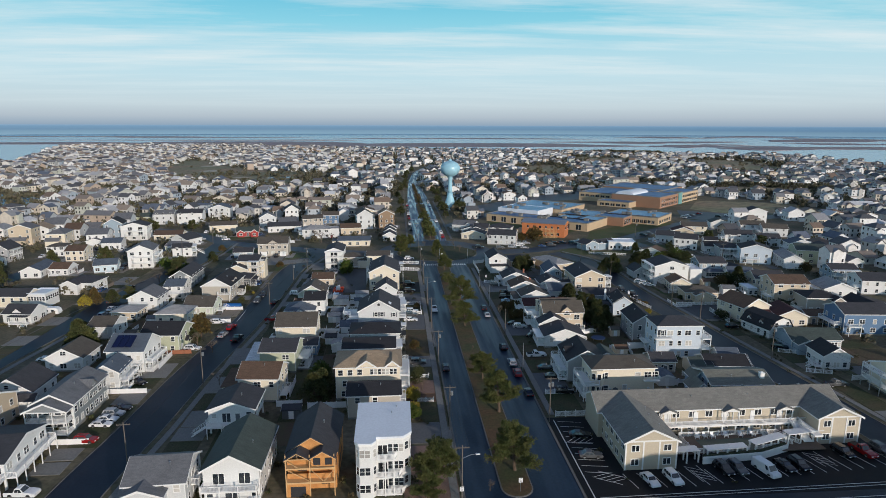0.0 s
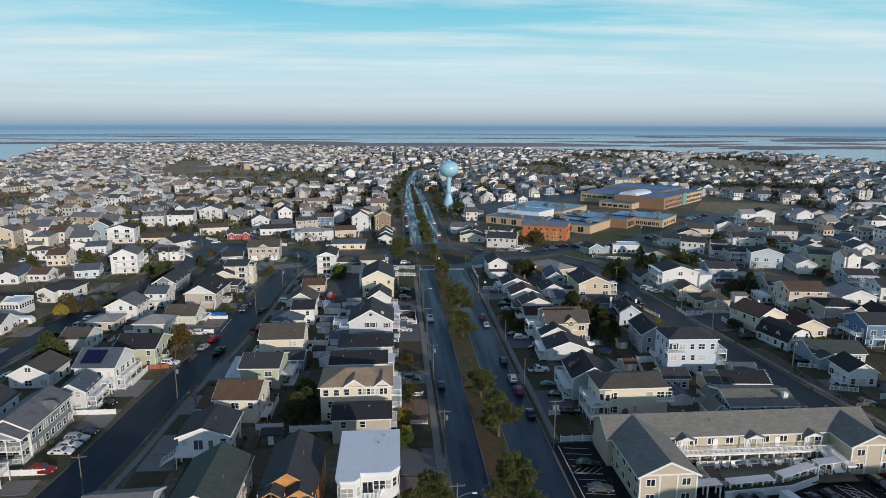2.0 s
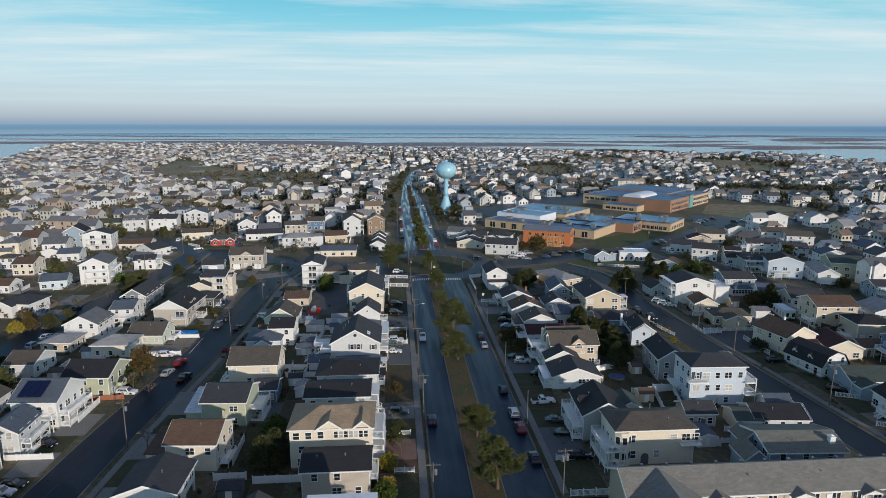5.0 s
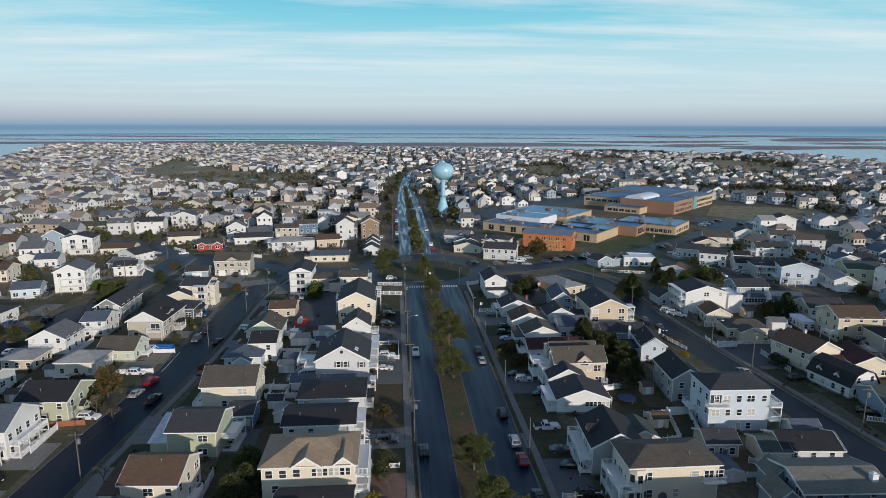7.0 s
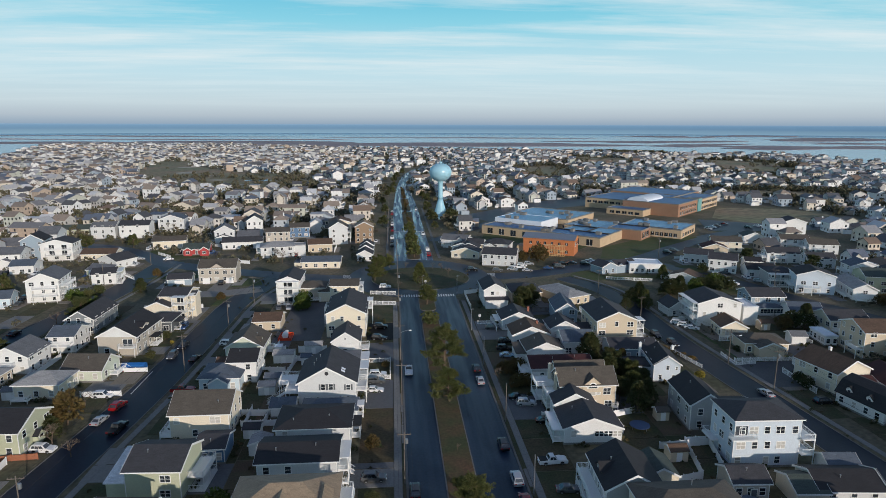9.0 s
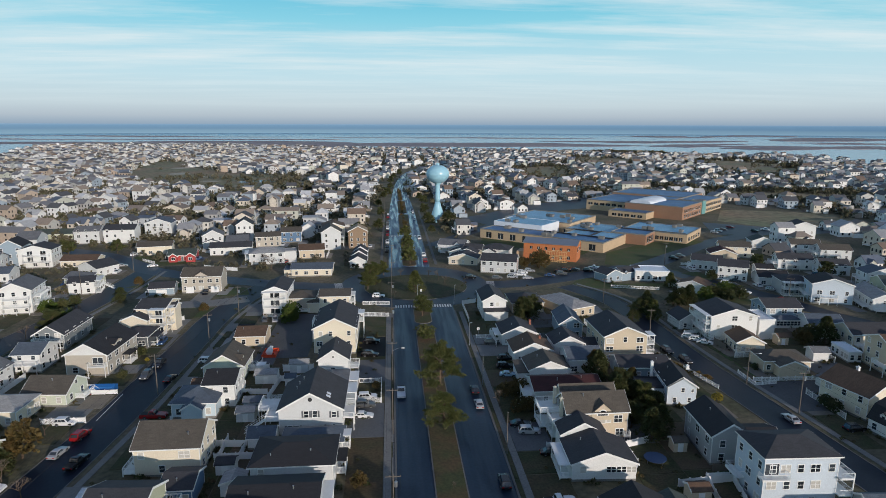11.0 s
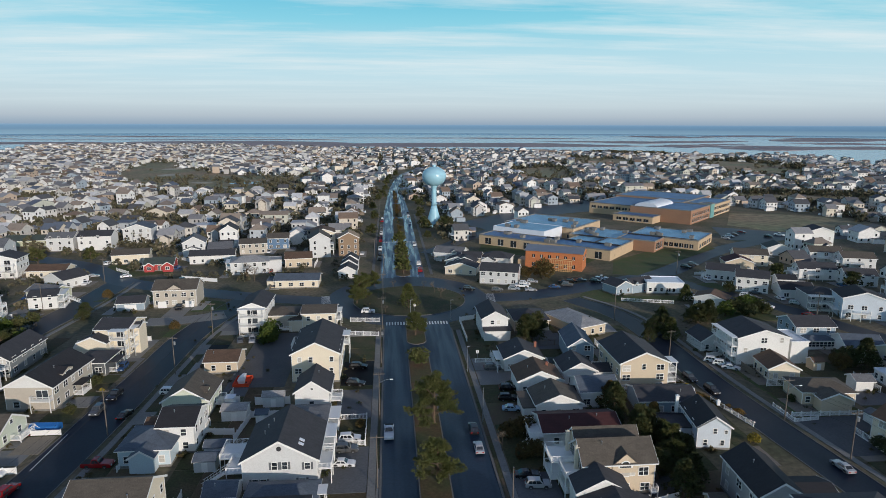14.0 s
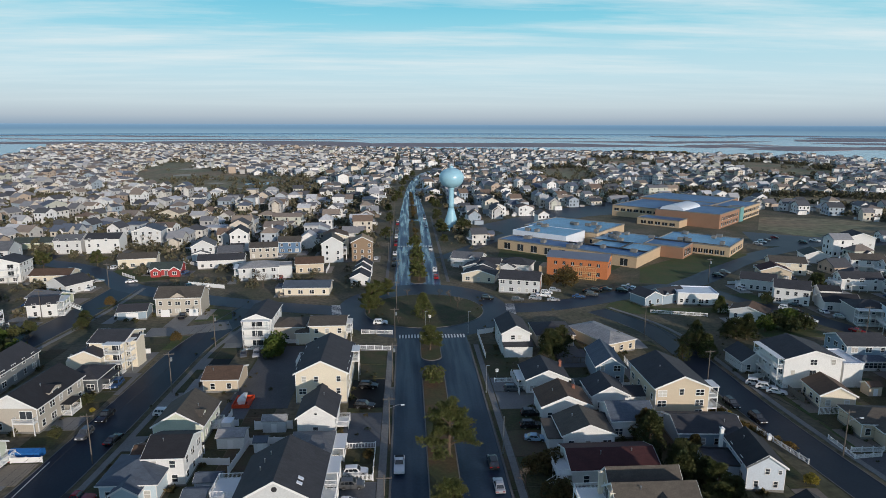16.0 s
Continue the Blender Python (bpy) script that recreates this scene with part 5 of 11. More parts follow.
h = House(-95.8, -85.6, 219.0, 229.0, "white", "grey", 5.0, "white two-storey house with a grey roof", turn=-2).body("gy", 2.6)
h.windows("S", 2, 3).windows("E", 2, 3).deck("S", -1, 2.8, 6, 2)
h = House(-74.5, -64.4, 213.0, 222.0, "mint", "taupe", 3.3, "pale green gabled house with a taupe roof", turn=-4).body("gx", 2.6)
h.windows("S", 1, 3).windows("E", 1, 2).window("E", 0, 4.4, 0.8, 0.8).deck("E", 1.5, 0.8, 5, 2.2).stairs("E", 3.0, 0.8, out=2.2)
h = House(-73.4, -62.7, 231.0, 248.0, "taupe", "black", 5.9, "taupe house with a white gable, corner balcony and black roof", turn=-3).body("gy", 2.9, 0.5)
part("gable_panel", Shape().prism([(-5.35, 5.75), (5.35, 5.75), (0, 8.72)], "y", -8.58, -8.5), siding("white"), h.ob, "white boarded gable")
h.windows("E", 2, 5).deck("S", 3.0, 2.9, 4.6, 1.3).slider("S", 3.0, 3.0, 2.6).window("S", -3.0, 1.6, 1.3).dormer("E", -1.0, 6.0, 4.5, 0.9, 3.6, 0.5, 0.8).deck("E", 1.5, 0.4, 4, 2.2, roofed="roof")
h = House(-88.6, -81.6, 234.0, 243.0, "white", "slate", 5.2, "white narrow house with a slate blue roof").body("gx", 1.8)
h.windows("S", 2, 2).deck("S", 0, 2.8, 7, 2.0).windows("E", 2, 3)
h = House(-92.5, -84.0, 251.0, 268.0, "slate_grey", "dark", 4.8, "grey gabled house with a dark roof").body("gy", 2.6)
h.windows("S", 2, 3).deck("S", 0, 3.0, 8, 1.8).windows("E", 2, 4)
h = House(-68.5, -59.5, 264.5, 275.5, "cream", "dark", 8.0, "cream three-storey house with bays, gables and stacked balconies", turn=-4).body("gx", 1.7)
h.wing(-7.5, 0.5, -9.5, -4.5, 5.4, "gy", 1.7).wing(3.6, 6.4, -2.5, 2.0, 7.6, "gx", 0.9).wing(-9.0, -4.0, 0.5, 5.5, 4.0, "gx", 1.2, roof="brown")
for u, z in ((-5.8, 4.2), (-1.2, 4.2), (-5.8, 1.5), (-1.2, 1.5)):
    h.window("S", u, z, 1.1, 1.3)
    h.ob.children[-1].location.y = -9.5
for k in range(3):
    h.deck("S", 2.6, 0.3 + 2.7 * k, 4.2, 2.4, roofed=k == 2)
    h.slider("S", 2.6, 0.4 + 2.7 * k, 2.2)
h.windows("E", 3, 3).deck("E", -3.4, 5.6, 3.2, 1.6, roofed=True).deck("E", -3.4, 2.8, 3.2, 1.6)
h = House(-68.0, -60.4, 250.5, 259.5, "charcoal", "dark", 3.6, "low dark house with a deep porch").body("hip", 1.8)
h.windows("S", 1, 2).deck("E", 0, 0.5, 5, 2.0, roofed="roof")
h = House(-70.5, -55.8, 312.0, 322.5, "taupe", "taupe", 6.6, "grey-tan two-storey house with a centre gable and garages", turn=3).body("gx", 2.6)
h.dormer("S", 0, 6.0, 5.0, 0.8, 4.5, -0.1, 1.6)
h.windows("S", 2, 5, z0=2.0).garage("S", -4.5).garage("S", 4.8)
h = House(-82.0, -73.0, 308.5, 316.0, "blue_grey", "dark", 3.0, "small blue garage house with a dark roof", turn=8).body("gx", 1.6)
h.garage("S", 0, 3.6)
h = House(-125.0, -114.2, 287.5, 301.5, "white", "grey", 8.5, "large white three-storey house with a grey roof", turn=10).body("gy", 2.6)
h.windows("S", 3, 3).windows("E", 3, 4).deck("E", 0, 5.6, 10, 2.2).deck("E", 0, 2.8, 10, 2.2).deck("S", 1, 5.6, 8, 2.0).deck("S", 1, 2.8, 8, 2.0)

h = House(-95.6, -88.2, 189.5, 199.0, "pale_grey", "taupe", 4.2, "pale grey house with a taupe roof and timber steps", turn=-3).body("gx", 2.0)
h.windows("S", 1, 2, z0=2.6).windows("E", 1, 3, z0=2.4).deck("S", -1.5, 1.2, 3.4, 1.8, mat=DECKWOOD).stairs("S", -1.5, 1.2, out=1.8)
h = House(-96.8, -88.4, 208.0, 216.0, "tan", "light", 3.2, "low tan house with a pale low roof", turn=-3).body("hip", 1.5, 0.5)
h.windows("S", 1, 3).windows("E", 1, 3)
h = House(-131.0, -120.0, 246.0, 256.5, "white", "dark", 4.1, "white house with a dark hipped roof and gabled front", turn=-8).body("hip", 2.2, 0.5)
h.wing(-5.3, 1.5, -8.0, -4.8, 4.0, "gy", 1.6).windows("E", 1, 4, z0=2.2).deck("E", -1, 1.0, 6, 2.0).window("S", 3.5, 2.3, 1.4)
h = House(-147.5, -134.0, 226.0, 234.5, "cream", "dark", 4.6, "long cream house with a dark solar roof and a window band", turn=-4).body("gx", 1.8, 0.5)
h.wing(6.5, 13.0, -3.0, 5.0, 5.0, "flat", 0, wall="white", roof=WHITEROOF).windows("S", 1, 4, z0=3.2)
for i in range(6):
    part("window", shared("plain_window", plain_window), None, h.ob, at=pose(7.2 + i * 1.0, -3.0, 3.4))
    part("window", shared("plain_window", plain_window), None, h.ob, at=pose(13.0, -2.2 + i * 1.3, 3.4, 0, 0, 90))
h = House(-131.0, -121.5, 206.5, 214.5, "white", "dark", 3.8, "white porch house with a dark gabled roof and dormer", turn=-6).body("gx", 2.2, 0.4)
h.dormer("S", 0, 3.7, 3.2, 0.6, 3.0, 0.2, 1.2).deck("S", 1.5, 0.9, 6, 2.2, roofed="roof").stairs("S", 3.5, 0.9, out=2.2).windows("S", 1, 3).windows("E", 1, 2)
h = House(-137.0, -127.6, 280.5, 289.5, "pale_blue", "slate", 3.6, "low pale blue house with a slate roof", turn=14).body("gx", 2.0)
h.windows("S", 1, 3).windows("E", 1, 2).deck("S", 2, 0.5, 4, 1.6)
h = House(-152.6, -144.6, 275.5, 283.5, "white", "brown", 3.3, "small white house with a brown roof and deck", turn=-3).body("gx", 2.0)
h.windows("S", 1, 3).windows("E", 1, 2).deck("S", -1, 0.7, 5, 2.0)
h = House(-163.0, -155.0, 271.0, 287.5, "white", "slate", 3.5, "long low white house with a slate-blue roof", turn=6).body("gy", 1.9)
h.windows("S", 1, 2).windows("E", 1, 5)
h = House(-161.0, -152.6, 305.0, 316.0, "cream", "brown", 5.3, "cream two-storey house with a brown roof", turn=4).body("gx", 2.0)
h.windows("S", 2, 3).windows("E", 2, 3)
h = House(-176.0, -167.6, 317.0, 326.0, "white", "taupe", 5.1, "white two-storey house with a taupe roof", turn=4).body("hip", 1.6)
h.windows("S", 2, 3).windows("E", 2, 2)
h = House(-157.0, -147.4, 333.0, 343.0, "white", "slate", 3.9, "white bungalow with a slate-blue roof", turn=8).body("gx", 1.9)
h.windows("S", 1, 3).windows("E", 1, 2)
h = House(-158.0, -144.0, 360.0, 371.0, "white", "dark", 8.4, "white three-storey beach house with stacked front decks", turn=6).body("gy", 2.0)
for k in (1, 2):
    h.deck("S", 1, 0.2 + 2.8 * k, 11, 2.0).slider("S", -2, 0.3 + 2.8 * k).slider("S", 3.5, 0.3 + 2.8 * k)
h.windows("E", 3, 4).windows("S", 1, 3)
h = House(-113.5, -104.5, 312.0, 321.0, "white", "dark", 4.8, "white house with a dark roof and open timber porches", turn=14).body("gx", 1.6)
h.deck("E", 0, 2.7, 8, 2.0, roofed=True).deck("E", 0, 0.4, 8, 2.0).windows("E", 2, 3).stairs("E", 2, 2.6, out=2.0).windows("S", 2, 2)
caravan = thing("caravan", "white travel trailer parked beside a house", "caravan", pose(-121.8, 217.6, 0, 0, 0, -3))
part("body", Shape().prism([(-3.3, 0.55), (3.2, 0.55), (3.4, 1.1), (3.1, 2.2), (2.2, 2.75), (-2.6, 2.75), (-3.3, 2.2)], "y", -1.15, 1.15), VINYL, caravan)
part("window", Shape().box(-1.6, -0.2, -1.18, -1.14, 1.4, 2.0).box(0.8, 1.9, -1.18, -1.14, 1.4, 2.0), GLASS, caravan)
for x in (-0.5, 0.4):
    for y in (-1.0, 1.0):
        part("wheel", Shape().lathe([(0.05, -0.1), (0.34, -0.1), (0.34, 0.1), (0.05, 0.1)], 14), RUBBER, caravan, at=pose(x, y, 0.34, 90, 0, 0))

# ---- east of the boulevard ----


def motel():
    """A two-storey motel round a courtyard pool."""
    wall, roof = material("motel_siding", (0.54, 0.47, 0.36), 0.62, vary=0.06, kind="boards"), "grey"
    h = House(43.0, 95.0, 102.5, 128.5, wall, material("motel_shingle", (0.225, 0.218, 0.195), 0.85, vary=0.2, kind="shingles", scale=1.3), 6.0, "tan two-storey motel with a grey roof and white galleries", name="motel")
    o = h.ob
    # wings in the motel's own metres, from its middle (69, 115.5)
    lw = (-25.4, -15.0, -9.6, 7.0)
    rw = (18.8, 28.0, -2.6, 8.5)
    bw = (-26.4, 27.6, 3.6, 12.4)
    h.wing(*bw, 6.0, "gx", 2.5, o=0.5)
    h.wing(lw[0], lw[1], lw[2], lw[3], 6.0, "gy", 2.5, o=0.5)
    h.wing(rw[0], rw[1], rw[2], rw[3], 6.0, "gy", 2.2, o=0.5)

    def win(side, u, z, off):
        m = pose(0, 0, 0, 0, 0, SIDE_TURN[side])
        fr = part("window", shared("motel_win", lambda: Shape().box(-0.85, 0.85, -0.06, 0.02, -0.75, -0.62).box(-0.85, 0.85, -0.06, 0.02, 0.62, 0.75).box(-0.85, -0.72, -0.06, 0.02, -0.62, 0.62).box(0.72, 0.85, -0.06, 0.02, -0.62, 0.62).box(-0.06, 0.06, -0.06, 0.02, -0.62, 0.62).mesh("window", TRIM)), None, o, at=m @ pose(u, off, z))
        part("pane", shared("motel_pane", lambda: Shape().box(-0.72, 0.72, -0.02, 0.01, -0.62, 0.62).mesh("pane", GLASS)), None, fr, at=Matrix.Identity(4))
    for z in (1.7, 4.6):
        for u in (-23.4, -17.0):
            win("S", u, z, lw[2])
        for u in (20.7, 26.1):
            win("S", u, z, rw[2])
        for i in range(7):
            win("W", 8.2 - i * 3.0, z, lw[0])
        for i in range(9):
            win("S", -13.0 + i * 3.7, z, bw[2])
    # corner boards and a centre bay on the two street gables
    for x0, x1, y in ((lw[0], lw[1], lw[2]), (rw[0], rw[1], rw[2])):
        c = (x0 + x1) / 2
        for x in (x0 + 0.1, c - 1.6, c + 1.6, x1 - 0.1):
            part("corner_board", Shape().box(x - 0.15, x + 0.15, y - 0.07, y + 0.01, 0, 6.1), TRIM, o)
        part("eave_band", Shape().box(x0, x1, y - 0.08, y + 0.01, 5.9, 6.2), TRIM, o)
    # the gallery along the back and the right wing
    def gallery(x0, x1, y0, y1, z):
        g = part("gallery", Shape().box(x0, x1, y0, y1, z - 0.35, z), TRIM, o)
        r = Shape()
        r.box(x0, x1, y0, y0 + 0.08, z + 0.95, z + 1.08).box(x0, x1, y0, y0 + 0.06, z + 0.1, z + 0.2)
        for i in range(int((x1 - x0) / 0.25)):
            r.box(x0 + 0.25 * i, x0 + 0.25 * i + 0.06, y0 + 0.01, y0 + 0.06, z + 0.2, z + 0.95)
        part("railing", r, VINYL, g, at=Matrix.Identity(4))
        post = Shape().box(-0.12, 0.12, -0.12, 0.12, 0, z).mesh("post", TRIM)
        for i in range(int((x1 - x0) / 3) + 1):
            part("post", post, None, g, at=pose(x0 + 0.2 + i * 3.0, y0 + 0.15, 0))
    gallery(-15.0, 18.8, 1.4, 3.6, 3.0)
    # white gabled bays over the gallery
    hood, front = Shape(), Shape()
    for sx in (-1, 1):
        q = [(sx * 2.0, 5.62), (0, 6.42), (0, 6.56), (sx * 2.0, 5.76)]
        hood.prism(q if sx < 0 else q[::-1], "y", -0.3, 2.4)
    front.prism([(-1.8, 5.5), (1.8, 5.5), (1.8, 5.64), (0, 6.38), (-1.8, 5.64)], "y", 0, 0.12).box(-1.8, -1.62, 0, 0.18, 3.0, 5.5).box(1.62, 1.8, 0, 0.18, 3.0, 5.5).box(-0.75, -0.6, 0.6, 0.72, 3.0, 5.5).box(0.6, 0.75, 0.6, 0.72, 3.0, 5.5)
    front, hood = front.mesh("gallery_bay", TRIM), hood.mesh("bay_roof", h.roofmat)
    for c in (-11.5, 2.5, 14.5):
        b_ = part("gallery_bay", front, None, o, at=pose(c, 2.2, 0))
        part("bay_roof", hood, None, b_, at=Matrix.Identity(4))
    # the side gallery of the right wing
    g = part("gallery", Shape().box(17.0, 18.8, -4.4, 1.4, 2.65, 3.0), TRIM, o)
    r = Shape().box(17.0, 17.08, -4.4, 1.4, 3.95, 4.08).box(17.0, 18.8, -4.4, -4.32, 3.95, 4.08)
    for i in range(23):
        r.box(17.01, 17.06, -4.4 + 0.25 * i, -4.34 + 0.25 * i, 3.0, 3.95)
    part("railing", r, VINYL, g, at=Matrix.Identity(4))
    # white slatted screens either side of the pool
    for x0, y0, x1, y1 in ((-13.4, 0.6, -8.6, -6.6), (8.6, 0.4, 13.0, -3.6)):
        L, turn = math.hypot(x1 - x0, y1 - y0), math.degrees(math.atan2(y1 - y0, x1 - x0))
        sc = Shape().box(0, L, -0.04, 0.04, 1.75, 1.87).box(0, L, -0.04, 0.04, 0.75, 0.85)
        for i in range(int(L / 0.22)):
            sc.box(0.22 * i, 0.22 * i + 0.13, -0.03, 0.03, 0.85, 1.75)
        part("screen", sc, VINYL, o, at=pose(x0, y0, 0, 0, 0, turn))
    # low pergolas and the pool deck towards the road
    part("pool_deck", Shape().box(-15.0, 18.8, -5.6, 1.6, 0.5, 0.7), material("pool_paving", (0.15, 0.11, 0.085), 0.85, vary=0.2, scale=1.2), o, "brown paved pool terrace")
    part("deck_wall", Shape().prism([(-9.0, -8.6), (4.0, -7.6), (11.0, -5.0), (11.0, -4.7), (4.0, -7.3), (-9.0, -8.3)], "z", 0.0, 1.5), VINYL, o)
    part("planter_hedge", Shape().prism([(-8.6, -8.2), (4.0, -7.2), (10.6, -4.8), (10.5, -4.3), (4.0, -6.6), (-8.6, -7.6)], "z", 0.3, 1.75), material("clipped_hedge", (0.035, 0.045, 0.02), 0.9, vary=0.4, scale=3, bump=0.6), o, "dark clipped hedge behind the deck wall")
    part("pool_cover", Shape().box(-6.5, 7.5, -5.2, -0.4, 0.7, 0.76), POOL, o, "dark green pool cover")

    def pergola(x, y, turn, L, depth, z):
        slats = Shape().box(0, L, 0, 0.16, z, z + 0.2).box(0, L, depth - 0.16, depth, z, z + 0.2)
        for i in range(int(L / 0.26)):
            slats.box(0.26 * i, 0.26 * i + 0.2, -0.2, depth + 0.2, z + 0.2, z + 0.32)
        p = part("pergola_roof", slats, VINYL, o, "white slatted pergola roof", at=pose(x, y, 0, 0, 0, turn))
        post = Shape().box(-0.12, 0.12, -0.12, 0.12, 0, z).mesh("post", TRIM)
        n = max(3, int(L / 2.2) + 1)
        for i in range(n):
            for v in (0.15, depth - 0.15):
                part("post", post, None, p, at=pose(0.2 + (L - 0.4) * i / (n - 1), v, 0))
    pergola(-14.8, -8.4, 4, 5.4, 1.6, 2.6)
    pergola(-8.0, -8.0, 4.5, 9.0, 1.5, 2.5)
    pergola(2.6, -7.0, 19, 9.0, 1.7, 2.7)
    pergola(11.6, -3.8, 8, 6.6, 1.7, 2.9)
    # courtyard balustrades, a table and low walls round the terrace
    def balustrade(x0, y0, x1, y1, z):
        L = math.hypot(x1 - x0, y1 - y0)
        b = Shape().box(0, L, -0.05, 0.05, 0.92, 1.02).box(0, L, -0.04, 0.04, 0.08, 0.16)
        for i in range(int(L / 0.2)):
            b.box(0.2 * i + 0.05, 0.2 * i + 0.13, -0.02, 0.02, 0.16, 0.92)
        for i in range(int(L / 2.2) + 1):
            b.box(2.2 * i - 0.09, 2.2 * i + 0.09, -0.09, 0.09, 0, 1.15)
        part("balustrade", b, VINYL, o, at=pose(x0, y0, z, 0, 0, math.degrees(math.atan2(y1 - y0, x1 - x0))))
    for q in ((-9.6, 1.2, -9.6, -5.2), (-9.6, 1.2, 12.0, 1.2), (12.0, 1.2, 14.4, -3.6), (-8.6, -5.5, -1.0, -5.5), (4.0, -5.5, 9.5, -4.4), (-14.6, -5.5, -10.6, -5.5)):
        balustrade(*q, 0.7)
    rails = Shape()
    for x in (15.4, 17.2):
        rails.rod((x, 1.8, 4.15), (x, -3.5, 2.25), 0.06, n=4)
        for i in range(14):
            rails.rod((x, 1.8 - 0.4 * i, 3.2 - 0.143 * i), (x, 1.8 - 0.4 * i, 4.15 - 0.143 * i), 0.035, n=4)
    part("stair_rail", rails, VINYL, o)
    part("outdoor_stairs", Shape().solid([(15.4, 1.8, 3.0), (17.2, 1.8, 3.0), (17.2, -3.5, 1.1), (15.4, -3.5, 1.1), (15.4, 1.8, 3.2), (17.2, 1.8, 3.2), (17.2, -3.5, 1.3), (15.4, -3.5, 1.3)], [(0, 3, 2, 1), (4, 5, 6, 7), (0, 1, 5, 4), (1, 2, 6, 5), (2, 3, 7, 6), (3, 0, 4, 7)]), TRIM, o)
    h.vents([(-22, -4, 7.2), (-22.4, -7, 7.1), (-5, 6, 7.3), (8, 6.2, 7.3), (-17.6, -6.5, 7.4), (-18.0, -2.4, 7.5), (-17.4, 1.0, 7.4), (22.2, 0.5, 7.4)])
    for z in (0.0, 2.9):
        for i in range(5):
            part("room_door", Shape().box(-0.5, 0.5, -0.05, 0.0, 0.1 + z, 2.15 + z), VINYL, o, at=pose(-11.2 + i * 6.4, bw[2] - 0.03, 0))
    for i in range(11):
        part("vent_cap", Shape().box(-0.22, 0.22, -0.2, 0.2, 0, 0.25), METAL, o, at=pose(-22 + i * 4.4, 9.6, 8.05))


motel()
seat = Shape().solid([(-0.35, -0.5, 0.32), (0.35, -0.5, 0.32), (0.35, 0.3, 0.22), (-0.35, 0.3, 0.22), (-0.35, -0.5, 0.38), (0.35, -0.5, 0.38), (0.35, 0.3, 0.28), (-0.35, 0.3, 0.28)], [(0, 3, 2, 1), (4, 5, 6, 7), (0, 1, 5, 4), (1, 2, 6, 5), (2, 3, 7, 6), (3, 0, 4, 7)]).mesh("seat", VINYL)
slope = Shape().solid([(-0.35, 0.25, 0.25), (0.35, 0.25, 0.25), (0.35, 0.33, 0.25), (-0.35, 0.33, 0.25), (-0.33, 0.6, 1.05), (0.33, 0.6, 1.05), (0.33, 0.66, 1.03), (-0.33, 0.66, 1.03)], [(0, 3, 2, 1), (4, 5, 6, 7), (0, 1, 5, 4), (1, 2, 6, 5), (2, 3, 7, 6), (3, 0, 4, 7)]).mesh("backrest", VINYL)
arms = Shape().box(-0.48, -0.34, -0.5, 0.4, 0.52, 0.57).mesh("armrest", VINYL)
foot = Shape().box(-0.05, 0.05, -0.05, 0.05, 0, 0.53).mesh("leg", VINYL)
for i, (x, y) in enumerate(((63.2, 115.9), (64.9, 116.0), (66.6, 115.9), (69.6, 116.1), (72.8, 116.0), (75.6, 116.2), (55.8, 115.4))):
    c = thing("deck_chair", "white slatted deck chair beside the motel pool", "chair", pose(x, y, 0.7, 0, 0, (i * 23) % 30 - 15), "deck chairs round the pool")
    part("seat", seat, None, c)
    part("backrest", slope, None, c)
    for m in (0, 0.82):
        part("armrest", arms, None, c, at=pose(m, 0, 0))
    for u in (-0.41, 0.41):
        part("leg", foot, None, c, at=pose(u, -0.42, 0))
        part("leg", foot, None, c, at=pose(u, 0.32, 0))

h = House(47.2, 62.8, 137.8, 146.4, "cream", "taupe", 7.6, "cream two-storey house with a taupe hipped roof and white balconies").body("hip", 1.9, 0.5)
h.deck("W", 1.5, 4.2, 9, 2.6).deck("W", 1.5, 1.2, 9, 2.6).windows("W", 2, 3).window("S", -4.8, 5.9, 1.6, 1.5).window("S", 3.6, 6.1, 1.3, 0.9).window("S", 6.1, 5.9, 1.6, 1.3).window("S", 8.0, 5.9, 1.3, 1.3)
h.window("S", -4.3, 2.6, 1.0, 1.5).window("S", 0.4, 2.6, 1.0, 1.5).door("S", -1.9, 0.2).deck("S", 7.0, 4.6, 4.0, 0.9, posts=False).deck("S", -8.0, 1.2, 3.4, 1.4).deck("S", -8.0, 4.2, 3.4, 1.4)
h.vents([(1, 1.5, 9.6), (3.2, -2.5, 8.6)])
bay = [(-6.4 + 1.75 * math.cos(math.pi / 8 + i * math.pi / 4), -3.5 + 1.75 * math.sin(math.pi / 8 + i * math.pi / 4)) for i in range(8)]
part("corner_bay", Shape().prism(bay, "z", 0.4, 7.5), h.wall, h.ob, "eight-sided corner bay")
for k, a in enumerate((-135, -90, -45)):
    for z in (2.7, 5.9):
        part("window", shared("bay_window", lambda: Shape().box(-0.52, 0.52, -0.06, 0.02, -0.8, 0.8).box(-0.42, 0.42, -0.075, -0.06, -0.7, 0.7, 1).mesh("window", [TRIM, GLASS])), None, h.ob, at=pose(-6.4, -3.5, z, 0, 0, a + 90) @ pose(0, -1.63, 0))
part("entrance_arch", Shape().prism([(-0.75, 0.3), (0.75, 0.3), (0.75, 2.1), (0.53, 2.6), (0, 2.85), (-0.53, 2.6), (-0.75, 2.1)], "y", -4.42, -4.3), siding("charcoal"), h.ob, "dark arched entrance", at=pose(-1.9, 0, 0))
h = House(44.2, 54.0, 147.6, 159.0, "grey", "black", 6.0, "grey house with a black roof and long white side balcony", turn=-3).body("gy", 2.7, 0.4)
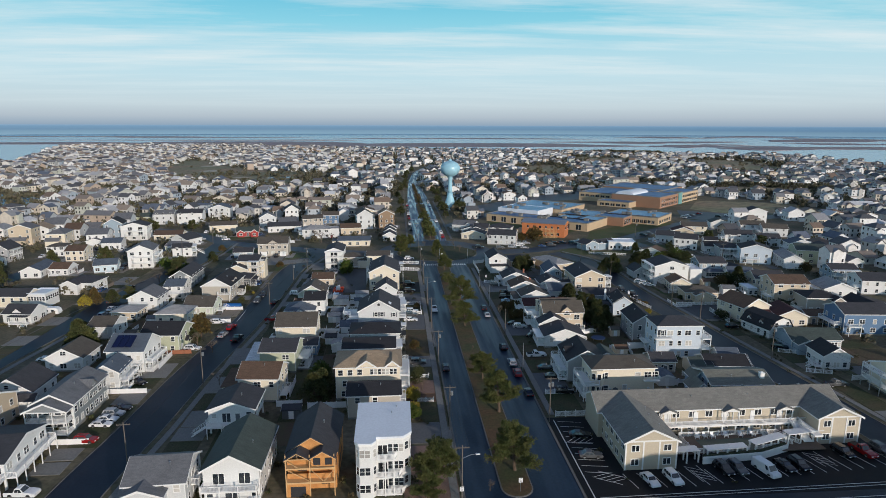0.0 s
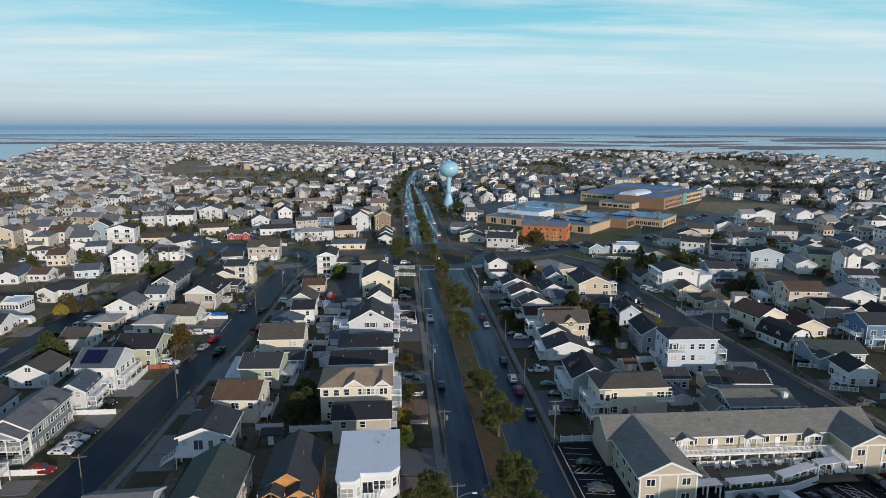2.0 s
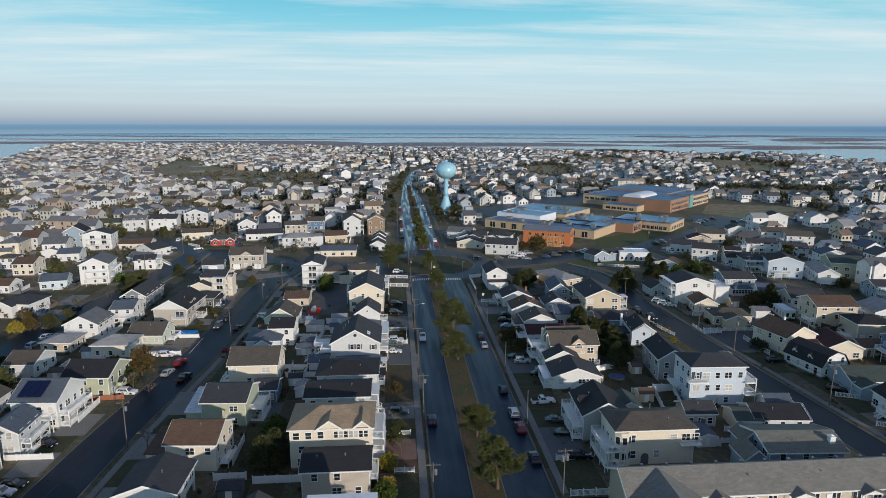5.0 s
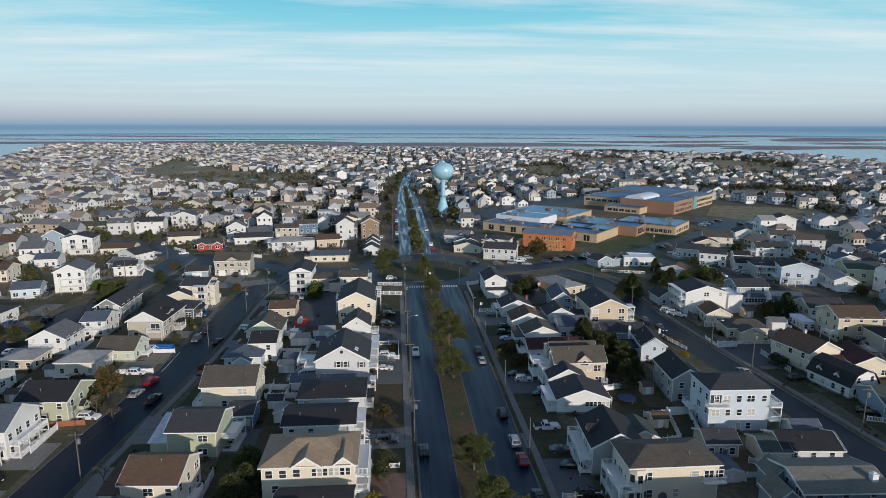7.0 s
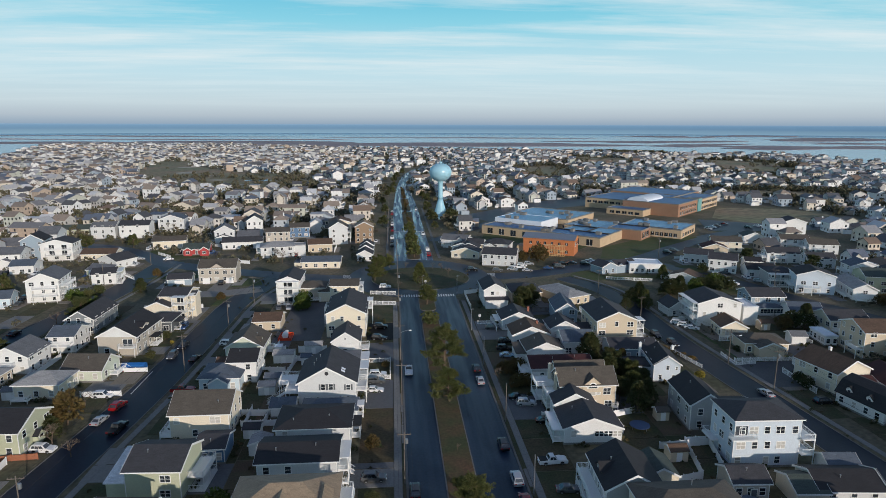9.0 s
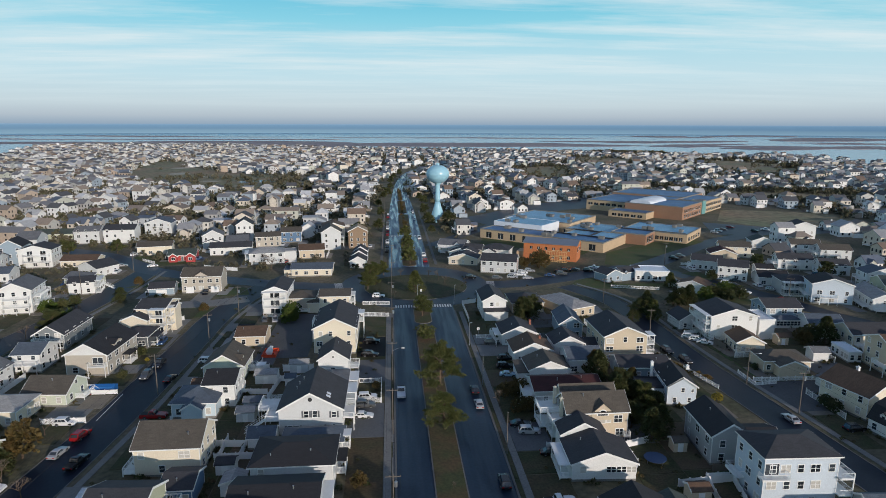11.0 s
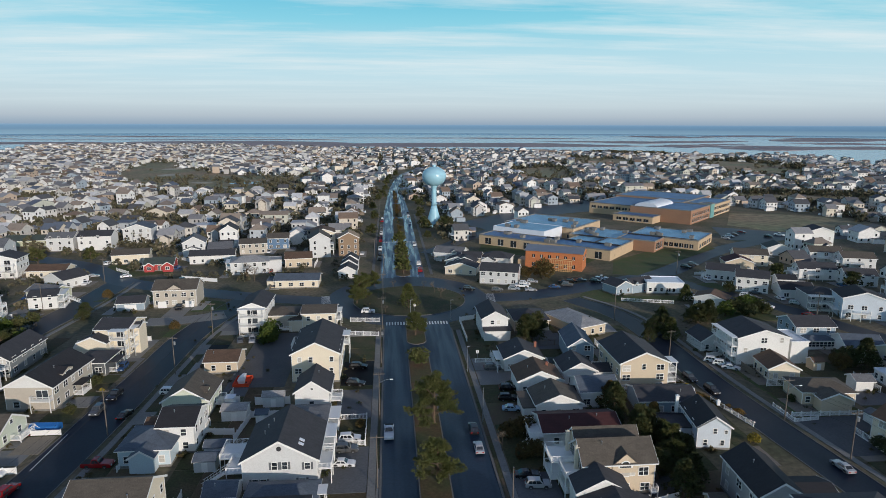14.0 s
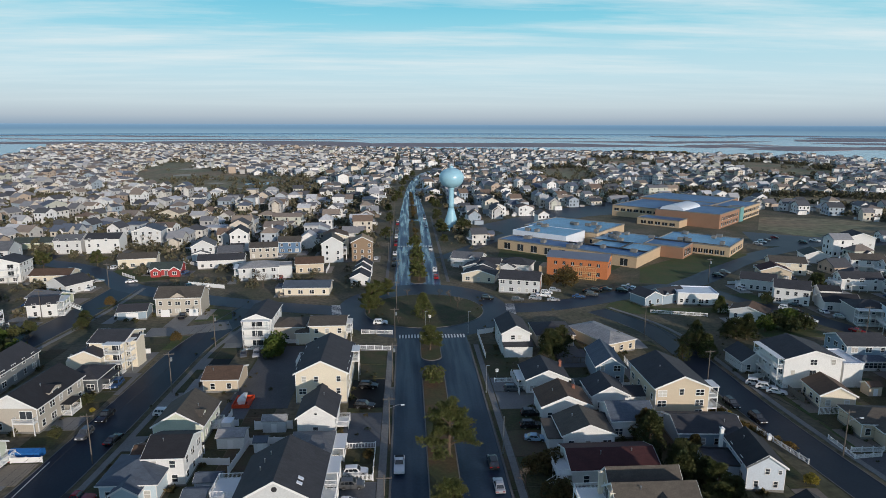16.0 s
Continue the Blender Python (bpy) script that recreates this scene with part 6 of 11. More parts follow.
h.deck("W", 0, 3.4, 11.0, 2.2).deck("W", 0, 0.8, 11.0, 2.2).windows("W", 2, 4).dormer("W", 0, 5.8, 2.6, 0.9, 4, 0.3, 1.1).window("S", 1.2, 6.6, 0.8, 0.8)
h.wing(4.6, 10.5, 2.0, 9.0, 3.6, "gy", 1.5, roof="green", wall="cream")
h = House(44.3, 56.3, 173.0, 182.0, "white", "dark", 3.6, "white house with a glazed porch and dark gable roof", turn=-3).body("gy", 2.2)
for i in range(6):
    h.window("S", 0.8 + i * 0.95, 2.4, 0.75, 1.1, False)
h.window("S", -4, 2.4).deck("W", 0, 0.6, 8, 2.2, roofed=True).wing(-6.0, 3.0, 5.0, 10.0, 4.4, "gy", 2.4)
h = House(47.2, 60.2, 188.0, 195.5, "tan", "taupe", 6.4, "tan house with a taupe roof, tall chimneys and white terraces").body("gx", 2.8)
h.dormer("S", 1.0, 5.4, 4.6, 0.9, 4.5, -0.15, 2.0).windows("S", 1, 4, z0=1.7).window("S", 4.4, 4.7, 1.7, 1.5).window("S", -3.6, 4.7, 1.0, 1.3).window("S", -0.4, 4.6, 0.8, 1.3).window("S", 1.0, 4.6, 1.4, 1.5, False).window("S", 2.4, 4.6, 0.8, 1.3)
part("arched_window", Shape().prism([(math.cos(math.pi * i / 10) * 0.95, math.sin(math.pi * i / 10) * 0.95) for i in range(11)], "y", -0.06, 0.0).prism([(math.cos(math.pi * i / 10) * 0.72, 0.1 + math.sin(math.pi * i / 10) * 0.66) for i in range(11)], "y", -0.075, -0.06, 1), [TRIM, GLASS], h.ob, "half-round gable window", at=pose(1.0, -3.92, 6.0))
h.wing(-5.6, 6.4, 3.6, 8.2, 6.2, "gx", 2.2)
h.deck("W", 1.6, 4.2, 4.4, 3.2).deck("W", 1.6, 1.2, 4.4, 3.2).deck("W", -3.4, 4.6, 5.4, 4.6).deck("W", -3.4, 1.2, 5.4, 4.6).slider("W", 1.6, 4.3).slider("W", -3.0, 4.7)
h.chimney(-7.0, 4.6, 0, 10.5, siding("cream")).chimney(-7.0, -1.0, 0, 10.0, siding("cream")).deck("S", 6.2, 1.2, 1.4, 1.2)
h = House(44.5, 60.5, 205.0, 214.0, "white", "maroon", 3.6, "low white house with a dark red roof").body("gx", 1.6)
h.windows("S", 1, 3).deck("W", 1.0, 2.6, 6.5, 2.8).stairs("W", 4.4, 2.6, out=1.0).vents([(-2, -1.5, 4.9), (4, -1.0, 5.0)])
h = House(46.0, 56.5, 217.5, 226.0, "white", "taupe", 3.6, "white bungalow with a taupe gable roof and carport").body("gy", 2.2)
h.windows("S", 1, 3).wing(-8.0, -5.4, -3.5, 3.5, 2.6, "shed", 0.6)
h = House(44.5, 55.5, 230.0, 239.0, "white", "brown", 3.8, "white cottage with a brown gable roof").body("gy", 2.4)
h.windows("S", 1, 3).chimney(3, 2, 3, 7)
h = House(43.8, 54.2, 244.4, 254.0, "white", "dark", 3.9, "white bungalow with a dark gable roof").body("gy", 2.3)
h.windows("S", 1, 3).deck("W", 0, 0.6, 6, 1.8, roofed=True).chimney(4.5, 2, 3, 7)
h = House(41.8, 49.8, 271.0, 284.5, "white", "dark", 6.4, "white two-storey corner house with a gable").body("gy", 2.2)
h.window("S", -0.9, 5.2, 1.1, 1.2).window("S", 1.0, 5.2, 1.1, 1.2).wing(-3.6, 4.4, -9.0, -5.5, 3.2, "shed", 0.8).windows("W", 2, 3)
h = House(53.0, 64.0, 276.0, 288.0, "tan", "dark", 3.8, "low tan house with a dark hipped roof").body("hip", 2.2)
h.windows("S", 1, 3)
h = House(68.0, 78.0, 270.0, 288.0, "tan", "light", 3.4, "low tan house with a long pale grey hipped roof", turn=24).body("hip", 1.9)
h.windows("S", 1, 3)
h = House(57.5, 66.5, 222.0, 231.0, "white", "slate", 4.2, "white cottage with a slate roof").body("gx", 2.0)
h.windows("S", 1, 3)
h = House(57.0, 65.5, 234.5, 243.0, "white", "dark", 4.0, "white cottage with a dark roof").body("gy", 2.2)
h.windows("S", 1, 2).wing(4.5, 9.0, -3.0, 3.0, 3.0, "gx", 1.2)
# the row on the eastern street
h = House(74.0, 87.0, 162.0, 171.0, "ice", "dark", 9.8, "pale blue-white three-storey house with corner balconies and dark hipped roof", turn=-2).body("hip", 1.9, 0.4)
h.windows("S", 3, 5, z0=1.6, step=3.1, skip=0.1).windows("W", 3, 3, step=3.1).deck("S", -5.2, 6.6, 4.8, 1.6, posts=False).slider("S", -5.2, 6.7, 2.4).deck("E", -3, 6.2, 5, 2.4).deck("E", -3, 3.1, 5, 2.4).deck("W", -3, 3.0, 4, 1.6, posts=False)
h = House(73.0, 80.5, 176.5, 189.0, "grey", "black", 6.2, "grey house with white corners and a black roof", turn=-4).body("gy", 2.4)
h.windows("S", 2, 2).windows("W", 2, 3).wing(5.0, 12.0, -3.5, 4.0, 3.2, "gx", 1.2)
h = House(68.6, 75.0, 152.0, 158.0, "taupe", "dark", 3.4, "grey garden bungalow with a dark roof", turn=-3).body("gx", 1.5)
h.windows("S", 1, 3).door("S", 0.5)
h = House(74.8, 89.0, 131.5, 141.5, "blue_grey", material("olive_shingle", (0.20, 0.20, 0.165), 0.85, vary=0.2, kind="shingles", scale=1.3), 5.6, "blue-grey house with a broad low grey roof and chimney", turn=-3).body("gx", 1.5, 0.6)
h.windows("S", 2, 3, skip=0.3).windows("W", 2, 3).chimney(5.6, -3.0, 4, 9.0, VINYL, 0.5).wing(-11.0, -6.6, -4.0, 1.5, 3.4, "gy", 1.9).wing(-9.0, -5.0, 1.5, 6.0, 4.2, "gy", 1.8)
h = House(83.0, 94.5, 149.0, 157.0, "pale_grey", "black", 2.9, "low house with blue-black roofs and a white curved gable", turn=-5).body("gx", 1.7)
h.windows("S", 1, 3).wing(-10.0, -4.5, -4.5, 2.5, 2.7, "gx", 1.4, wall="cream", roof="green").wing(0.5, 6.2, 4.0, 8.5, 3.0, "gx", 1.2, roof="slate")
part("gable_panel", Shape().prism([(-4.3, 2.6), (-4.3, 3.2), (0, 4.95), (4.3, 3.2), (4.3, 2.6)][::-1], "x", 5.78, 5.86), TRIM, h.ob, "white gable end")
h = House(76.2, 82.8, 202.0, 212.0, "ice", "black", 5.0, "pale blue-white two-storey house with a black roof and lean-to", turn=-8).body("gy", 2.2)
h.window("S", -1.6, 1.5, 0.7, 1.1).window("S", 1.8, 1.5, 0.7, 1.1).window("S", 0.2, 4.0, 0.7, 1.0).window("S", 2.4, 3.9, 0.5, 0.7)
part("dark_rake", Shape().prism([(-3.75, 4.62), (-3.75, 4.95), (0.0, 7.35), (0.0, 7.0)][::-1], "y", -5.52, -5.44), siding("charcoal"), h.ob, "dark painted rake board")
h.wing(-9.0, -3.3, -2.0, 4.0, 3.0, "flat", 0, roof="dark").windows("W", 2, 2).chimney(-4.4, 5, 3, 9.0, VINYL).chimney(3.6, 3, 6, 9.0, VINYL, 0.3)
h = House(70.0, 83.0, 217.0, 226.0, "blue_grey", "dark", 3.6, "low blue-grey house with dark roofs", turn=-4).body("gx", 1.6)
h.windows("S", 1, 4).wing(2.0, 9.0, -8.0, -4.0, 3.2, "gy", 1.2)
h = House(70.0, 82.2, 230.5, 246.0, "tan", "dark", 7.4, "tan two-storey house with a white gable and corner balconies", turn=0).body("gy", 2.6, 0.5)
for u, z, ww in ((-4.6, 6.0, 1.9), (-0.2, 6.3, 0.9), (4.0, 6.1, 1.8), (-4.6, 3.6, 1.9), (4.0, 3.6, 1.8), (-5.2, 1.0, 1.0), (4.0, 1.2, 1.6)):
    h.window("S", u, z, ww, 1.35)
h.deck("E", -5.5, 4.6, 3.6, 2.4, roofed=True).deck("E", -5.5, 2.0, 3.6, 2.4).windows("W", 2, 4)
h = House(63.0, 70.0, 249.0, 262.0, "blue_grey", "slate", 5.0, "slate-blue gabled house with white trim", turn=-5).body("gy", 2.4)
h.windows("S", 2, 2)

# ---- east side of the eastern street ----
h = House(108.2, 122.5, 243.5, 256.0, "white", "dark", 8.0, "large white three-storey house with a roof terrace", turn=-3).body("gy", 2.2)
h.windows("W", 3, 5).windows("S", 3, 3, skip=0.4).deck("W", 0, 5.6, 12, 1.5, roofed=True).deck("W", 0, 2.8, 12, 1.5).wing(8.6, 13.5, -5.0, 5.0, 6.2, "flat", 0, roof="white").deck("E", 0, 6.3, 9, 0.3)
h = House(103.3, 110.0, 254.5, 263.0, "pale_grey", "dark", 3.4, "small pale house with dark gable roof").body("gy", 2.2)
h.windows("S", 1, 2)
h = House(110.8, 118.6, 232.5, 241.0, "cream", "brown", 3.6, "cream bungalow with a brown roof", turn=-8).body("gy", 2.0)
h.windows("S", 1, 2).windows("W", 1, 3)
h = House(110.3, 122.5, 218.5, 227.0, "tan", "taupe", 3.4, "low tan house with dark shutters", turn=-7).body("hip", 1.9)
h.windows("S", 1, 5).wing(-3.5, 3.5, -7.5, -4.4, 3.2, "gy", 1.5)
h = House(128.3, 132.5, 225.0, 229.0, "white", "grey", 3.0, "small white garden shed", turn=-7).body("gx", 1.0)
h = House(115.0, 126.0, 192.5, 204.5, "cream", "brown", 5.6, "cream house with a dark brown roof and chimney", turn=14).body("gy", 2.7)
h.windows("S", 1, 2, z0=3.6).windows("W", 2, 3).chimney(4.5, 4.5, 3, 9.5, VINYL).door("S", 1.0)
h = House(113.4, 125.4, 178.0, 187.0, "white", "black", 3.2, "white gambrel house with a black roof and dormers", turn=-78).body("barn", 3.6)
h.windows("W", 2, 2).dormer("S", -3.2, 3.6, 1.6, 1.1, 2.4, 0.4).dormer("S", 1.8, 3.6, 1.6, 1.1, 2.4, 0.4).windows("S", 1, 4).windows("E", 2, 2)
h = House(127.5, 137.0, 187.0, 198.0, "cream", "maroon", 3.8, "cream bungalow with a dark maroon roof", turn=-8).body("gy", 2.2)
h.windows("S", 1, 3).wing(-10, -6, -5, 3, 3.2, "gx", 1.2)
h = House(117.5, 132.0, 165.0, 175.0, "blue_grey", "green", 3.6, "low house with a dark green roof and white sunroom", turn=-6).body("gx", 2.0)
for i in range(7):
    h.window("S", 1.0 + i * 0.95, 2.2, 0.75, 1.2, False)
h.wing(-7.0, -1.5, -8.4, -5.0, 3.2, "gy", 1.2)
h = House(116.8, 124.0, 150.5, 159.0, "white", "black", 4.2, "white house with a black roof and front steps", turn=-6).body("gy", 2.2)
h.windows("S", 1, 3).windows("W", 1, 3).deck("W", 2, 1.0, 4, 1.8).stairs("W", 2, 1.0, out=1.8)
h = House(121.5, 136.0, 129.0, 141.0, "cream", "brown", 6.2, "cream house with a brown roof and stacked white balconies", turn=-6).body("gx", 2.2)
h.deck("W", 0, 5.4, 11, 2.4).deck("W", 0, 2.7, 11, 2.4).windows("W", 2, 4).windows("S", 2, 3)
h = House(143.0, 158.5, 177.5, 188.5, "blue", "dark", 7.0, "dark blue two-storey house with white trim", turn=-5).body("gx", 2.2)
h.windows("S", 2, 4).windows("W", 2, 3).deck("W", 0, 3.2, 9, 2.4).deck("S", -5, 3.2, 4, 1.8)
h = House(141.6, 154.5, 212.5, 224.0, "tan", "brown", 7.9, "tan three-storey house with a brown roof and white gables", turn=-6).body("gx", 2.2, 0.5)
h.windows("S", 3, 3).windows("W", 3, 3).deck("W", 3, 2.8, 5, 2)
h = House(146.2, 157.5, 200.0, 209.5, "taupe", "black", 5.8, "taupe two-storey house with a black hipped roof and gabled bays", turn=-8).body("hip", 2.0, 0.5).wing(2.4, 6.2, -7.0, -4.0, 5.4, "gy", 1.4)
h.windows("S", 1, 4).deck("W", 0, 1.2, 6, 2)

# ---- round the circus and beyond it ----
h = House(-32.0, -15.0, 335.5, 346.0, "cream", "slate", 3.4, "low cream house with a broad grey-blue roof").body("gx", 1.5, 0.6)
h.windows("S", 1, 4).wing(-12.0, -8.0, -4.0, 3.0, 2.8, "flat", 0)
h = House(-8.0, -0.5, 349.0, 358.0, "white", "dark", 3.6, "white bungalow with a dark gabled porch").body("gy", 2.0)
h.windows("S", 1, 3).wing(-3.4, 3.6, 5.0, 12.0, 4.2, "gy", 2.2).wing(-3.0, 3.8, 13.0, 20.0, 4.6, "gy", 2.2)
h = House(-96.0, -83.5, 370.0, 379.5, "red", "green", 3.2, "red cottage with white trim and a dark green roof", turn=8).body("gx", 2.0)
h.wing(2.0, 6.2, -7.0, -4.5, 3.0, "gy", 1.5).wing(-5.6, -1.8, -6.2, -4.5, 2.9, "gy", 1.3).door("S", 0.2, 0.3)
for x, y in ((4.1, -7.0), (-3.7, -6.2)):
    part("window", Shape().box(-0.9, 0.9, -0.06, 0.02, -0.75, 0.75).box(-0.75, -0.06, -0.075, -0.06, -0.6, 0.6, 1).box(0.06, 0.75, -0.075, -0.06, -0.6, 0.6, 1), [TRIM, GLASS], h.ob, at=pose(x, y, 1.7))
h = House(-116.0, -100.0, 385.0, 394.0, "cream", "taupe", 4.6, "long cream house with a taupe roof", turn=12).body("gx", 1.8)
h.windows("S", 1, 4)
h = House(-62.0, -49.0, 403.0, 413.0, "taupe", "taupe", 5.6, "taupe two-storey house with shutters", turn=10).body("gx", 1.8)
h.windows("S", 2, 4)
h = House(-50.5, -39.5, 415.5, 425.0, "blue", "taupe", 6.0, "blue two-storey house with white corners", turn=6).body("gx", 2.0)
h.windows("S", 2, 3).windows("E", 2, 2)
h = House(-56.0, -40.0, 360.0, 371.0, "pale_grey", "light", 5.4, "pale two-storey house with porches", turn=10).body("hip", 2.2)
h.windows("S", 2, 4).deck("W", 0, 2.9, 8, 2, roofed=True).wing(6.5, 13.5, -3, 4, 5.4, "flat", 0)
h = House(-34.5, -22.5, 372.0, 382.0, "tan", "brown", 4.4, "tan house with a brown roof", turn=8).body("gx", 2.0)
h.windows("S", 1, 3)
h = House(-146.5, -130.5, 418.5, 430.0, "white", "dark", 7.6, "white three-storey house with outside stairs", turn=6).body("gx", 2.2)
h.windows("S", 3, 4, skip=0.4).deck("W", -2, 5.4, 6, 2).deck("W", -2, 2.7, 6, 2)
h = House(-161.5, -149.0, 418.0, 429.0, "pale_grey", "grey", 7.0, "pale grey-green three-storey house with a grey roof", turn=6).body("gx", 2.2)
h.windows("S", 3, 3).deck("W", -2, 5.0, 6, 2).deck("W", -2, 2.5, 6, 2)
h = House(-131.5, -117.0, 437.0, 449.0, "pale_grey", "slate", 8.2, "pale grey three-storey house with centre balconies", turn=5).body("gy", 2.6)
h.windows("S", 3, 4).deck("S", 0, 5.6, 4, 1.6).deck("S", 0, 2.8, 4, 1.6)
h = House(-139.5, -124.0, 359.5, 369.0, "cream", "brown", 3.4, "low cream house with a brown roof", turn=3).body("gx", 1.8)
h.windows("S", 1, 4)
h = House(-123.0, -111.5, 342.0, 353.0, "white", "dark", 3.8, "white gabled bungalow with a dark roof", turn=-28).body("gy", 2.4)
h.windows("S", 1, 2).windows("E", 1, 3)
h = House(-120.0, -108.5, 324.0, 333.0, "sage", "grey", 3.4, "grey-green cottage with a porch", turn=-18).body("gx", 1.8)
h.windows("S", 1, 3).deck("S", 0, 0.6, 6, 1.8, roofed=True)
h = House(-80.0, -60.0, 383.0, 392.0, "white", "dark", 4.0, "white low house with a dark roof and long fence", turn=8).body("gx", 2.0)
h.windows("S", 1, 5)
h = House(99.0, 107.0, 316.0, 324.0, "blue_grey", "dark", 3.6, "blue-grey cottage with white corner boards", turn=20).body("gy", 1.8)
h.windows("S", 1, 2).wing(4.0, 15.0, -4.0, 3.0, 3.6, "gx", 1.6).dormer("S", 6.0, 3.0, 3.0, 0.5, 3.0, -0.1, 1.2)
h = House(114.5, 128.5, 316.0, 326.0, "white", WHITEROOF, 4.4, "low white building with a flat pale roof", turn=-10).body("flat", 0)
h.windows("S", 1, 6)
h = House(125.5, 136.5, 296.0, 304.0, "white", "brown", 3.4, "low white gabled house with a wide front", turn=-38).body("gy", 1.8)
h.windows("S", 1, 3)
h = House(151.5, 163.0, 314.0, 323.5, "white", "dark", 6.2, "white two-storey house with a dark roof", turn=-28).body("gx", 2.2)
h.windows("S", 2, 4).windows("E", 2, 2)
h = House(149.5, 162.0, 333.0, 342.5, "pale_grey", "dark", 4.6, "pale house with a dark roof and glazed porch", turn=-30).body("gx", 2.0)
h.windows("S", 1, 5).deck("W", 0, 1, 6, 2)
h = House(176.5, 191.0, 359.5, 369.5, "cream", "taupe", 5.4, "cream two-storey house with a taupe roof", turn=-20).body("gx", 2.0)
h.windows("S", 2, 3)
h = House(162.5, 174.0, 304.5, 313.0, "white", "black", 3.8, "white house with stepped dark roofs", turn=-14).body("gx", 2.0)
h.windows("S", 1, 3).wing(-4.0, 3.0, 5.0, 11.0, 5.4, "gx", 1.4)
h = House(163.2, 174.5, 291.0, 300.5, "grey", "dark", 5.6, "grey house with white two-tier porches", turn=-12).body("hip", 2.0)
h.deck("S", 0, 2.9, 11, 2.2, roofed=True).deck("S", 0, 0.4, 11, 2.2).windows("S", 2, 3)
h = House(135.2, 147.0, 258.0, 268.0, "blue_grey", "dark", 5.6, "blue-grey two-storey house with a dark roof and white sunroom", turn=-4).body("gx", 2.0)
h.windows("S", 2, 3).windows("W", 2, 3).wing(-4.5, 3.6, -9.0, -5.0, 2.6, "hip", 1.2, roof="slate", wall="white")
for i in range(7):
    part("window", shared("plain_window", plain_window), None, h.ob, at=pose(-3.9 + i * 1.15, -9.0, 1.6))
h = House(143.0, 153.0, 245.5, 255.0, "white", "slate", 3.8, "white bungalow with a blue-black roof and cross gable", turn=-14).body("gx", 2.0)
h.wing(-4.6, -0.5, -8.0, -4.5, 3.6, "gy", 1.5).windows("S", 1, 3).windows("W", 1, 2)
h = House(147.0, 159.0, 233.5, 243.0, "cream", "dark", 4.6, "cream house with a dark roof, bay windows and outside steps", turn=-6).body("gx", 2.2)
h.wing(2.0, 6.2, -7.2, -4.7, 4.4, "gy", 1.6).windows("S", 1, 4, z0=3.0).windows("W", 1, 3, z0=3.0).deck("S", -3, 1.6, 5, 2.0).stairs("S", -4, 1.6, out=2.0)
h = House(138.0, 141.6, 223.8, 232.0, "white", WHITEROOF, 3.0, "small white sunroom building with a flat pale roof", turn=-6).body("flat", 0)
h.windows("S", 1, 2).windows("W", 1, 4)
h = House(138.6, 145.6, 189.0, 196.5, "tan", "brown", 2.9, "small tan garage cottage with a brown roof", turn=-5).body("gx", 1.3)
h.window("S", 2, 1.6, 1.0).door("S", -1.5)
h = House(184.0, 192.2, 267.5, 286.0, "white", "light", 4.6, "long low white house with a pale grey roof", turn=-18).body("gy", 2.0)
h.windows("W", 1, 6, z0=2.6).window("S", 0, 3.6, 1.4, 1.0).deck("W", 2, 1.0, 9, 2.0).deck("S", 0, 0.8, 7, 2.0)
h = House(195.0, 208.0, 276.0, 289.0, "sage", "green", 7.0, "olive green house with a dark green roof", turn=-18).body("gx", 2.2)
h.windows("S", 2, 3).windows("W", 2, 3)
h = House(185.5, 196.5, 222.5, 234.0, "white", "dark", 5.7, "white two-storey house with a dark roof and side deck", turn=-12).body("gx", 2.2)
h.windows("S", 2, 3).windows("W", 2, 3).deck("W", 2, 2.8, 6, 2.0)
h = House(187.5, 198.5, 243.5, 253.5, "blue_grey", "dark", 5.0, "blue-grey house with stacked white decks", turn=-8).body("gx", 2.0)
h.deck("S", 0, 2.8, 10.5, 2.2, roofed=True).deck("S", 0, 0.4, 10.5, 2.2).windows("S", 2, 4).windows("W", 2, 3)
h = House(207.0, 217.0, 279.5, 291.5, "white", "dark", 7.0, "white three-tier beach house with stacked decks", turn=-16).body("gy", 1.8)
for k in range(3):
    h.deck("S", 0, 0.4 + 2.4 * k, 9.5, 1.8)
h.windows("W", 3, 3).windows("S", 3, 3, step=2.4)
h = House(212.5, 219.5, 267.0, 275.5, "white", "grey", 3.3, "small white gabled cottage", turn=-8).body("gy", 1.9)
h.windows("S", 1, 2).windows("W", 1, 2)
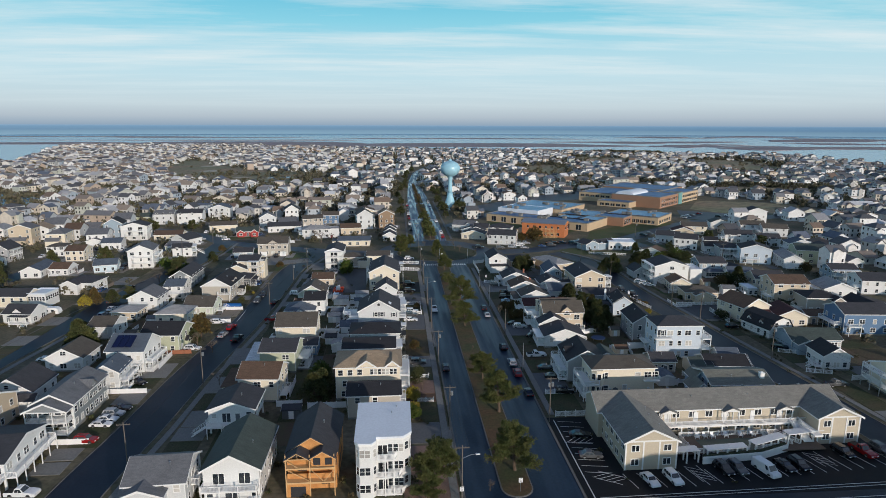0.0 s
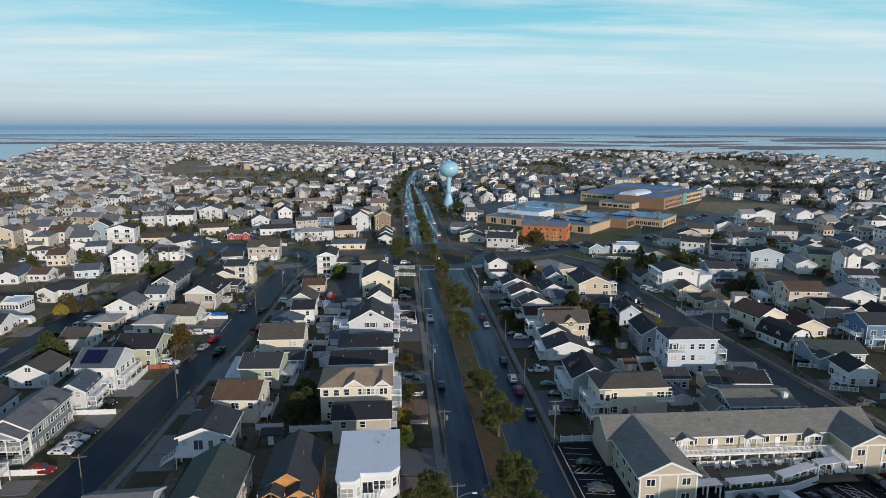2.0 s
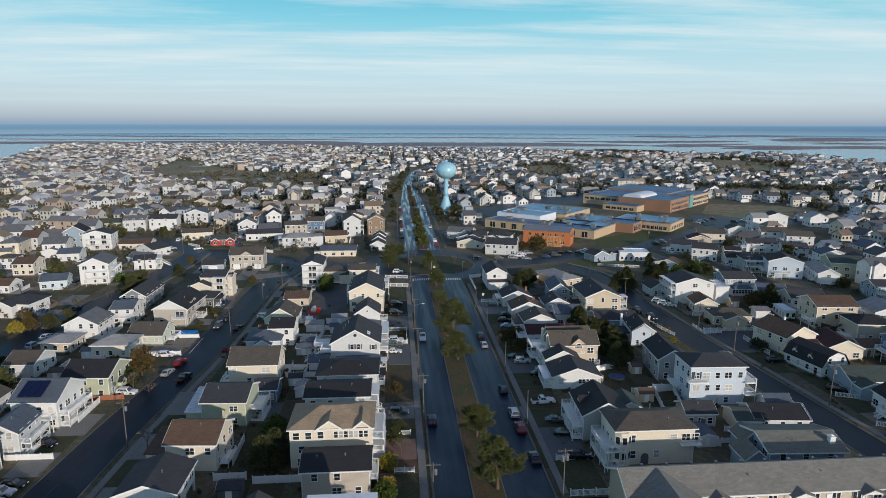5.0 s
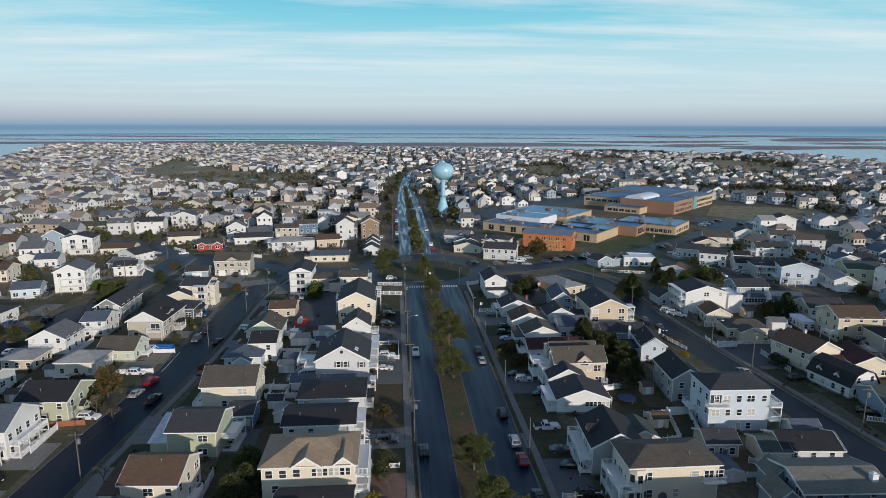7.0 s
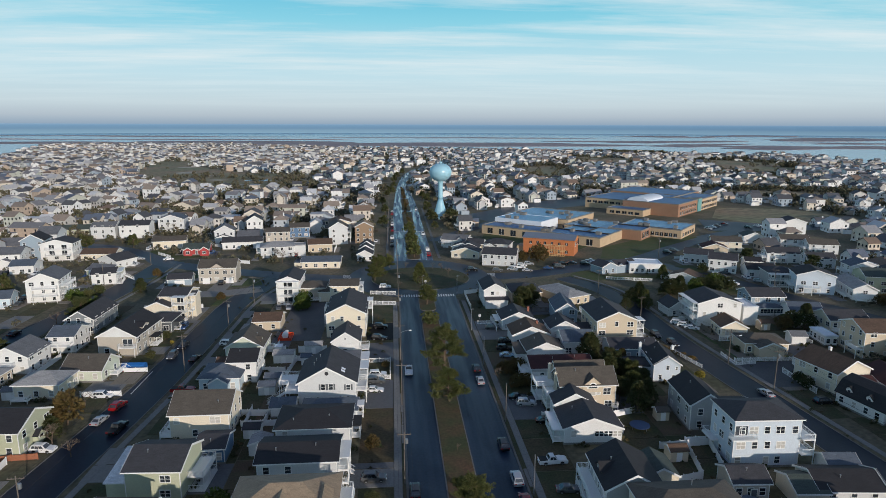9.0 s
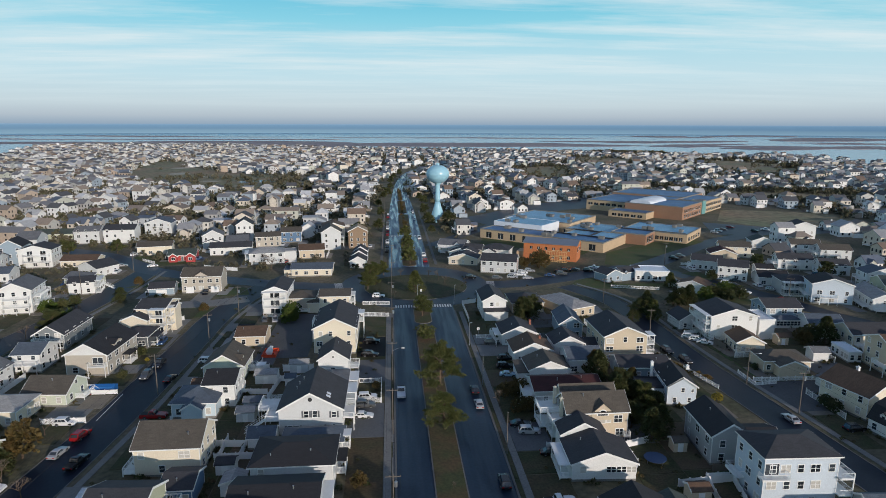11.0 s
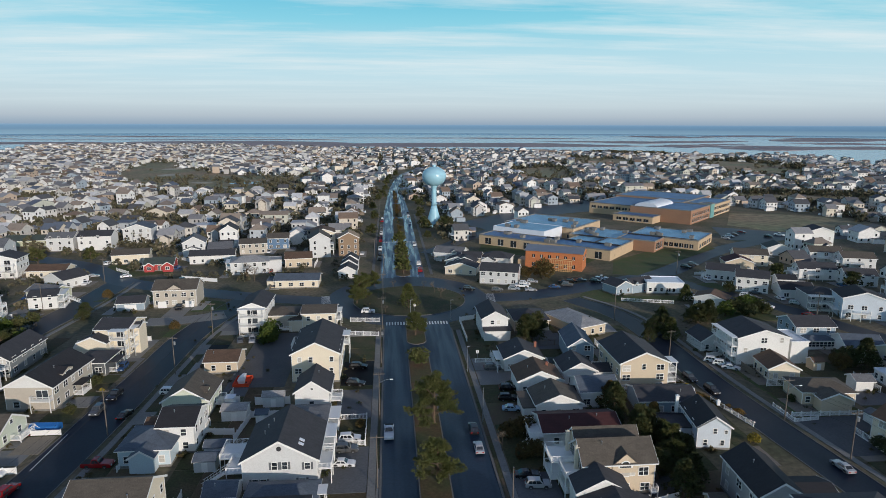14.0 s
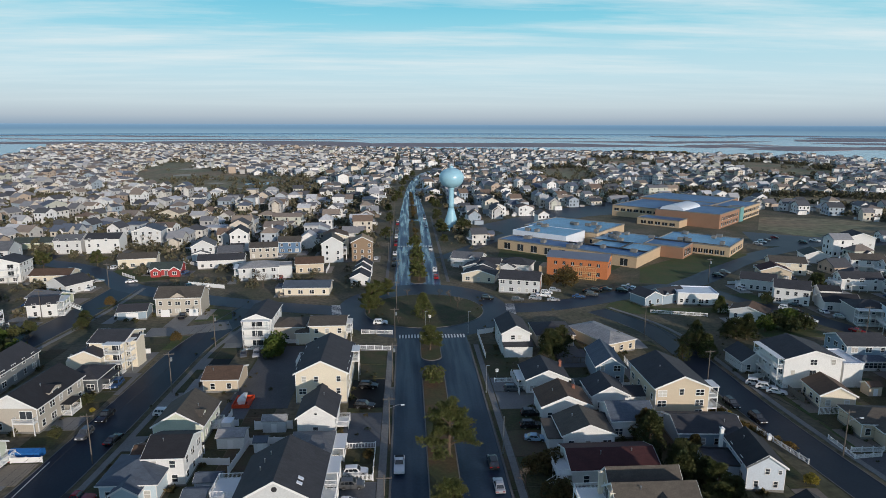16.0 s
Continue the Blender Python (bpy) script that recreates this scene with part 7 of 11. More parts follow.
for x0, x1, y0, y1, wall, roof, hh, kind, turn, lab in ((168.0, 181.5, 278.0, 289.0, "ice", "black", 7.6, "gy", -20, "large white house with a black roof and stacked porches"), (205.0, 216.0, 379.5, 390.0, "white", "green", 4.2, "gy", -16, "white gabled house with a dark green roof"),
                                                     (243.5, 256.0, 403.0, 415.0, "white", "dark", 8.2, "gy", -14, "tall white house with dark gables"), (215.5, 229.5, 362.5, 371.5, "white", "taupe", 5.4, "gx", -16, "white two-storey house with a taupe roof"),
                                                     (222.0, 236.0, 349.5, 358.5, "pale_grey", "taupe", 5.2, "gx", -14, "pale grey house with a taupe roof"), (188.0, 203.0, 331.5, 339.0, "white", "dark", 5.0, "gx", -12, "white house with stepped decks"),
                                                     (200.0, 212.0, 319.5, 327.5, "pale_grey", "dark", 4.8, "gx", -12, "pale grey house with a dark roof"), (165.5, 177.5, 349.0, 358.0, "tan", "maroon", 4.4, "gy", -16, "tan cottage with a dark red roof"),
                                                     (206.0, 218.0, 300.0, 309.0, "white", "slate", 5.6, "gy", -12, "white house with a slate roof"), 
                                                     (-190.0, -168.0, 432.0, 441.0, "sage", "green", 3.4, "gx", 6, "long low olive house with a dark green roof")):
    h = House(x0, x1, y0, y1, wall, roof, hh, lab, turn).body(kind, 2.2)
    face = "W" if x0 > 0 else "E"
    h.windows("S", 2 if hh > 4.5 else 1, 3).windows(face, 2 if hh > 4.5 else 1, 2)
    if hh > 4.9:
        h.deck(face, 0, 2.8, 7, 2.0).deck("S", -1.5, 2.8, 6, 1.8)
h = House(39.0, 52.5, 352.0, 361.0, "cream", "dark", 3.6, "cream bungalow with a dark roof", turn=-18).body("gy", 2.0)
h.windows("S", 1, 3).wing(-5.0, 5.0, 5.5, 12, 4.0, "gy", 2.0).wing(-3.0, 6.0, 13, 20, 4.4, "gx", 2.0)
h = House(40.5, 51.5, 365.5, 374.0, "white", "dark", 3.4, "low white house with a dark gabled roof", turn=-20).body("gy", 2.0)
h.windows("S", 1, 3).windows("W", 1, 2)
h = House(36.5, 50.5, 380.0, 390.0, "pale_grey", "grey", 4.2, "pale grey house with a grey roof and porch", turn=-22).body("gx", 2.2)
h.windows("S", 1, 4, z0=2.0).deck("S", -3, 0.5, 5, 2.0, roofed=True).dormer("S", 3, 4.2, 3.0, 0.5, 3.0, 0.3, 1.2)
h = House(57.5, 70.5, 366.0, 376.0, "white", "dark", 4.4, "white house with a broad dark hipped roof", turn=-24).body("hip", 2.4, 0.6)
h.wing(-5.5, 0.5, -8.0, -4.5, 3.6, "gy", 1.6).windows("S", 1, 3).windows("W", 1, 3)
h = House(52.0, 67.5, 334.5, 345.0, "pale_grey", "dark", 5.6, "pale grey two-storey house with a dark barn roof", turn=-18).body("gx", 2.4)
h.windows("S", 2, 5).chimney(7.6, 0, 0, 9)

# ---- school, tower ----


def block(parent, name, x0, x1, y0, y1, h, wall, roofmat=None, edge=0.5, label=""):
    """A flat-roofed block with a parapet."""
    b = part(name, Shape().box(x0, x1, y0, y1, 0, h), wall, parent, label)
    r = Shape().box(x0 + 0.3, x1 - 0.3, y0 + 0.3, y1 - 0.3, h - 0.2, h + 0.06)
    part("flat_roof", r, roofmat or MEMBRANE, b, at=Matrix.Identity(4))
    p = Shape()
    for a in (x0 - 0.05, x1 - 0.3):
        p.box(a, a + 0.35, y0 - 0.05, y1 + 0.05, h - 0.1, h + edge)
    for a in (y0 - 0.05, y1 - 0.3):
        p.box(x0 + 0.3, x1 - 0.3, a, a + 0.35, h - 0.1, h + edge)
    part("parapet", p, WHITEROOF if wall is WHITEROOF else CONCRETE, b, at=Matrix.Identity(4))
    return b


def strip_windows(parent, side, at, a0, a1, z0, z1, n, gap=0.6):
    """A row of dark window bays on a wall; side S or W or E."""
    L = (a1 - a0) / n
    me = Shape().box(-L / 2 + gap / 2, L / 2 - gap / 2, -0.06, 0.02, 0, z1 - z0).box(-L / 2 + gap / 2, L / 2 - gap / 2, -0.09, 0.0, -0.12, 0, 1).box(-0.05, 0.05, -0.1, 0, 0, z1 - z0, 1).mesh("window", [GLASS, TRIM])
    for i in range(n):
        u = a0 + L * (i + 0.5)
        part("window", me, None, parent, at=pose(u, at, z0) if side == "S" else pose(at, u, z0, 0, 0, -90 if side == "W" else 90))


def school():
    s = thing("school", "low buff brick school with white fascia, flat roofs painted sky-reflection blue", "school", pose(63, 424, 0, 0, 0, -40.7))
    block(s, "front_block", 0, 75, 0, 15, 5.0, BUFF)
    strip_windows(s, "S", 0, 2, 73, 0.6, 3.9, 9, 4.4)
    block(s, "hall_block", 0, 32, 15.2, 38, 7.8, WHITEROOF, SKYROOF, 0.3, "white-clad upper hall")
    block(s, "hall_block", -7, 38, 40, 80, 6.6, BUFF, SKYROOF)
    strip_windows(s, "S", 40, 34, 37, 1.0, 3.0, 1)
    block(s, "link_block", 38.2, 66, 34, 62, 4.6, BUFF, SKYROOF)
    block(s, "link_block", 44, 60, 15.2, 34, 4.4, BUFF, SKYROOF)
    block(s, "class_block", 60.2, 75, 15.2, 33, 5.0, BUFF, SKYROOF)
    block(s, "class_block", 66.2, 86, 33.2, 49, 5.6, REDBROWN)
    strip_windows(s, "E", 86, 35, 47, 1.2, 4.4, 3, 1.0)
    block(s, "class_block", 66.2, 103, 52, 82, 5.0, BUFF, SKYROOF)
    strip_windows(s, "S", 52, 80, 101, 0.9, 3.0, 8, 0.7)
    strip_windows(s, "E", 103, 54, 80, 0.9, 3.0, 5, 2.2)
    units = Shape().box(-1.5, 1.5, -1.0, 1.0, 0.2, 1.6).box(-1.3, 1.3, -0.9, 0.9, 0, 0.2).box(-1.1, 1.1, -1.06, -1.0, 0.4, 1.4).mesh("roof_unit", CONCRETE)
    rnd = random.Random(8)
    for x0, x1, y0, y1, z, n in ((2, 30, 18, 36, 7.86, 4), (-4, 36, 43, 78, 6.66, 8), (2, 73, 2, 13, 5.06, 9), (40, 64, 36, 60, 4.66, 8), (68, 101, 55, 80, 5.06, 8)):
        for i in range(n):
            part("roof_unit", units, None, s, at=pose(rnd.uniform(x0, x1), rnd.uniform(y0, y1), z, 0, 0, 90 * rnd.randint(0, 1)))
    # black ducts and parapets between the roofs
    for x0, x1, y0, y1, z in ((34, 75, 14.2, 14.9, 5.1), (60.5, 61.1, 15.5, 33, 5.1), (66.5, 86, 48.2, 48.9, 5.7), (44, 66, 33.2, 33.9, 4.7), (66.5, 102, 52.4, 53.0, 5.1)):
        part("roof_duct", Shape().box(x0, x1, y0, y1, z - 0.1, z + 0.55).box(x0 + 0.1, x1 - 0.1, y0 + 0.1, y1 - 0.1, z + 0.55, z + 0.62), DARKMETAL, s)
    o = thing("brick_hall", "orange brick two-storey hall with a grey gabled roof", "hall", pose(90.6, 366, 0, 0, 0, -26))
    part("wall", Shape().prism([(-6, 0), (6, 0), (6, 8), (0, 9.6), (-6, 8)], "x", -13, 13), ORANGEB, o)
    r = Shape()
    r.prism([(-6.6, 7.9), (0, 9.65), (0, 9.9), (-6.6, 8.15)], "x", -13.4, 13.4).prism([(0, 9.65), (6.6, 7.9), (6.6, 8.15), (0, 9.9)], "x", -13.4, 13.4)
    part("roof", r, METAL, o, "grey metal roof")
    strip_windows(o, "S", -6, -11, 11, 1.0, 2.6, 6, 2.2)
    strip_windows(o, "S", -6, -11, 11, 5.0, 6.4, 6, 2.4)
    strip_windows(o, "E", 13, -5, 5, 4.6, 6.4, 2, 2.2)
    # a timber-framed extension still under construction
    frame_ = Shape()
    for z in (0.2, 2.6, 5.0):
        frame_.box(-1, 9, -9.5, -9.3, z, z + 0.2).box(-1, 9, -6.3, -6.1, z, z + 0.2)
        for x in (-1, 4, 8.8):
            frame_.box(x, x + 0.2, -9.3, -6.3, z, z + 0.2)
    for i in range(13):
        frame_.box(-1 + i * 0.8, -0.82 + i * 0.8, -9.48, -9.32, 0, 5.0)
    part("timber_frame", frame_, LUMBER, o, "pale timber framing")
    part("gable_sheathing", Shape().prism([(-6, 8.0), (6, 8.0), (0, 9.6)], "x", 13.02, 13.12), OSB, o, "orange sheathing board in the gable")
    part("lean_to", Shape().box(-17, -13, -4, 4, 0, 3.0), BUFF, o)
    g = thing("large_school", "large brown and buff brick school, roof painted dark sky-reflection blue", "school", pose(212, 479, 0, 0, 0, -45))
    block(g, "main_block", -42, 0, 0, 40, 9.0, REDBROWN)
    strip_windows(g, "E", 0, 3, 38, 1.2, 3.4, 9, 1.6)
    strip_windows(g, "E", 0, 3, 38, 5.0, 7.0, 9, 1.6)
    block(g, "stair_tower", -8, 0.6, 40.2, 48, 9.8, TEAL, None, 0.5, "teal panelled stair tower")
    block(g, "class_block", -20, 0, 48.2, 88, 8.6, BUFF)
    strip_windows(g, "E", 0, 50, 87, 1.0, 3.0, 8, 1.2)
    strip_windows(g, "E", 0, 50, 87, 4.8, 6.8, 8, 1.2)
    block(g, "wing_block", -78, -42.2, 10, 60, 7.6, BUFF)
    strip_windows(g, "S", 10, -77, -43, 4.0, 5.8, 7, 1.4)
    block(g, "rear_block", -80, -20.2, 60.2, 104, 9.0, REDBROWN)
    block(g, "rear_block", -42, -20.2, 40.2, 60, 9.0, REDBROWN)
    block(g, "low_block", -48, -20, -14, -0.2, 4.4, BUFF)
    strip_windows(g, "S", -14, -46, -22, 0.9, 2.8, 5, 1.4)
    v = Shape()
    for i in range(10):
        a, b = math.pi * i / 10, math.pi * (i + 1) / 10
        v.face([(-32 - 8 * math.cos(a), 3, 9 + 3.0 * math.sin(a)), (-32 - 8 * math.cos(b), 3, 9 + 3.0 * math.sin(b)), (-32 - 8 * math.cos(b), 34, 9 + 3.0 * math.sin(b)), (-32 - 8 * math.cos(a), 34, 9 + 3.0 * math.sin(a))])
    v.face([(-32 - 8 * math.cos(math.pi * i / 10), 3, 9 + 3.0 * math.sin(math.pi * i / 10)) for i in range(11)])
    part("vaulted_roof", v, WHITEROOF, g)


school()


def water_tower():
    t = thing("water_tower", "pale blue water tower with a round tank on a flared stem", "water tower", pose(42.6, 486, 0))
    part("base_cone", Shape().lathe([(5.6, 0), (5.5, 0.4), (4.4, 4), (3.2, 8), (2.2, 11.5), (1.75, 13.5)], 40), TOWERBLUE, t, smooth=True)
    part("stem", Shape().lathe([(1.75, 13.5), (1.6, 16), (1.6, 24), (1.9, 25.6), (2.6, 26.6)], 40), TOWERBLUE, t, smooth=True)
    prof = []
    for i in range(25):
        a = -math.pi / 2 + math.pi * i / 24
        r, z = 7.7 * math.cos(a), 32.4 + 6.0 * math.sin(a)
        if i < 12:
            z = 32.4 + 6.6 * math.sin(a)
        prof.append((max(r, 0.02), z))
    part("tank", Shape().lathe(prof, 56), TOWERBLUE, t, smooth=True)
    part("top_rail", Shape().lathe([(1.2, 38.4), (1.2, 39.4), (1.1, 39.4), (1.1, 38.4)], 16).rod((0, 0, 38.5), (0, 0, 41.0), 0.08), TOWERBLUE, t)
    part("door", Shape().box(-0.6, 0.6, -5.4, -4.9, 0, 2.4), METAL, t)
    part("equipment_hut", Shape().box(-9, -6, -4, 0, 0, 2.6).box(-9.2, -5.8, -4.2, 0.2, 2.6, 2.8), CONCRETE, t)


water_tower()

# ---- the rest of the town ----
FILL = random.Random(21)
ROADS = [(EAST_ST, 9), (WEST_ST, 9), (FARWEST_ST, 9), (CROSS_W, 11), (CROSS_E, 11), (OUTER_E, 8)]


def near_line(x, y, pts, r):
    for (ax, ay), (bx, by) in zip(pts, pts[1:]):
        dx, dy = bx - ax, by - ay
        k = max(0, min(1, ((x - ax) * dx + (y - ay) * dy) / (dx * dx + dy * dy + 1e-9)))
        if math.hypot(x - ax - k * dx, y - ay - k * dy) < r:
            return True
    return False


def inside(x, y, poly):
    r = False
    for (ax, ay), (bx, by) in zip(poly, poly[1:] + poly[:1]):
        if (ay > y) != (by > y) and x < (bx - ax) * (y - ay) / (by - ay) + ax:
            r = not r
    return r


GOLF = [(-400, 1200), (-335, 1190), (-300, 1040), (-240, 985), (-205, 920), (-96, 867), (-72, 740), (-108, 672), (-165, 680), (-245, 760), (-330, 900)]
FIELD_SCHOOL = [(236, 476), (252, 452), (312, 437), (338, 462), (342, 500), (300, 522), (268, 530)]
FIELD_EAST = [(475, 820), (552, 835), (692, 1050), (645, 1180), (581, 1205), (500, 1000)]
FIELD_MID = [(186, 770), (232, 780), (289, 1020), (259, 1050), (178, 970)]
FIELD_STRIP = [(286, 640), (350, 588), (425, 555), (520, 590), (430, 640), (386, 652), (325, 680)]
FIELD_NORTH = [(323, 1110), (337, 1020), (404, 1040), (476, 1235), (380, 1360)]
LAGOON = [(-420, 490), (-275, 490), (-320, 615), (-480, 630)]
SCHOOL_ZONE = [(48, 420), (66, 352), (112, 338), (150, 362), (205, 400), (262, 415), (300, 452), (292, 560), (280, 625), (185, 605), (140, 530), (62, 450)]
TOWER_ZONE = [(28, 455), (75, 455), (75, 505), (28, 505)]
CIRCUS = [(-20, 280), (60, 280), (64, 356), (-22, 356)]
SCHOOL_YARD = [(60, 500), (74, 470), (80, 466), (105, 500), (144, 537), (178, 552), (206, 590), (198, 610), (150, 588), (119, 566), (82, 522)]
CAR_PARK = [(222, 470), (206, 424), (262, 420), (312, 432), (252, 450)]
KEEP_OUT = [SCHOOL_YARD, GOLF, FIELD_SCHOOL, FIELD_EAST, FIELD_MID, FIELD_STRIP, FIELD_NORTH, CAR_PARK, LAGOON, SCHOOL_ZONE, TOWER_ZONE, CIRCUS]


def free(x, y, margin=0):
    if any(inside(x, y, p) for p in KEEP_OUT):
        return False
    if BL - 12 - margin < x < BR + 12 + margin and y < 620 or near_line(x, y, NORTH_EDGE_W, 16):
        return False
    if any(math.hypot(x - hx, y - hy) < r + 7.0 for hx, hy, r in SPOTS):
        return False
    return not any(near_line(x, y, p, r + margin) for p, r in ROADS)


def fill_house(x, y, turn, rnd):
    """A plainer house for the streets beyond."""
    w, d = rnd.uniform(8.5, 12.5), rnd.uniform(9.5, 14)
    floors = rnd.choice((1, 1, 2, 2, 2, 3))
    hgt = 0.7 + 2.85 * floors
    wall = rnd.choice(("white", "white", "white", "cream", "tan", "pale_grey", "grey", "blue_grey", "taupe", "sage", "white", "cream", "pale_grey", "brown"))
    roof = rnd.choice(("dark", "dark", "grey", "brown", "black", "taupe", "grey", "light", "slate", "tan"))
    kind = rnd.choice(("gy", "gx", "gy", "gx", "hip"))
    h = House(x - w / 2, x + w / 2, y - d / 2, y + d / 2, wall, roof, hgt, "%s %s house with a %s roof" % (wall.replace("_", "-"), ("low", "two-storey", "three-storey")[floors - 1], roof), turn, near=False, seed=int(x * 31 + y))
    h.body(kind, rnd.uniform(1.8, 3.2))
    face = "E" if x < 15 else "W"
    for s, n in (("S", rnd.choice((2, 3))), (face, 3)):
        me = shared("plain_window", lambda: plain_window())
        L = h.span(s)
        for k in range(floors):
            for i in range(n):
                if rnd.random() < 0.82:
                    part("window", me, None, h.ob, at=h.side(s, -L / 2 + L * (i + 0.5) / n, 1.9 + 2.85 * k))
    if rnd.random() < 0.4:
        h.deck(rnd.choice(("S", face)), 0, 0.5 if floors == 1 else 3.2, rnd.uniform(4, 8), 1.8, roofed=rnd.random() < 0.4)
    if rnd.random() < 0.3:
        h.wing(-w / 2 + 0.5, w / 2 - 2, -d / 2 - 3.5, -d / 2 + 0.5, 3.2, rnd.choice(("gy", "gx")), 1.4)


def fill_zone(x0, x1, y0, y1, dx, dy, turn=0.0, skip=0.2, skew=0.0):
    for i in range(int((x1 - x0) / dx)):
        for j in range(int((y1 - y0) / dy)):
            yc = y0 + (j + 0.5) * dy
            x = x0 + (i + 0.5) * dx + FILL.uniform(-1.5, 1.5) + skew * (yc - y0)
            y = yc + FILL.uniform(-1.5, 1.5)
            if FILL.random() > skip and free(x, y, 1):
                fill_house(x, y, turn + FILL.uniform(-4, 4), FILL)


fill_zone(-162, -124, 100, 203, 20, 17, 0)
fill_zone(-205, -176, 150, 330, 29, 17, 0)
fill_zone(-30, 4, 392, 430, 15, 17, 4, 0.1)
fill_zone(162, 180, 105, 240, 18, 17, -6, 0.1, -0.06)
fill_zone(186, 204, 120, 300, 18, 17, -6, 0.1, -0.06)
fill_zone(-240, -150, 345, 412, 21, 18, 8)
fill_zone(-90, -66, 400, 440, 12, 18, 8)


def far_houses():
    """Streets of small houses out to the shore, joined."""
    rnd = random.Random(77)
    walls, roofs, panes, decks, bits = Shape(), Shape(), Shape(), Shape(), Shape()
    count = 0

    def add(x, y, turn):
        w, d = rnd.uniform(6.5, 11.5), rnd.uniform(6.5, 11.5)
        if rnd.random() < 0.05:
            w *= 1.7
        floors = rnd.choice((1, 1, 1, 1, 2, 2, 2, 1, 2, 2, 3))
        h, rise = 0.6 + 2.8 * floors, rnd.uniform(1.6, 3.2)
        c, s = math.cos(turn), math.sin(turn)

        def T(p):
            return (x + p[0] * c - p[1] * s, y + p[0] * s + p[1] * c, p[2])
        a, b = w / 2, d / 2
        if rnd.random() < 0.4:
            a_, b_, swap = a, b, False
        else:
            a_, b_, swap = b, a, True

        def P(u, v, z):
            return T((v, u, z)) if swap else T((u, v, z))
        vs = [P(-a_, -b_, 0), P(a_, -b_, 0), P(a_, -b_, h), P(0, -b_, h + rise), P(-a_, -b_, h), P(-a_, b_, 0), P(a_, b_, 0), P(a_, b_, h), P(0, b_, h + rise), P(-a_, b_, h)]
        style = rnd.random()
        o, k = 0.45, rise / a_ * 0.45
        if style < 0.30:
            # hipped, or flat behind a parapet
            q = [T((-a, -b, 0)), T((a, -b, 0)), T((a, b, 0)), T((-a, b, 0))]
            walls.solid(q + [(p[0], p[1], h) for p in q], [(0, 1, 5, 4), (1, 2, 6, 5), (2, 3, 7, 6), (3, 0, 4, 7)])
            q = [T((-a - o, -b - o, 0)), T((a + o, -b - o, 0)), T((a + o, b + o, 0)), T((-a - o, b + o, 0))]
            low = [(p[0], p[1], h) for p in q]
            if style < 0.05:
                roofs.solid(low + [(p[0], p[1], h + 0.5) for p in q], [(4, 5, 6, 7), (0, 1, 5, 4), (1, 2, 6, 5), (2, 3, 7, 6), (3, 0, 4, 7)])
            else:
                rv = [T((-a + b, 0, h + rise)), T((a - b, 0, h + rise))] if a > b else [T((0, -b + a, h + rise)), T((0, b - a, h + rise))]
                roofs.solid(low + rv, [(0, 1, 5, 4), (1, 2, 5), (2, 3, 4, 5), (3, 0, 4)] if a > b else [(0, 1, 4), (1, 2, 5, 4), (2, 3, 5), (3, 0, 4, 5)])
            vs = None
        else:
            walls.solid(vs, [(0, 1, 2, 3, 4), (9, 8, 7, 6, 5), (1, 6, 7, 2), (5, 0, 4, 9)])
        rv = []
        for v in (-b_ - o, b_ + o):
            rv += [P(-a_ - o, v, h - k), P(0, v, h + rise + 0.03), P(a_ + o, v, h - k), P(a_ + o, v, h - k + 0.25), P(0, v, h + rise + 0.3), P(-a_ - o, v, h - k + 0.25)]
        if style >= 0.30:
            roofs.solid(rv, [(0, 1, 4, 5), (1, 2, 3, 4), (11, 10, 7, 6), (10, 9, 8, 7), (5, 4, 10, 11), (4, 3, 9, 10), (0, 5, 11, 6), (2, 8, 9, 3)])
        if y < 1000:
            for f in range(floors):
                for i in range(3):
                    if rnd.random() < 0.75:
                        u, z = -a + w * (i + 0.5) / 3, 1.1 + 2.8 * f
                        panes.face([T((u - 0.5, -b - 0.03, z)), T((u + 0.5, -b - 0.03, z)), T((u + 0.5, -b - 0.03, z + 1.4)), T((u - 0.5, -b - 0.03, z + 1.4))])
                        e = a + 0.03 if x < 15 else -a - 0.03
                        v = -b + d * (i + 0.5) / 3
                        panes.face([T((e, v - 0.5, z)), T((e, v + 0.5, z)), T((e, v + 0.5, z + 1.4)), T((e, v - 0.5, z + 1.4))])
        if rnd.random() < 0.4:
            # a cross gable over the front
            cw, cd, ch = rnd.uniform(1.4, 2.4), rnd.uniform(0.6, 2.6), h - rnd.choice((0, 0, 1.2))
            cx_ = rnd.uniform(-a + cw, a - cw)
            cr = rnd.uniform(1.0, 1.8)
            vs = [T((cx_ - cw, -b - cd, 0)), T((cx_ + cw, -b - cd, 0)), T((cx_ + cw, -b - cd, ch)), T((cx_, -b - cd, ch + cr)), T((cx_ - cw, -b - cd, ch)), T((cx_ - cw, -b + 1, 0)), T((cx_ + cw, -b + 1, 0)), T((cx_ + cw, -b + 1, ch)), T((cx_ - cw, -b + 1, ch))]
            walls.solid(vs, [(0, 1, 2, 3, 4), (1, 6, 7, 2), (5, 0, 4, 8)])
            for sx in (-1, 1):
                q = [T((cx_ + sx * (cw + 0.3), -b - cd - 0.3, ch - 0.2)), T((cx_, -b - cd - 0.3, ch + cr + 0.08)), T((cx_, -b + 2.2, ch + cr + 0.08)), T((cx_ + sx * (cw + 0.3), -b + 2.2, ch - 0.2))]
                q = q if sx > 0 else q[::-1]
                roofs.solid(q + [(p[0], p[1], p[2] + 0.2) for p in q], [(4, 5, 6, 7), (0, 1, 5, 4), (1, 2, 6, 5), (2, 3, 7, 6), (3, 0, 4, 7)])
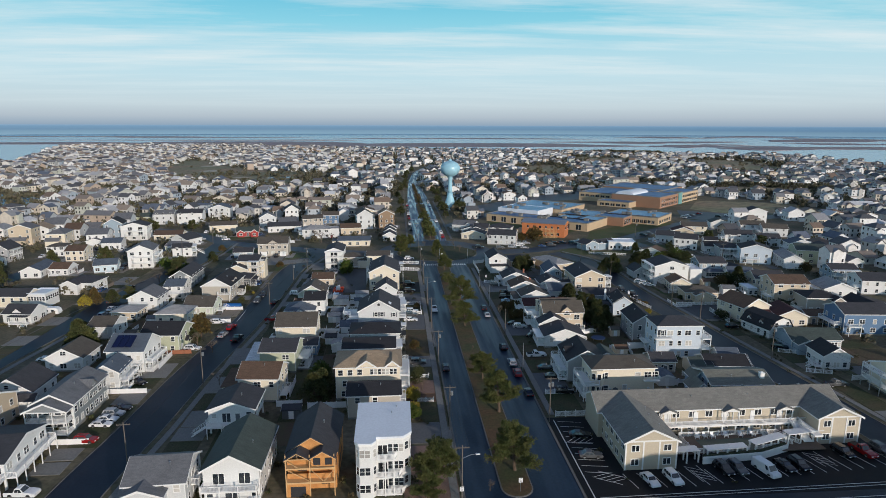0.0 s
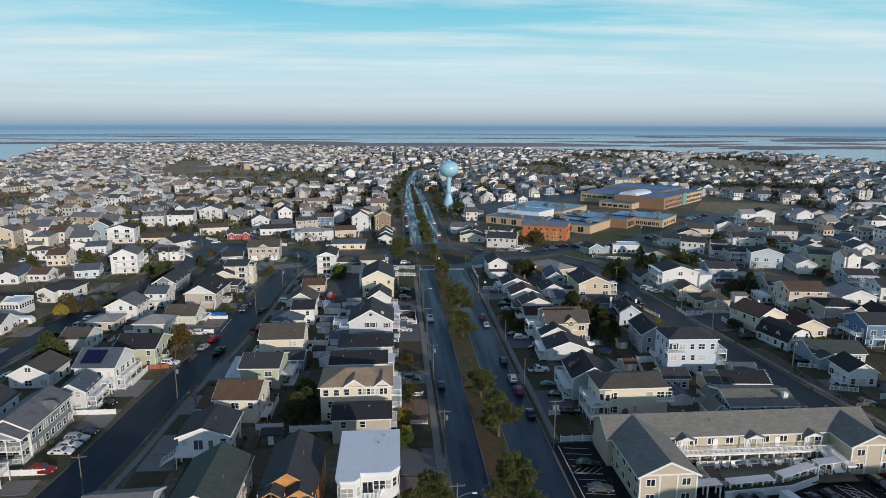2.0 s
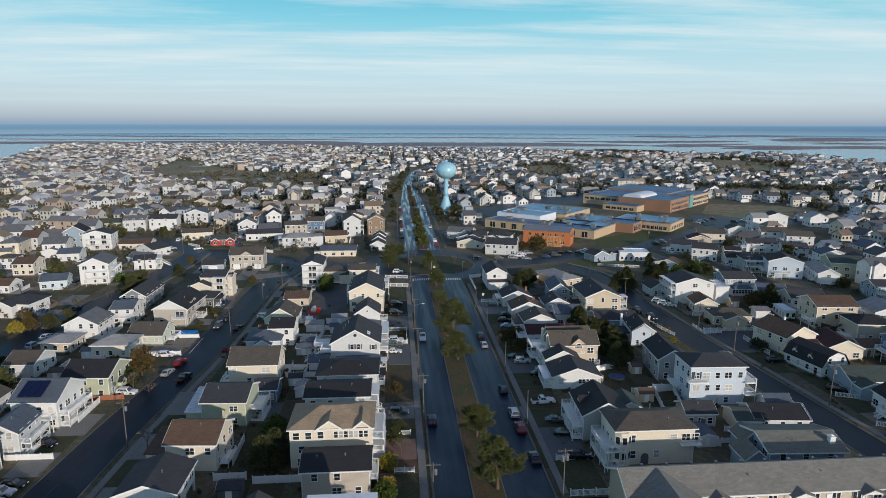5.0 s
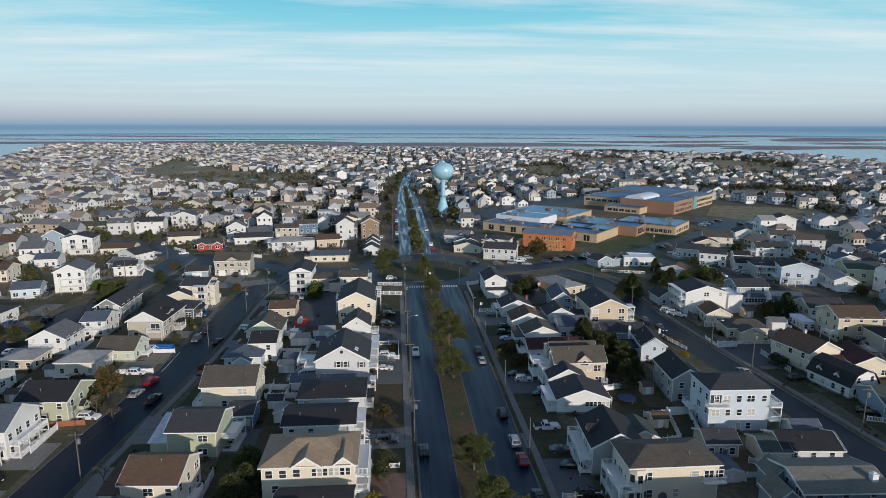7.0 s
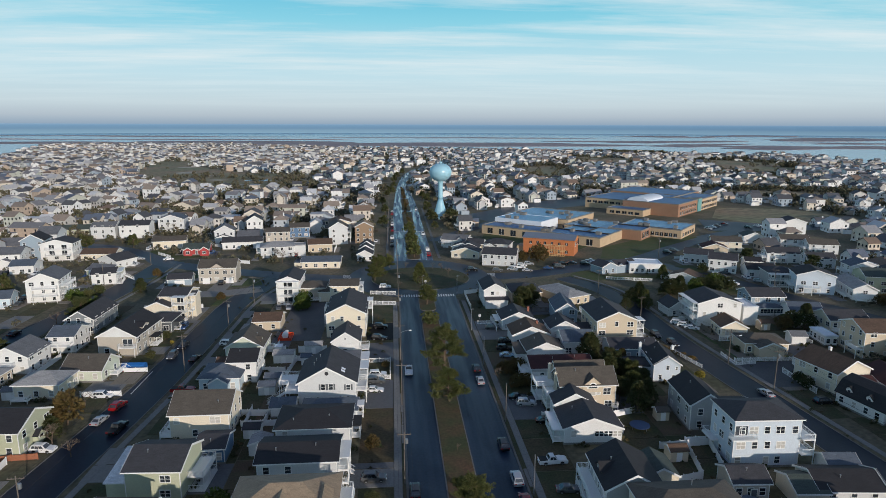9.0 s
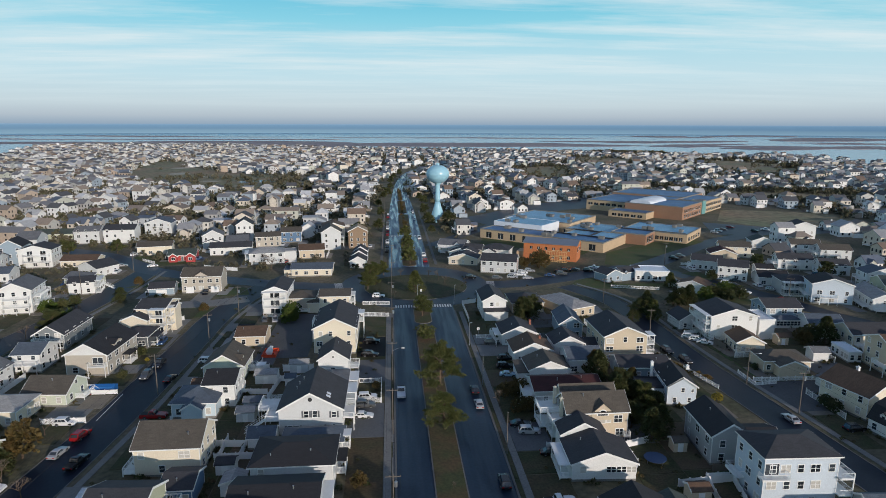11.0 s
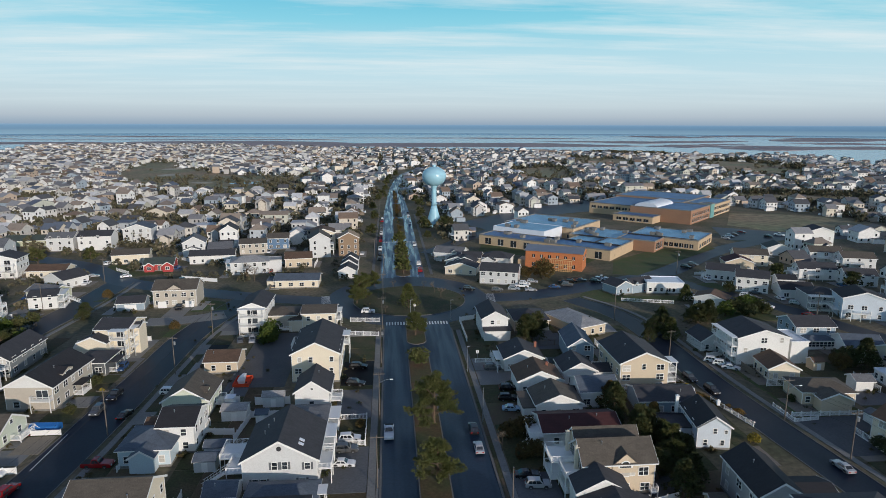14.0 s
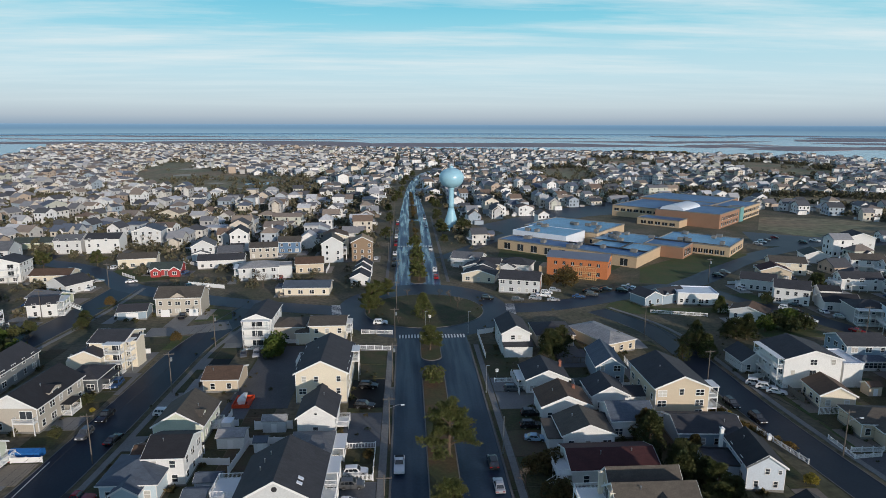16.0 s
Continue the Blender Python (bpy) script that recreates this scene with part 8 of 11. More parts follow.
        if rnd.random() < 0.45:
            # a railed deck on one side
            sx, z = (1 if x < 15 else -1), rnd.choice((0.8, 3.2))
            for z0, z1, y0, y1 in ((z - 0.2, z, -b, b - 2), (z + 0.85, z + 1.0, -b, b - 2), (z, z + 0.85, -b, -b + 0.15), (0, z, b - 2.2, b - 2), (z, z + 0.85, 0, 0.15)):
                x0_, x1_ = sorted((sx * a, sx * (a + 1.9))) if z1 <= z and z1 - z0 < 0.3 else sorted((sx * (a + 1.8), sx * (a + 1.95)))
                q = [T((x0_, y0, z0)), T((x1_, y0, z0)), T((x1_, y1, z0)), T((x0_, y1, z0))]
                decks.solid(q + [(p[0], p[1], z1) for p in q], [(4, 5, 6, 7), (0, 1, 5, 4), (1, 2, 6, 5), (2, 3, 7, 6), (3, 0, 4, 7)])
        if rnd.random() < 0.2:
            q = [T((a * 0.4 + u, v, 0)) for u, v in ((-0.35, -0.35), (0.35, -0.35), (0.35, 0.35), (-0.35, 0.35))]
            walls.solid([(p[0], p[1], h) for p in q] + [(p[0], p[1], h + rise + 0.9) for p in q], [(4, 5, 6, 7), (0, 1, 5, 4), (1, 2, 6, 5), (2, 3, 7, 6), (3, 0, 4, 7)])
        if rnd.random() < 0.5:
            g, hh = rnd.uniform(2, 4), rnd.uniform(2.5, 3.4)
            xs, ys = rnd.choice((-1, 1)) * (a - 1.5), -b - g / 2
            q = [T((xs - 3, -b - g, 0)), T((xs + 3, -b - g, 0)), T((xs + 3, -b + 0.2, 0)), T((xs - 3, -b + 0.2, 0))]
            walls.solid(q + [(p[0], p[1], hh) for p in q], [(0, 1, 5, 4), (1, 2, 6, 5), (3, 0, 4, 7)])
            q2 = [(p[0], p[1], hh) for p in q]
            roofs.solid(q2 + [(p[0], p[1], hh + 0.25) for p in q2], [(4, 5, 6, 7), (0, 1, 5, 4), (1, 2, 6, 5), (3, 0, 4, 7)])

    for bx in range(-25, 23):
        for by in range(0, 39):
            # blocks of two back-to-back rows
            ox, oy = 22 + bx * 46.0, 425 + by * 41.0
            if by < 1 and -240 < ox < 10:
                oy = 445
            turn = 0.30 * math.sin(ox * 0.006 + 1.1) + 0.25 * math.sin(oy * 0.009 + ox * 0.002)
            for r, dxr in ((0, -12.0), (1, 11.0)):
                for k in range(3):
                    lx, ly = dxr + rnd.uniform(-3.5, 3.5), -13.6 + 13.6 * k + rnd.uniform(-2.5, 2.5)
                    if k == 2 and by % 3 == 2:
                        continue
                    x = ox + lx * math.cos(turn) - ly * math.sin(turn)
                    y = oy + lx * math.sin(turn) + ly * math.cos(turn)
                    if not inside(x, y, shore) or not free(x, y) or rnd.random() < 0.13:
                        continue
                    if -760 + (y - 430) * -0.2 > x:
                        continue
                    add(x, y, turn + rnd.choice((0, 0, 0, math.pi / 2)))
                    # a shed, car or stretch of fence beside it
                    for _ in range(2):
                        ex, ey, ew, ed, eh = x + rnd.uniform(-9, 9), y + rnd.uniform(-9, 9), rnd.uniform(0.4, 2.4), rnd.uniform(0.1, 1.6), rnd.uniform(1.2, 2.4)
                        bits.box(ex - ew, ex + ew, ey - ed, ey + ed, 0, eh)
    # the sides nearer than that, out of the streets already built
    for x0, x1, y0, y1 in ((-620, -210, 330, 430), (-420, -206, 180, 335), (205, 420, 250, 400), (215, 340, 120, 250), (300, 700, 400, 470)):
        x = x0
        while x < x1:
            y = y0
            while y < y1:
                if free(x, y) and rnd.random() > 0.08:
                    add(x + rnd.uniform(-2, 2), y + rnd.uniform(-2, 2), rnd.uniform(-0.12, 0.12))
                y += 16.5
            x += 22 + 5 * (int(x) % 2)
    # a row of tall houses along the shore
    for i in range(15):
        add(285 + 11.5 * i, 1468 - 2.8 * i, -0.25)
    tagged(part("far_town_walls", walls, FARWALL), "rows of pale timber houses filling the island, contrast softened as haze", "houses", kind="stuff")
    tagged(part("far_town_roofs", roofs, FARROOF), "gabled roofs of the distant houses, dark greys lightened as haze", "roofs", kind="stuff")
    tagged(part("far_town_decks", decks, TRIM), "white railed decks of the distant houses", "decks", kind="stuff")
    tagged(part("far_town_outbuildings", bits, FARBIT), "sheds, fences and parked cars among the distant houses", "outbuildings", kind="stuff")
    tagged(part("far_town_windows", panes, GLASS), "dark windows of the distant houses", "windows", kind="stuff")


far_houses()
for name, poly, mat, lab in (("golf_ground", GOLF, FIELD, "open brown-green golf ground among the houses"), ("school_field", FIELD_SCHOOL, FIELD, "flat brown-green school playing field"),
                             ("east_field", FIELD_EAST, FIELD, "open field of dry grass"), ("mid_field", FIELD_MID, FIELD, "open field of dry grass"), ("strip_field", FIELD_STRIP, FIELD, "long strip of dry grass between the houses"), ("north_field", FIELD_NORTH, FIELD, "open field of dry grass")):
    outline(name, poly, -0.1, 0.03, mat, lab, "field")
outline("lagoon", LAGOON, -0.2, 0.03, WATER, "still pale lagoon between the houses", "water")
outline("school_yard", SCHOOL_YARD, -0.1, 0.0365, WORN, "wide dark asphalt street and bus yard behind the school", "road")
outline("school_car_park", CAR_PARK, -0.1, 0.04, WORN, "dark asphalt school car park", "car park")
outline("motel_car_park", [(34.5, 96.5), (150, 96.5), (150, 112), (98, 112), (98, 104), (44, 104), (42.5, 128), (34.5, 128)], -0.1, 0.045, PATCH, "new black asphalt car park with white bays", "car park")

# pale bunkers and a pond on the golf ground
SANDY = material("bunker_sand", (0.42, 0.38, 0.30), 0.95, vary=0.15, scale=0.3)
for cx, cy, rx, ry, mat, nm in ((-142, 797, 20, 17, WATER, "pond"), (-195, 800, 12, 7, SANDY, "bunker"), (-267, 914, 14, 16, SANDY, "bunker"), (-300, 1020, 14, 12, SANDY, "bunker"), (-150, 742, 9, 6, SANDY, "bunker"), (-222, 862, 10, 7, SANDY, "bunker")):
    pts = [(cx + rx * (1 + 0.2 * math.sin(3 * k * 0.35 + cx)) * math.cos(k * 0.349), cy + ry * (1 + 0.2 * math.cos(2 * k * 0.35 + cy)) * math.sin(k * 0.349)) for k in range(18)]
    outline(nm, pts, -0.1, 0.06, mat, "still pale pond on the golf ground" if nm == "pond" else "pale sand bunker on the golf ground", nm)

# ---- trees and shrubs ----


def tuft(s, c, r, rnd, n=6, out=None, width=0.34):
    """A small spray of needles or leaves round c."""
    for _ in range(n):
        d = Vector((rnd.gauss(0, 1), rnd.gauss(0, 1), rnd.gauss(0.25, 0.8)))
        if out is not None:
            d += Vector(out) * 1.1
        d.normalize()
        side = d.orthogonal().normalized()
        side.rotate(Matrix.Rotation(rnd.uniform(0, 6.28), 3, d))
        L = r * rnd.uniform(0.6, 1.25)
        tip = Vector(c) + d * L
        w = side * L * width
        k = len(s.v)
        s.v.extend([tuple(Vector(c) - w * 0.35), tuple(Vector(c) + d * L * 0.55 + w), tuple(tip), tuple(Vector(c) + d * L * 0.55 - w)])
        s.f.append((k, k + 1, k + 2, k + 3))
        s.m.append(0)


def pine_meshes(seed):
    """A broad, dense pine: limbs from low on the trunk, each with its own cushions of needles."""
    rnd = random.Random(seed)
    fine = seed < 150
    trunk, crown = Shape(), Shape()
    lean = Vector((rnd.uniform(-0.5, 0.5), rnd.uniform(-0.4, 0.4), 0))
    base, fork = Vector((0, 0, -0.1)), Vector((0, 0, 1.05)) + lean * 0.5
    top = fork + Vector((rnd.uniform(-0.7, 0.7), rnd.uniform(-0.7, 0.7), 5.7))
    trunk.rod(base, fork, 0.32, 0.25, 8).rod(fork, top, 0.25, 0.06, 7)
    n = rnd.randint(19, 23)
    for i in range(n):
        a = 2.4 * i + rnd.uniform(-0.5, 0.5)
        t = (i + rnd.random()) / n
        reach = (1 - t * 0.74) * rnd.uniform(2.9, 5.1) * (0.8 if t < 0.1 else 1.0)
        start = fork.lerp(top, t * 0.95)
        end = start + Vector((math.cos(a) * reach, math.sin(a) * reach, rnd.uniform(-0.1, 1.3)))
        mid = start.lerp(end, 0.5) + Vector((0, 0, rnd.uniform(0.1, 0.4)))
        trunk.rod(start, mid, 0.10, 0.07, 5).rod(mid, end, 0.07, 0.03, 5)
        out = (end - start).normalized()
        across = out.cross(Vector((0, 0, 1))).normalized()
        # side shoots along the limb, each a ragged spray that turns up at its tip
        for k in range(9 if fine else 4):
            u = 0.28 + 0.72 * (k + rnd.random()) / (9 if fine else 4)
            at = (start.lerp(mid, u * 2) if u < 0.5 else mid.lerp(end, u * 2 - 1))
            d = (out * rnd.uniform(0.5, 1.1) + across * rnd.uniform(-1.1, 1.1) * (1.15 - u * 0.5) + Vector((0, 0, rnd.uniform(-0.15, 0.6)))).normalized()
            L = rnd.uniform(0.8, 1.5) * (1.1 - 0.35 * t)
            trunk.rod(at, at + d * L * 0.8, 0.03, 0.015, 3)
            for q in range(17 if fine else 3):
                v = (q + rnd.random()) / (17 if fine else 3)
                r = 0.34 * (1.15 - 0.6 * v)
                c = at + d * L * v + Vector((rnd.gauss(0, r), rnd.gauss(0, r), rnd.gauss(0.05, r * 0.6)))
                tuft(crown, c, 0.42 if fine else 1.0, rnd, 8 if fine else 4, d + Vector((0, 0, 0.55)), 0.095 if fine else 0.4)
    for _ in range(60):
        v = Vector((rnd.gauss(0, 1), rnd.gauss(0, 1), rnd.gauss(0.2, 1))).normalized()
        tuft(crown, top + Vector((v.x * 1.0, v.y * 1.0, v.z * 0.8)), 0.5, rnd, 7, v, 0.17)
    return trunk, crown


def cedar_meshes(seed):
    """A dense evergreen with a ragged cone of foliage."""
    rnd = random.Random(seed)
    trunk, crown = Shape(), Shape()
    trunk.rod((0, 0, -0.1), (0, 0, 6.6), 0.24, 0.04, 7)
    lobes = [(rnd.uniform(0, 6.28), rnd.uniform(0.7, 1.15)) for _ in range(7)]
    for i in range(640):
        t = rnd.random() ** 0.8
        z = 0.5 + t * 6.4
        a = rnd.uniform(0, 6.28)
        k = 1 + 0.25 * math.sin(3 * a + lobes[0][0] + z) + 0.18 * math.sin(5 * a + lobes[1][0] - 1.7 * z)
        r = (2.5 * (1 - t) ** 0.75 + 0.25) * k * rnd.uniform(0.7, 1.02)
        d = Vector((math.cos(a), math.sin(a), 0.5))
        tuft(crown, (r * math.cos(a), r * math.sin(a), z), 0.55, rnd, 6, d, 0.22)
    for i in range(14):
        a, z = rnd.uniform(0, 6.28), rnd.uniform(0.8, 5)
        trunk.rod((0, 0, z), (1.6 * math.cos(a), 1.6 * math.sin(a), z + 0.7), 0.06, 0.02, 4)
    return trunk, crown


def round_meshes(seed, dense=420):
    """A rounded shrub or small leafy tree."""
    rnd = random.Random(seed)
    trunk, crown = Shape(), Shape()
    trunk.rod((0, 0, -0.1), (0, 0, 1.2), 0.14, 0.1, 6)
    heads = []
    for i in range(7):
        a = 2 * math.pi * i / 7
        p = Vector((1.1 * math.cos(a), 1.1 * math.sin(a), rnd.uniform(1.2, 2.3)))
        trunk.rod((0, 0, 0.9), p, 0.07, 0.03, 5)
        heads.append((p, rnd.uniform(0.75, 1.15)))
    heads.append((Vector((0, 0, 2.6)), 1.1))
    for p, r in heads:
        for _ in range(dense // 8):
            v = Vector((rnd.gauss(0, 1), rnd.gauss(0, 1), rnd.gauss(0, 1))).normalized() * rnd.uniform(0.6, 1.0)
            tuft(crown, p + v * r, 0.32, rnd, 5, v, 0.42)
    return trunk, crown


def bare_meshes(seed):
    """A leafless tree: forked limbs ending in fine twigs."""
    rnd = random.Random(seed)
    trunk, twigs = Shape(), Shape()

    def grow(p, d, L, r, depth):
        q = p + d * L
        (trunk if depth < 3 else twigs).rod(p, q, r, r * 0.65, 5 if depth < 3 else 3)
        if depth == 5:
            return
        for _ in range(3 if depth < 4 else 4):
            v = (d + Vector((rnd.gauss(0, 0.55), rnd.gauss(0, 0.55), rnd.gauss(0.12, 0.3)))).normalized()
            grow(q, v, L * rnd.uniform(0.6, 0.8), r * 0.6, depth + 1)
    grow(Vector((0, 0, -0.1)), Vector((0, 0, 1)), 1.7, 0.17, 0)
    return trunk, twigs


def plant(species, variant, x, y, size, turn, label, category="tree", z=0.0, leaf=None, name="tree", stretch=1.0):
    make = {"pine": pine_meshes, "cedar": cedar_meshes, "round": round_meshes, "bare": bare_meshes}[species]
    leaf = leaf or {"pine": PINE, "cedar": CEDAR, "round": HEDGE, "bare": TWIG}[species]

    def build():
        t, c = make(variant * 17 + 3)
        return t.mesh("trunk", BARK), c.mesh("crown", leaf)
    tm, cm = shared((species, variant, leaf.name), build)
    ob = thing(name, label, category, pose(x, y, z, 0, 0, turn) @ Matrix.Diagonal((size, size, size * stretch, 1)))
    part("trunk", tm, None, ob)
    part("crown", cm, None, ob)
    return ob


PINE_LABEL = "broad olive-green pine standing on the median"
for i, (y, dx, k) in enumerate(((107.3, 0.7, 1.22), (132, 1.7, 1.24), (151.5, 0.5, 0.95), (195, 0.8, 1.05), (217.3, 1.4, 1.36))):
    plant("pine", i % 4, 21.6 + dx, y, k, i * 67, PINE_LABEL, z=0.2)
plant("bare", 1, 22.0, 172.5, 0.35, 30, "thin leafless sapling on the median", z=0.2)
plant("round", 1, 21.2, 252.5, 1.5, 10, "low round bush on the median", "bush", 0.2, PINE, "bush", 0.85)
plant("pine", 2, 21.4, 275.5, 0.95, 40, "tall ragged evergreen at the end of the median", z=0.2, leaf=PINE)
plant("pine", 2, 7.3, 103.5, 1.22, 200, "broad olive-green pine beside the pavement")
plant("pine", 1, 4.5, 98.0, 0.75, 20, "olive-green pine beside the cross street")
CIRCLE = random.Random(12)
for i, (x, y, k) in enumerate(((2.5, 320, 1.05), (4, 328, 0.9), (1.5, 312, 0.8), (7.5, 336, 0.75))):
    plant("pine", i % 4, x, y, k, i * 50, "olive pine on the grassed circle", z=0.2)
plant("cedar", 3, 20.2, 305, 1.25, 10, "tall evergreen on the grassed circle", z=0.2, leaf=PINE)
for x, y, k in ((31, 325, 0.8), (33, 318, 0.7), (27, 331, 0.6), (12, 300, 0.5), (15, 333, 0.6)):
    plant("bare", int(x) % 3, x, y, k * 1.1, x * 9, "leafless reddish shrub on the grassed circle", "bush", 0.2, name="bush")
for i in range(26):
    y = 357 + i * 13 + CIRCLE.uniform(-4, 4)
    if i < 6:
        plant("pine", 10 + i % 4, 19.5 + CIRCLE.uniform(-1, 1), y, CIRCLE.uniform(0.6, 0.95), i * 77, "olive pine on the northern median", z=0.2)
    else:
        plant("round", i % 4, 19.2 + CIRCLE.uniform(-0.8, 0.8), y, CIRCLE.uniform(0.4, 0.9), i * 77, "rust-brown shrub on the northern median", "bush", 0.2, RUSTY, "bush")
for i in range(20):
    plant("pine", 10 + i % 4, 3.0 + CIRCLE.uniform(-2, 2) if i % 4 == 1 else 36.5 + CIRCLE.uniform(-2, 2), 440 + i * 14, CIRCLE.uniform(0.5, 0.9), i * 39, "dark pine beside the boulevard", leaf=CEDAR)

EVERGREEN = "dark evergreen tree between the houses"
for i, (x, y, k, st) in enumerate(((57, 269, 1.15, .8), (53, 264, 0.95, .8), (98, 268, 1.0, 1.05), (92, 265, 0.8, .8), (101, 274, .9, .8), (114, 282, 1.0, .7), (64, 218, 1.15, 1.0), (66, 208.5, 1.0, 1.0), (69, 204.5, 1.0, .8), (62, 212, 0.8, .9),
                                   (64, 203.5, 1.05, 1.0), (71, 198, .9, .9), (65, 186.5, 1.05, 1.0), (66.5, 196, 0.8, 1), (68.5, 190, .9, 1.0), (60, 276, .9, .8), (-93.5, 179.5, 1.4, 1.0), (-95.5, 183, 1.2, .9), (-63.5, 185, 1.1, .6), (-66.5, 190, 1.0, .6), (-20.5, 141.5, 1.35, .75), (-19, 145.5, 1.3, .7),
                                   (-91, 268, 1.3, .65), (-97, 272, 1.2, .6), (-107, 232, 1.0, .7), (77, 276, .8, .8), (110, 268, .7, .7), (-89, 300, .9, .6), (-92, 308, .9, .6), (104, 282, 0.9, .9), (120, 284, 1.0, .7), (-100, 196, .8, .7))):
    plant("cedar", i % 4, x, y, k, i * 83, EVERGREEN, stretch=st)
for i, (x, y, k, lf, lab) in enumerate(((-20.5, 154, 1.5, HEDGE, "yellow-green shrub in a back garden"), (3.3, 139.8, 1.0, GOLD, "golden shrub beside a house"), (3.0, 129.8, 1.1, HEDGE, "pale green shrub beside a house"), (3.2, 133.0, .8, GOLD, "golden shrub beside a house"),
                                        (-22.8, 272, 1.5, HEDGE, "tall green hedge beside a white house"), (-23.2, 275, 1.5, HEDGE, "tall green hedge beside a white house"), (-23.4, 278.5, 1.5, HEDGE, "tall green hedge beside a white house"),
                                        (38.5, 209.5, 1.2, RUSTY, "rust-brown hedge in a front yard"), (41, 210.5, 1.2, RUSTY, "rust-brown hedge in a front yard"), (43.0, 211.5, 1.1, RUSTY, "rust-brown hedge in a front yard"), (40, 202, 1.0, RUSTY, "rust-brown hedge in a front yard"), (42.5, 202, 1.0, RUSTY, "rust-brown hedge in a front yard"),
                                        (88.5, 203.5, .7, GOLD, "bright yellow shrub on a lawn"), (86.5, 229, .6, GOLD, "yellow shrub below a balcony"), (86.3, 232, .5, RUSTY, "rust shrub below a balcony"), (-57, 240.5, .3, GOLD, "yellow shrub beside steps"), (4.8, 175, .8, RUSTY, "brown shrub in a mulch bed"),
                                        (7.0, 217, .6, RUSTY, "red-brown shrub at a fence corner"), (4.5, 150.5, .9, CEDAR, "dark shrub beside a drive"), (5.5, 156, .7, CEDAR, "dark shrub beside a drive"), (109, 222, .5, CEDAR, "dark shrub beside a porch"), (112.5, 196, .9, CEDAR, "dark shrub beside a house"), (112.5, 199, .9, CEDAR, "dark shrub beside a house"),
                                        (-60, 244, .8, CEDAR, "dark shrub beside a porch"), (-59, 229, .7, CEDAR, "dark shrub beside a porch"), (79, 344, 2.5, RUSTY, "dark round tree before the brick hall"), (72, 346, 1.4, RUSTY, "reddish tree before the brick hall"), (48, 476, 2.0, CEDAR, "dark tree beside the water tower"), (50, 480, 2.2, CEDAR, "dark tree beside the water tower"))):
    plant("round", i % 5, x, y, k, i * 41, lab, "bush" if k < 1.3 else "tree", leaf=lf, name="bush" if k < 1.3 else "tree")
for i, (x, y, k) in enumerate(((-43, 349, 1.25), (-48, 357, 1.3), (-38, 352, 1.0), (-54.5, 176, .8), (-60, 180, 1.0), (-62.5, 199, .8), (-46, 152, .8), (16.5, 101, .5), (-101, 262, .9), (-97, 285, .8), (36, 205, .8), (22, 215, .45), (6.0, 145.5, .7), (2.6, 219, .5), (44, 258, .7), (52, 262, .8), (60, 352, 1.2), (-30, 306, .9))):
    plant("bare", i % 3, x, y, k, i * 57, "leafless grey-brown tree with fine twigs")


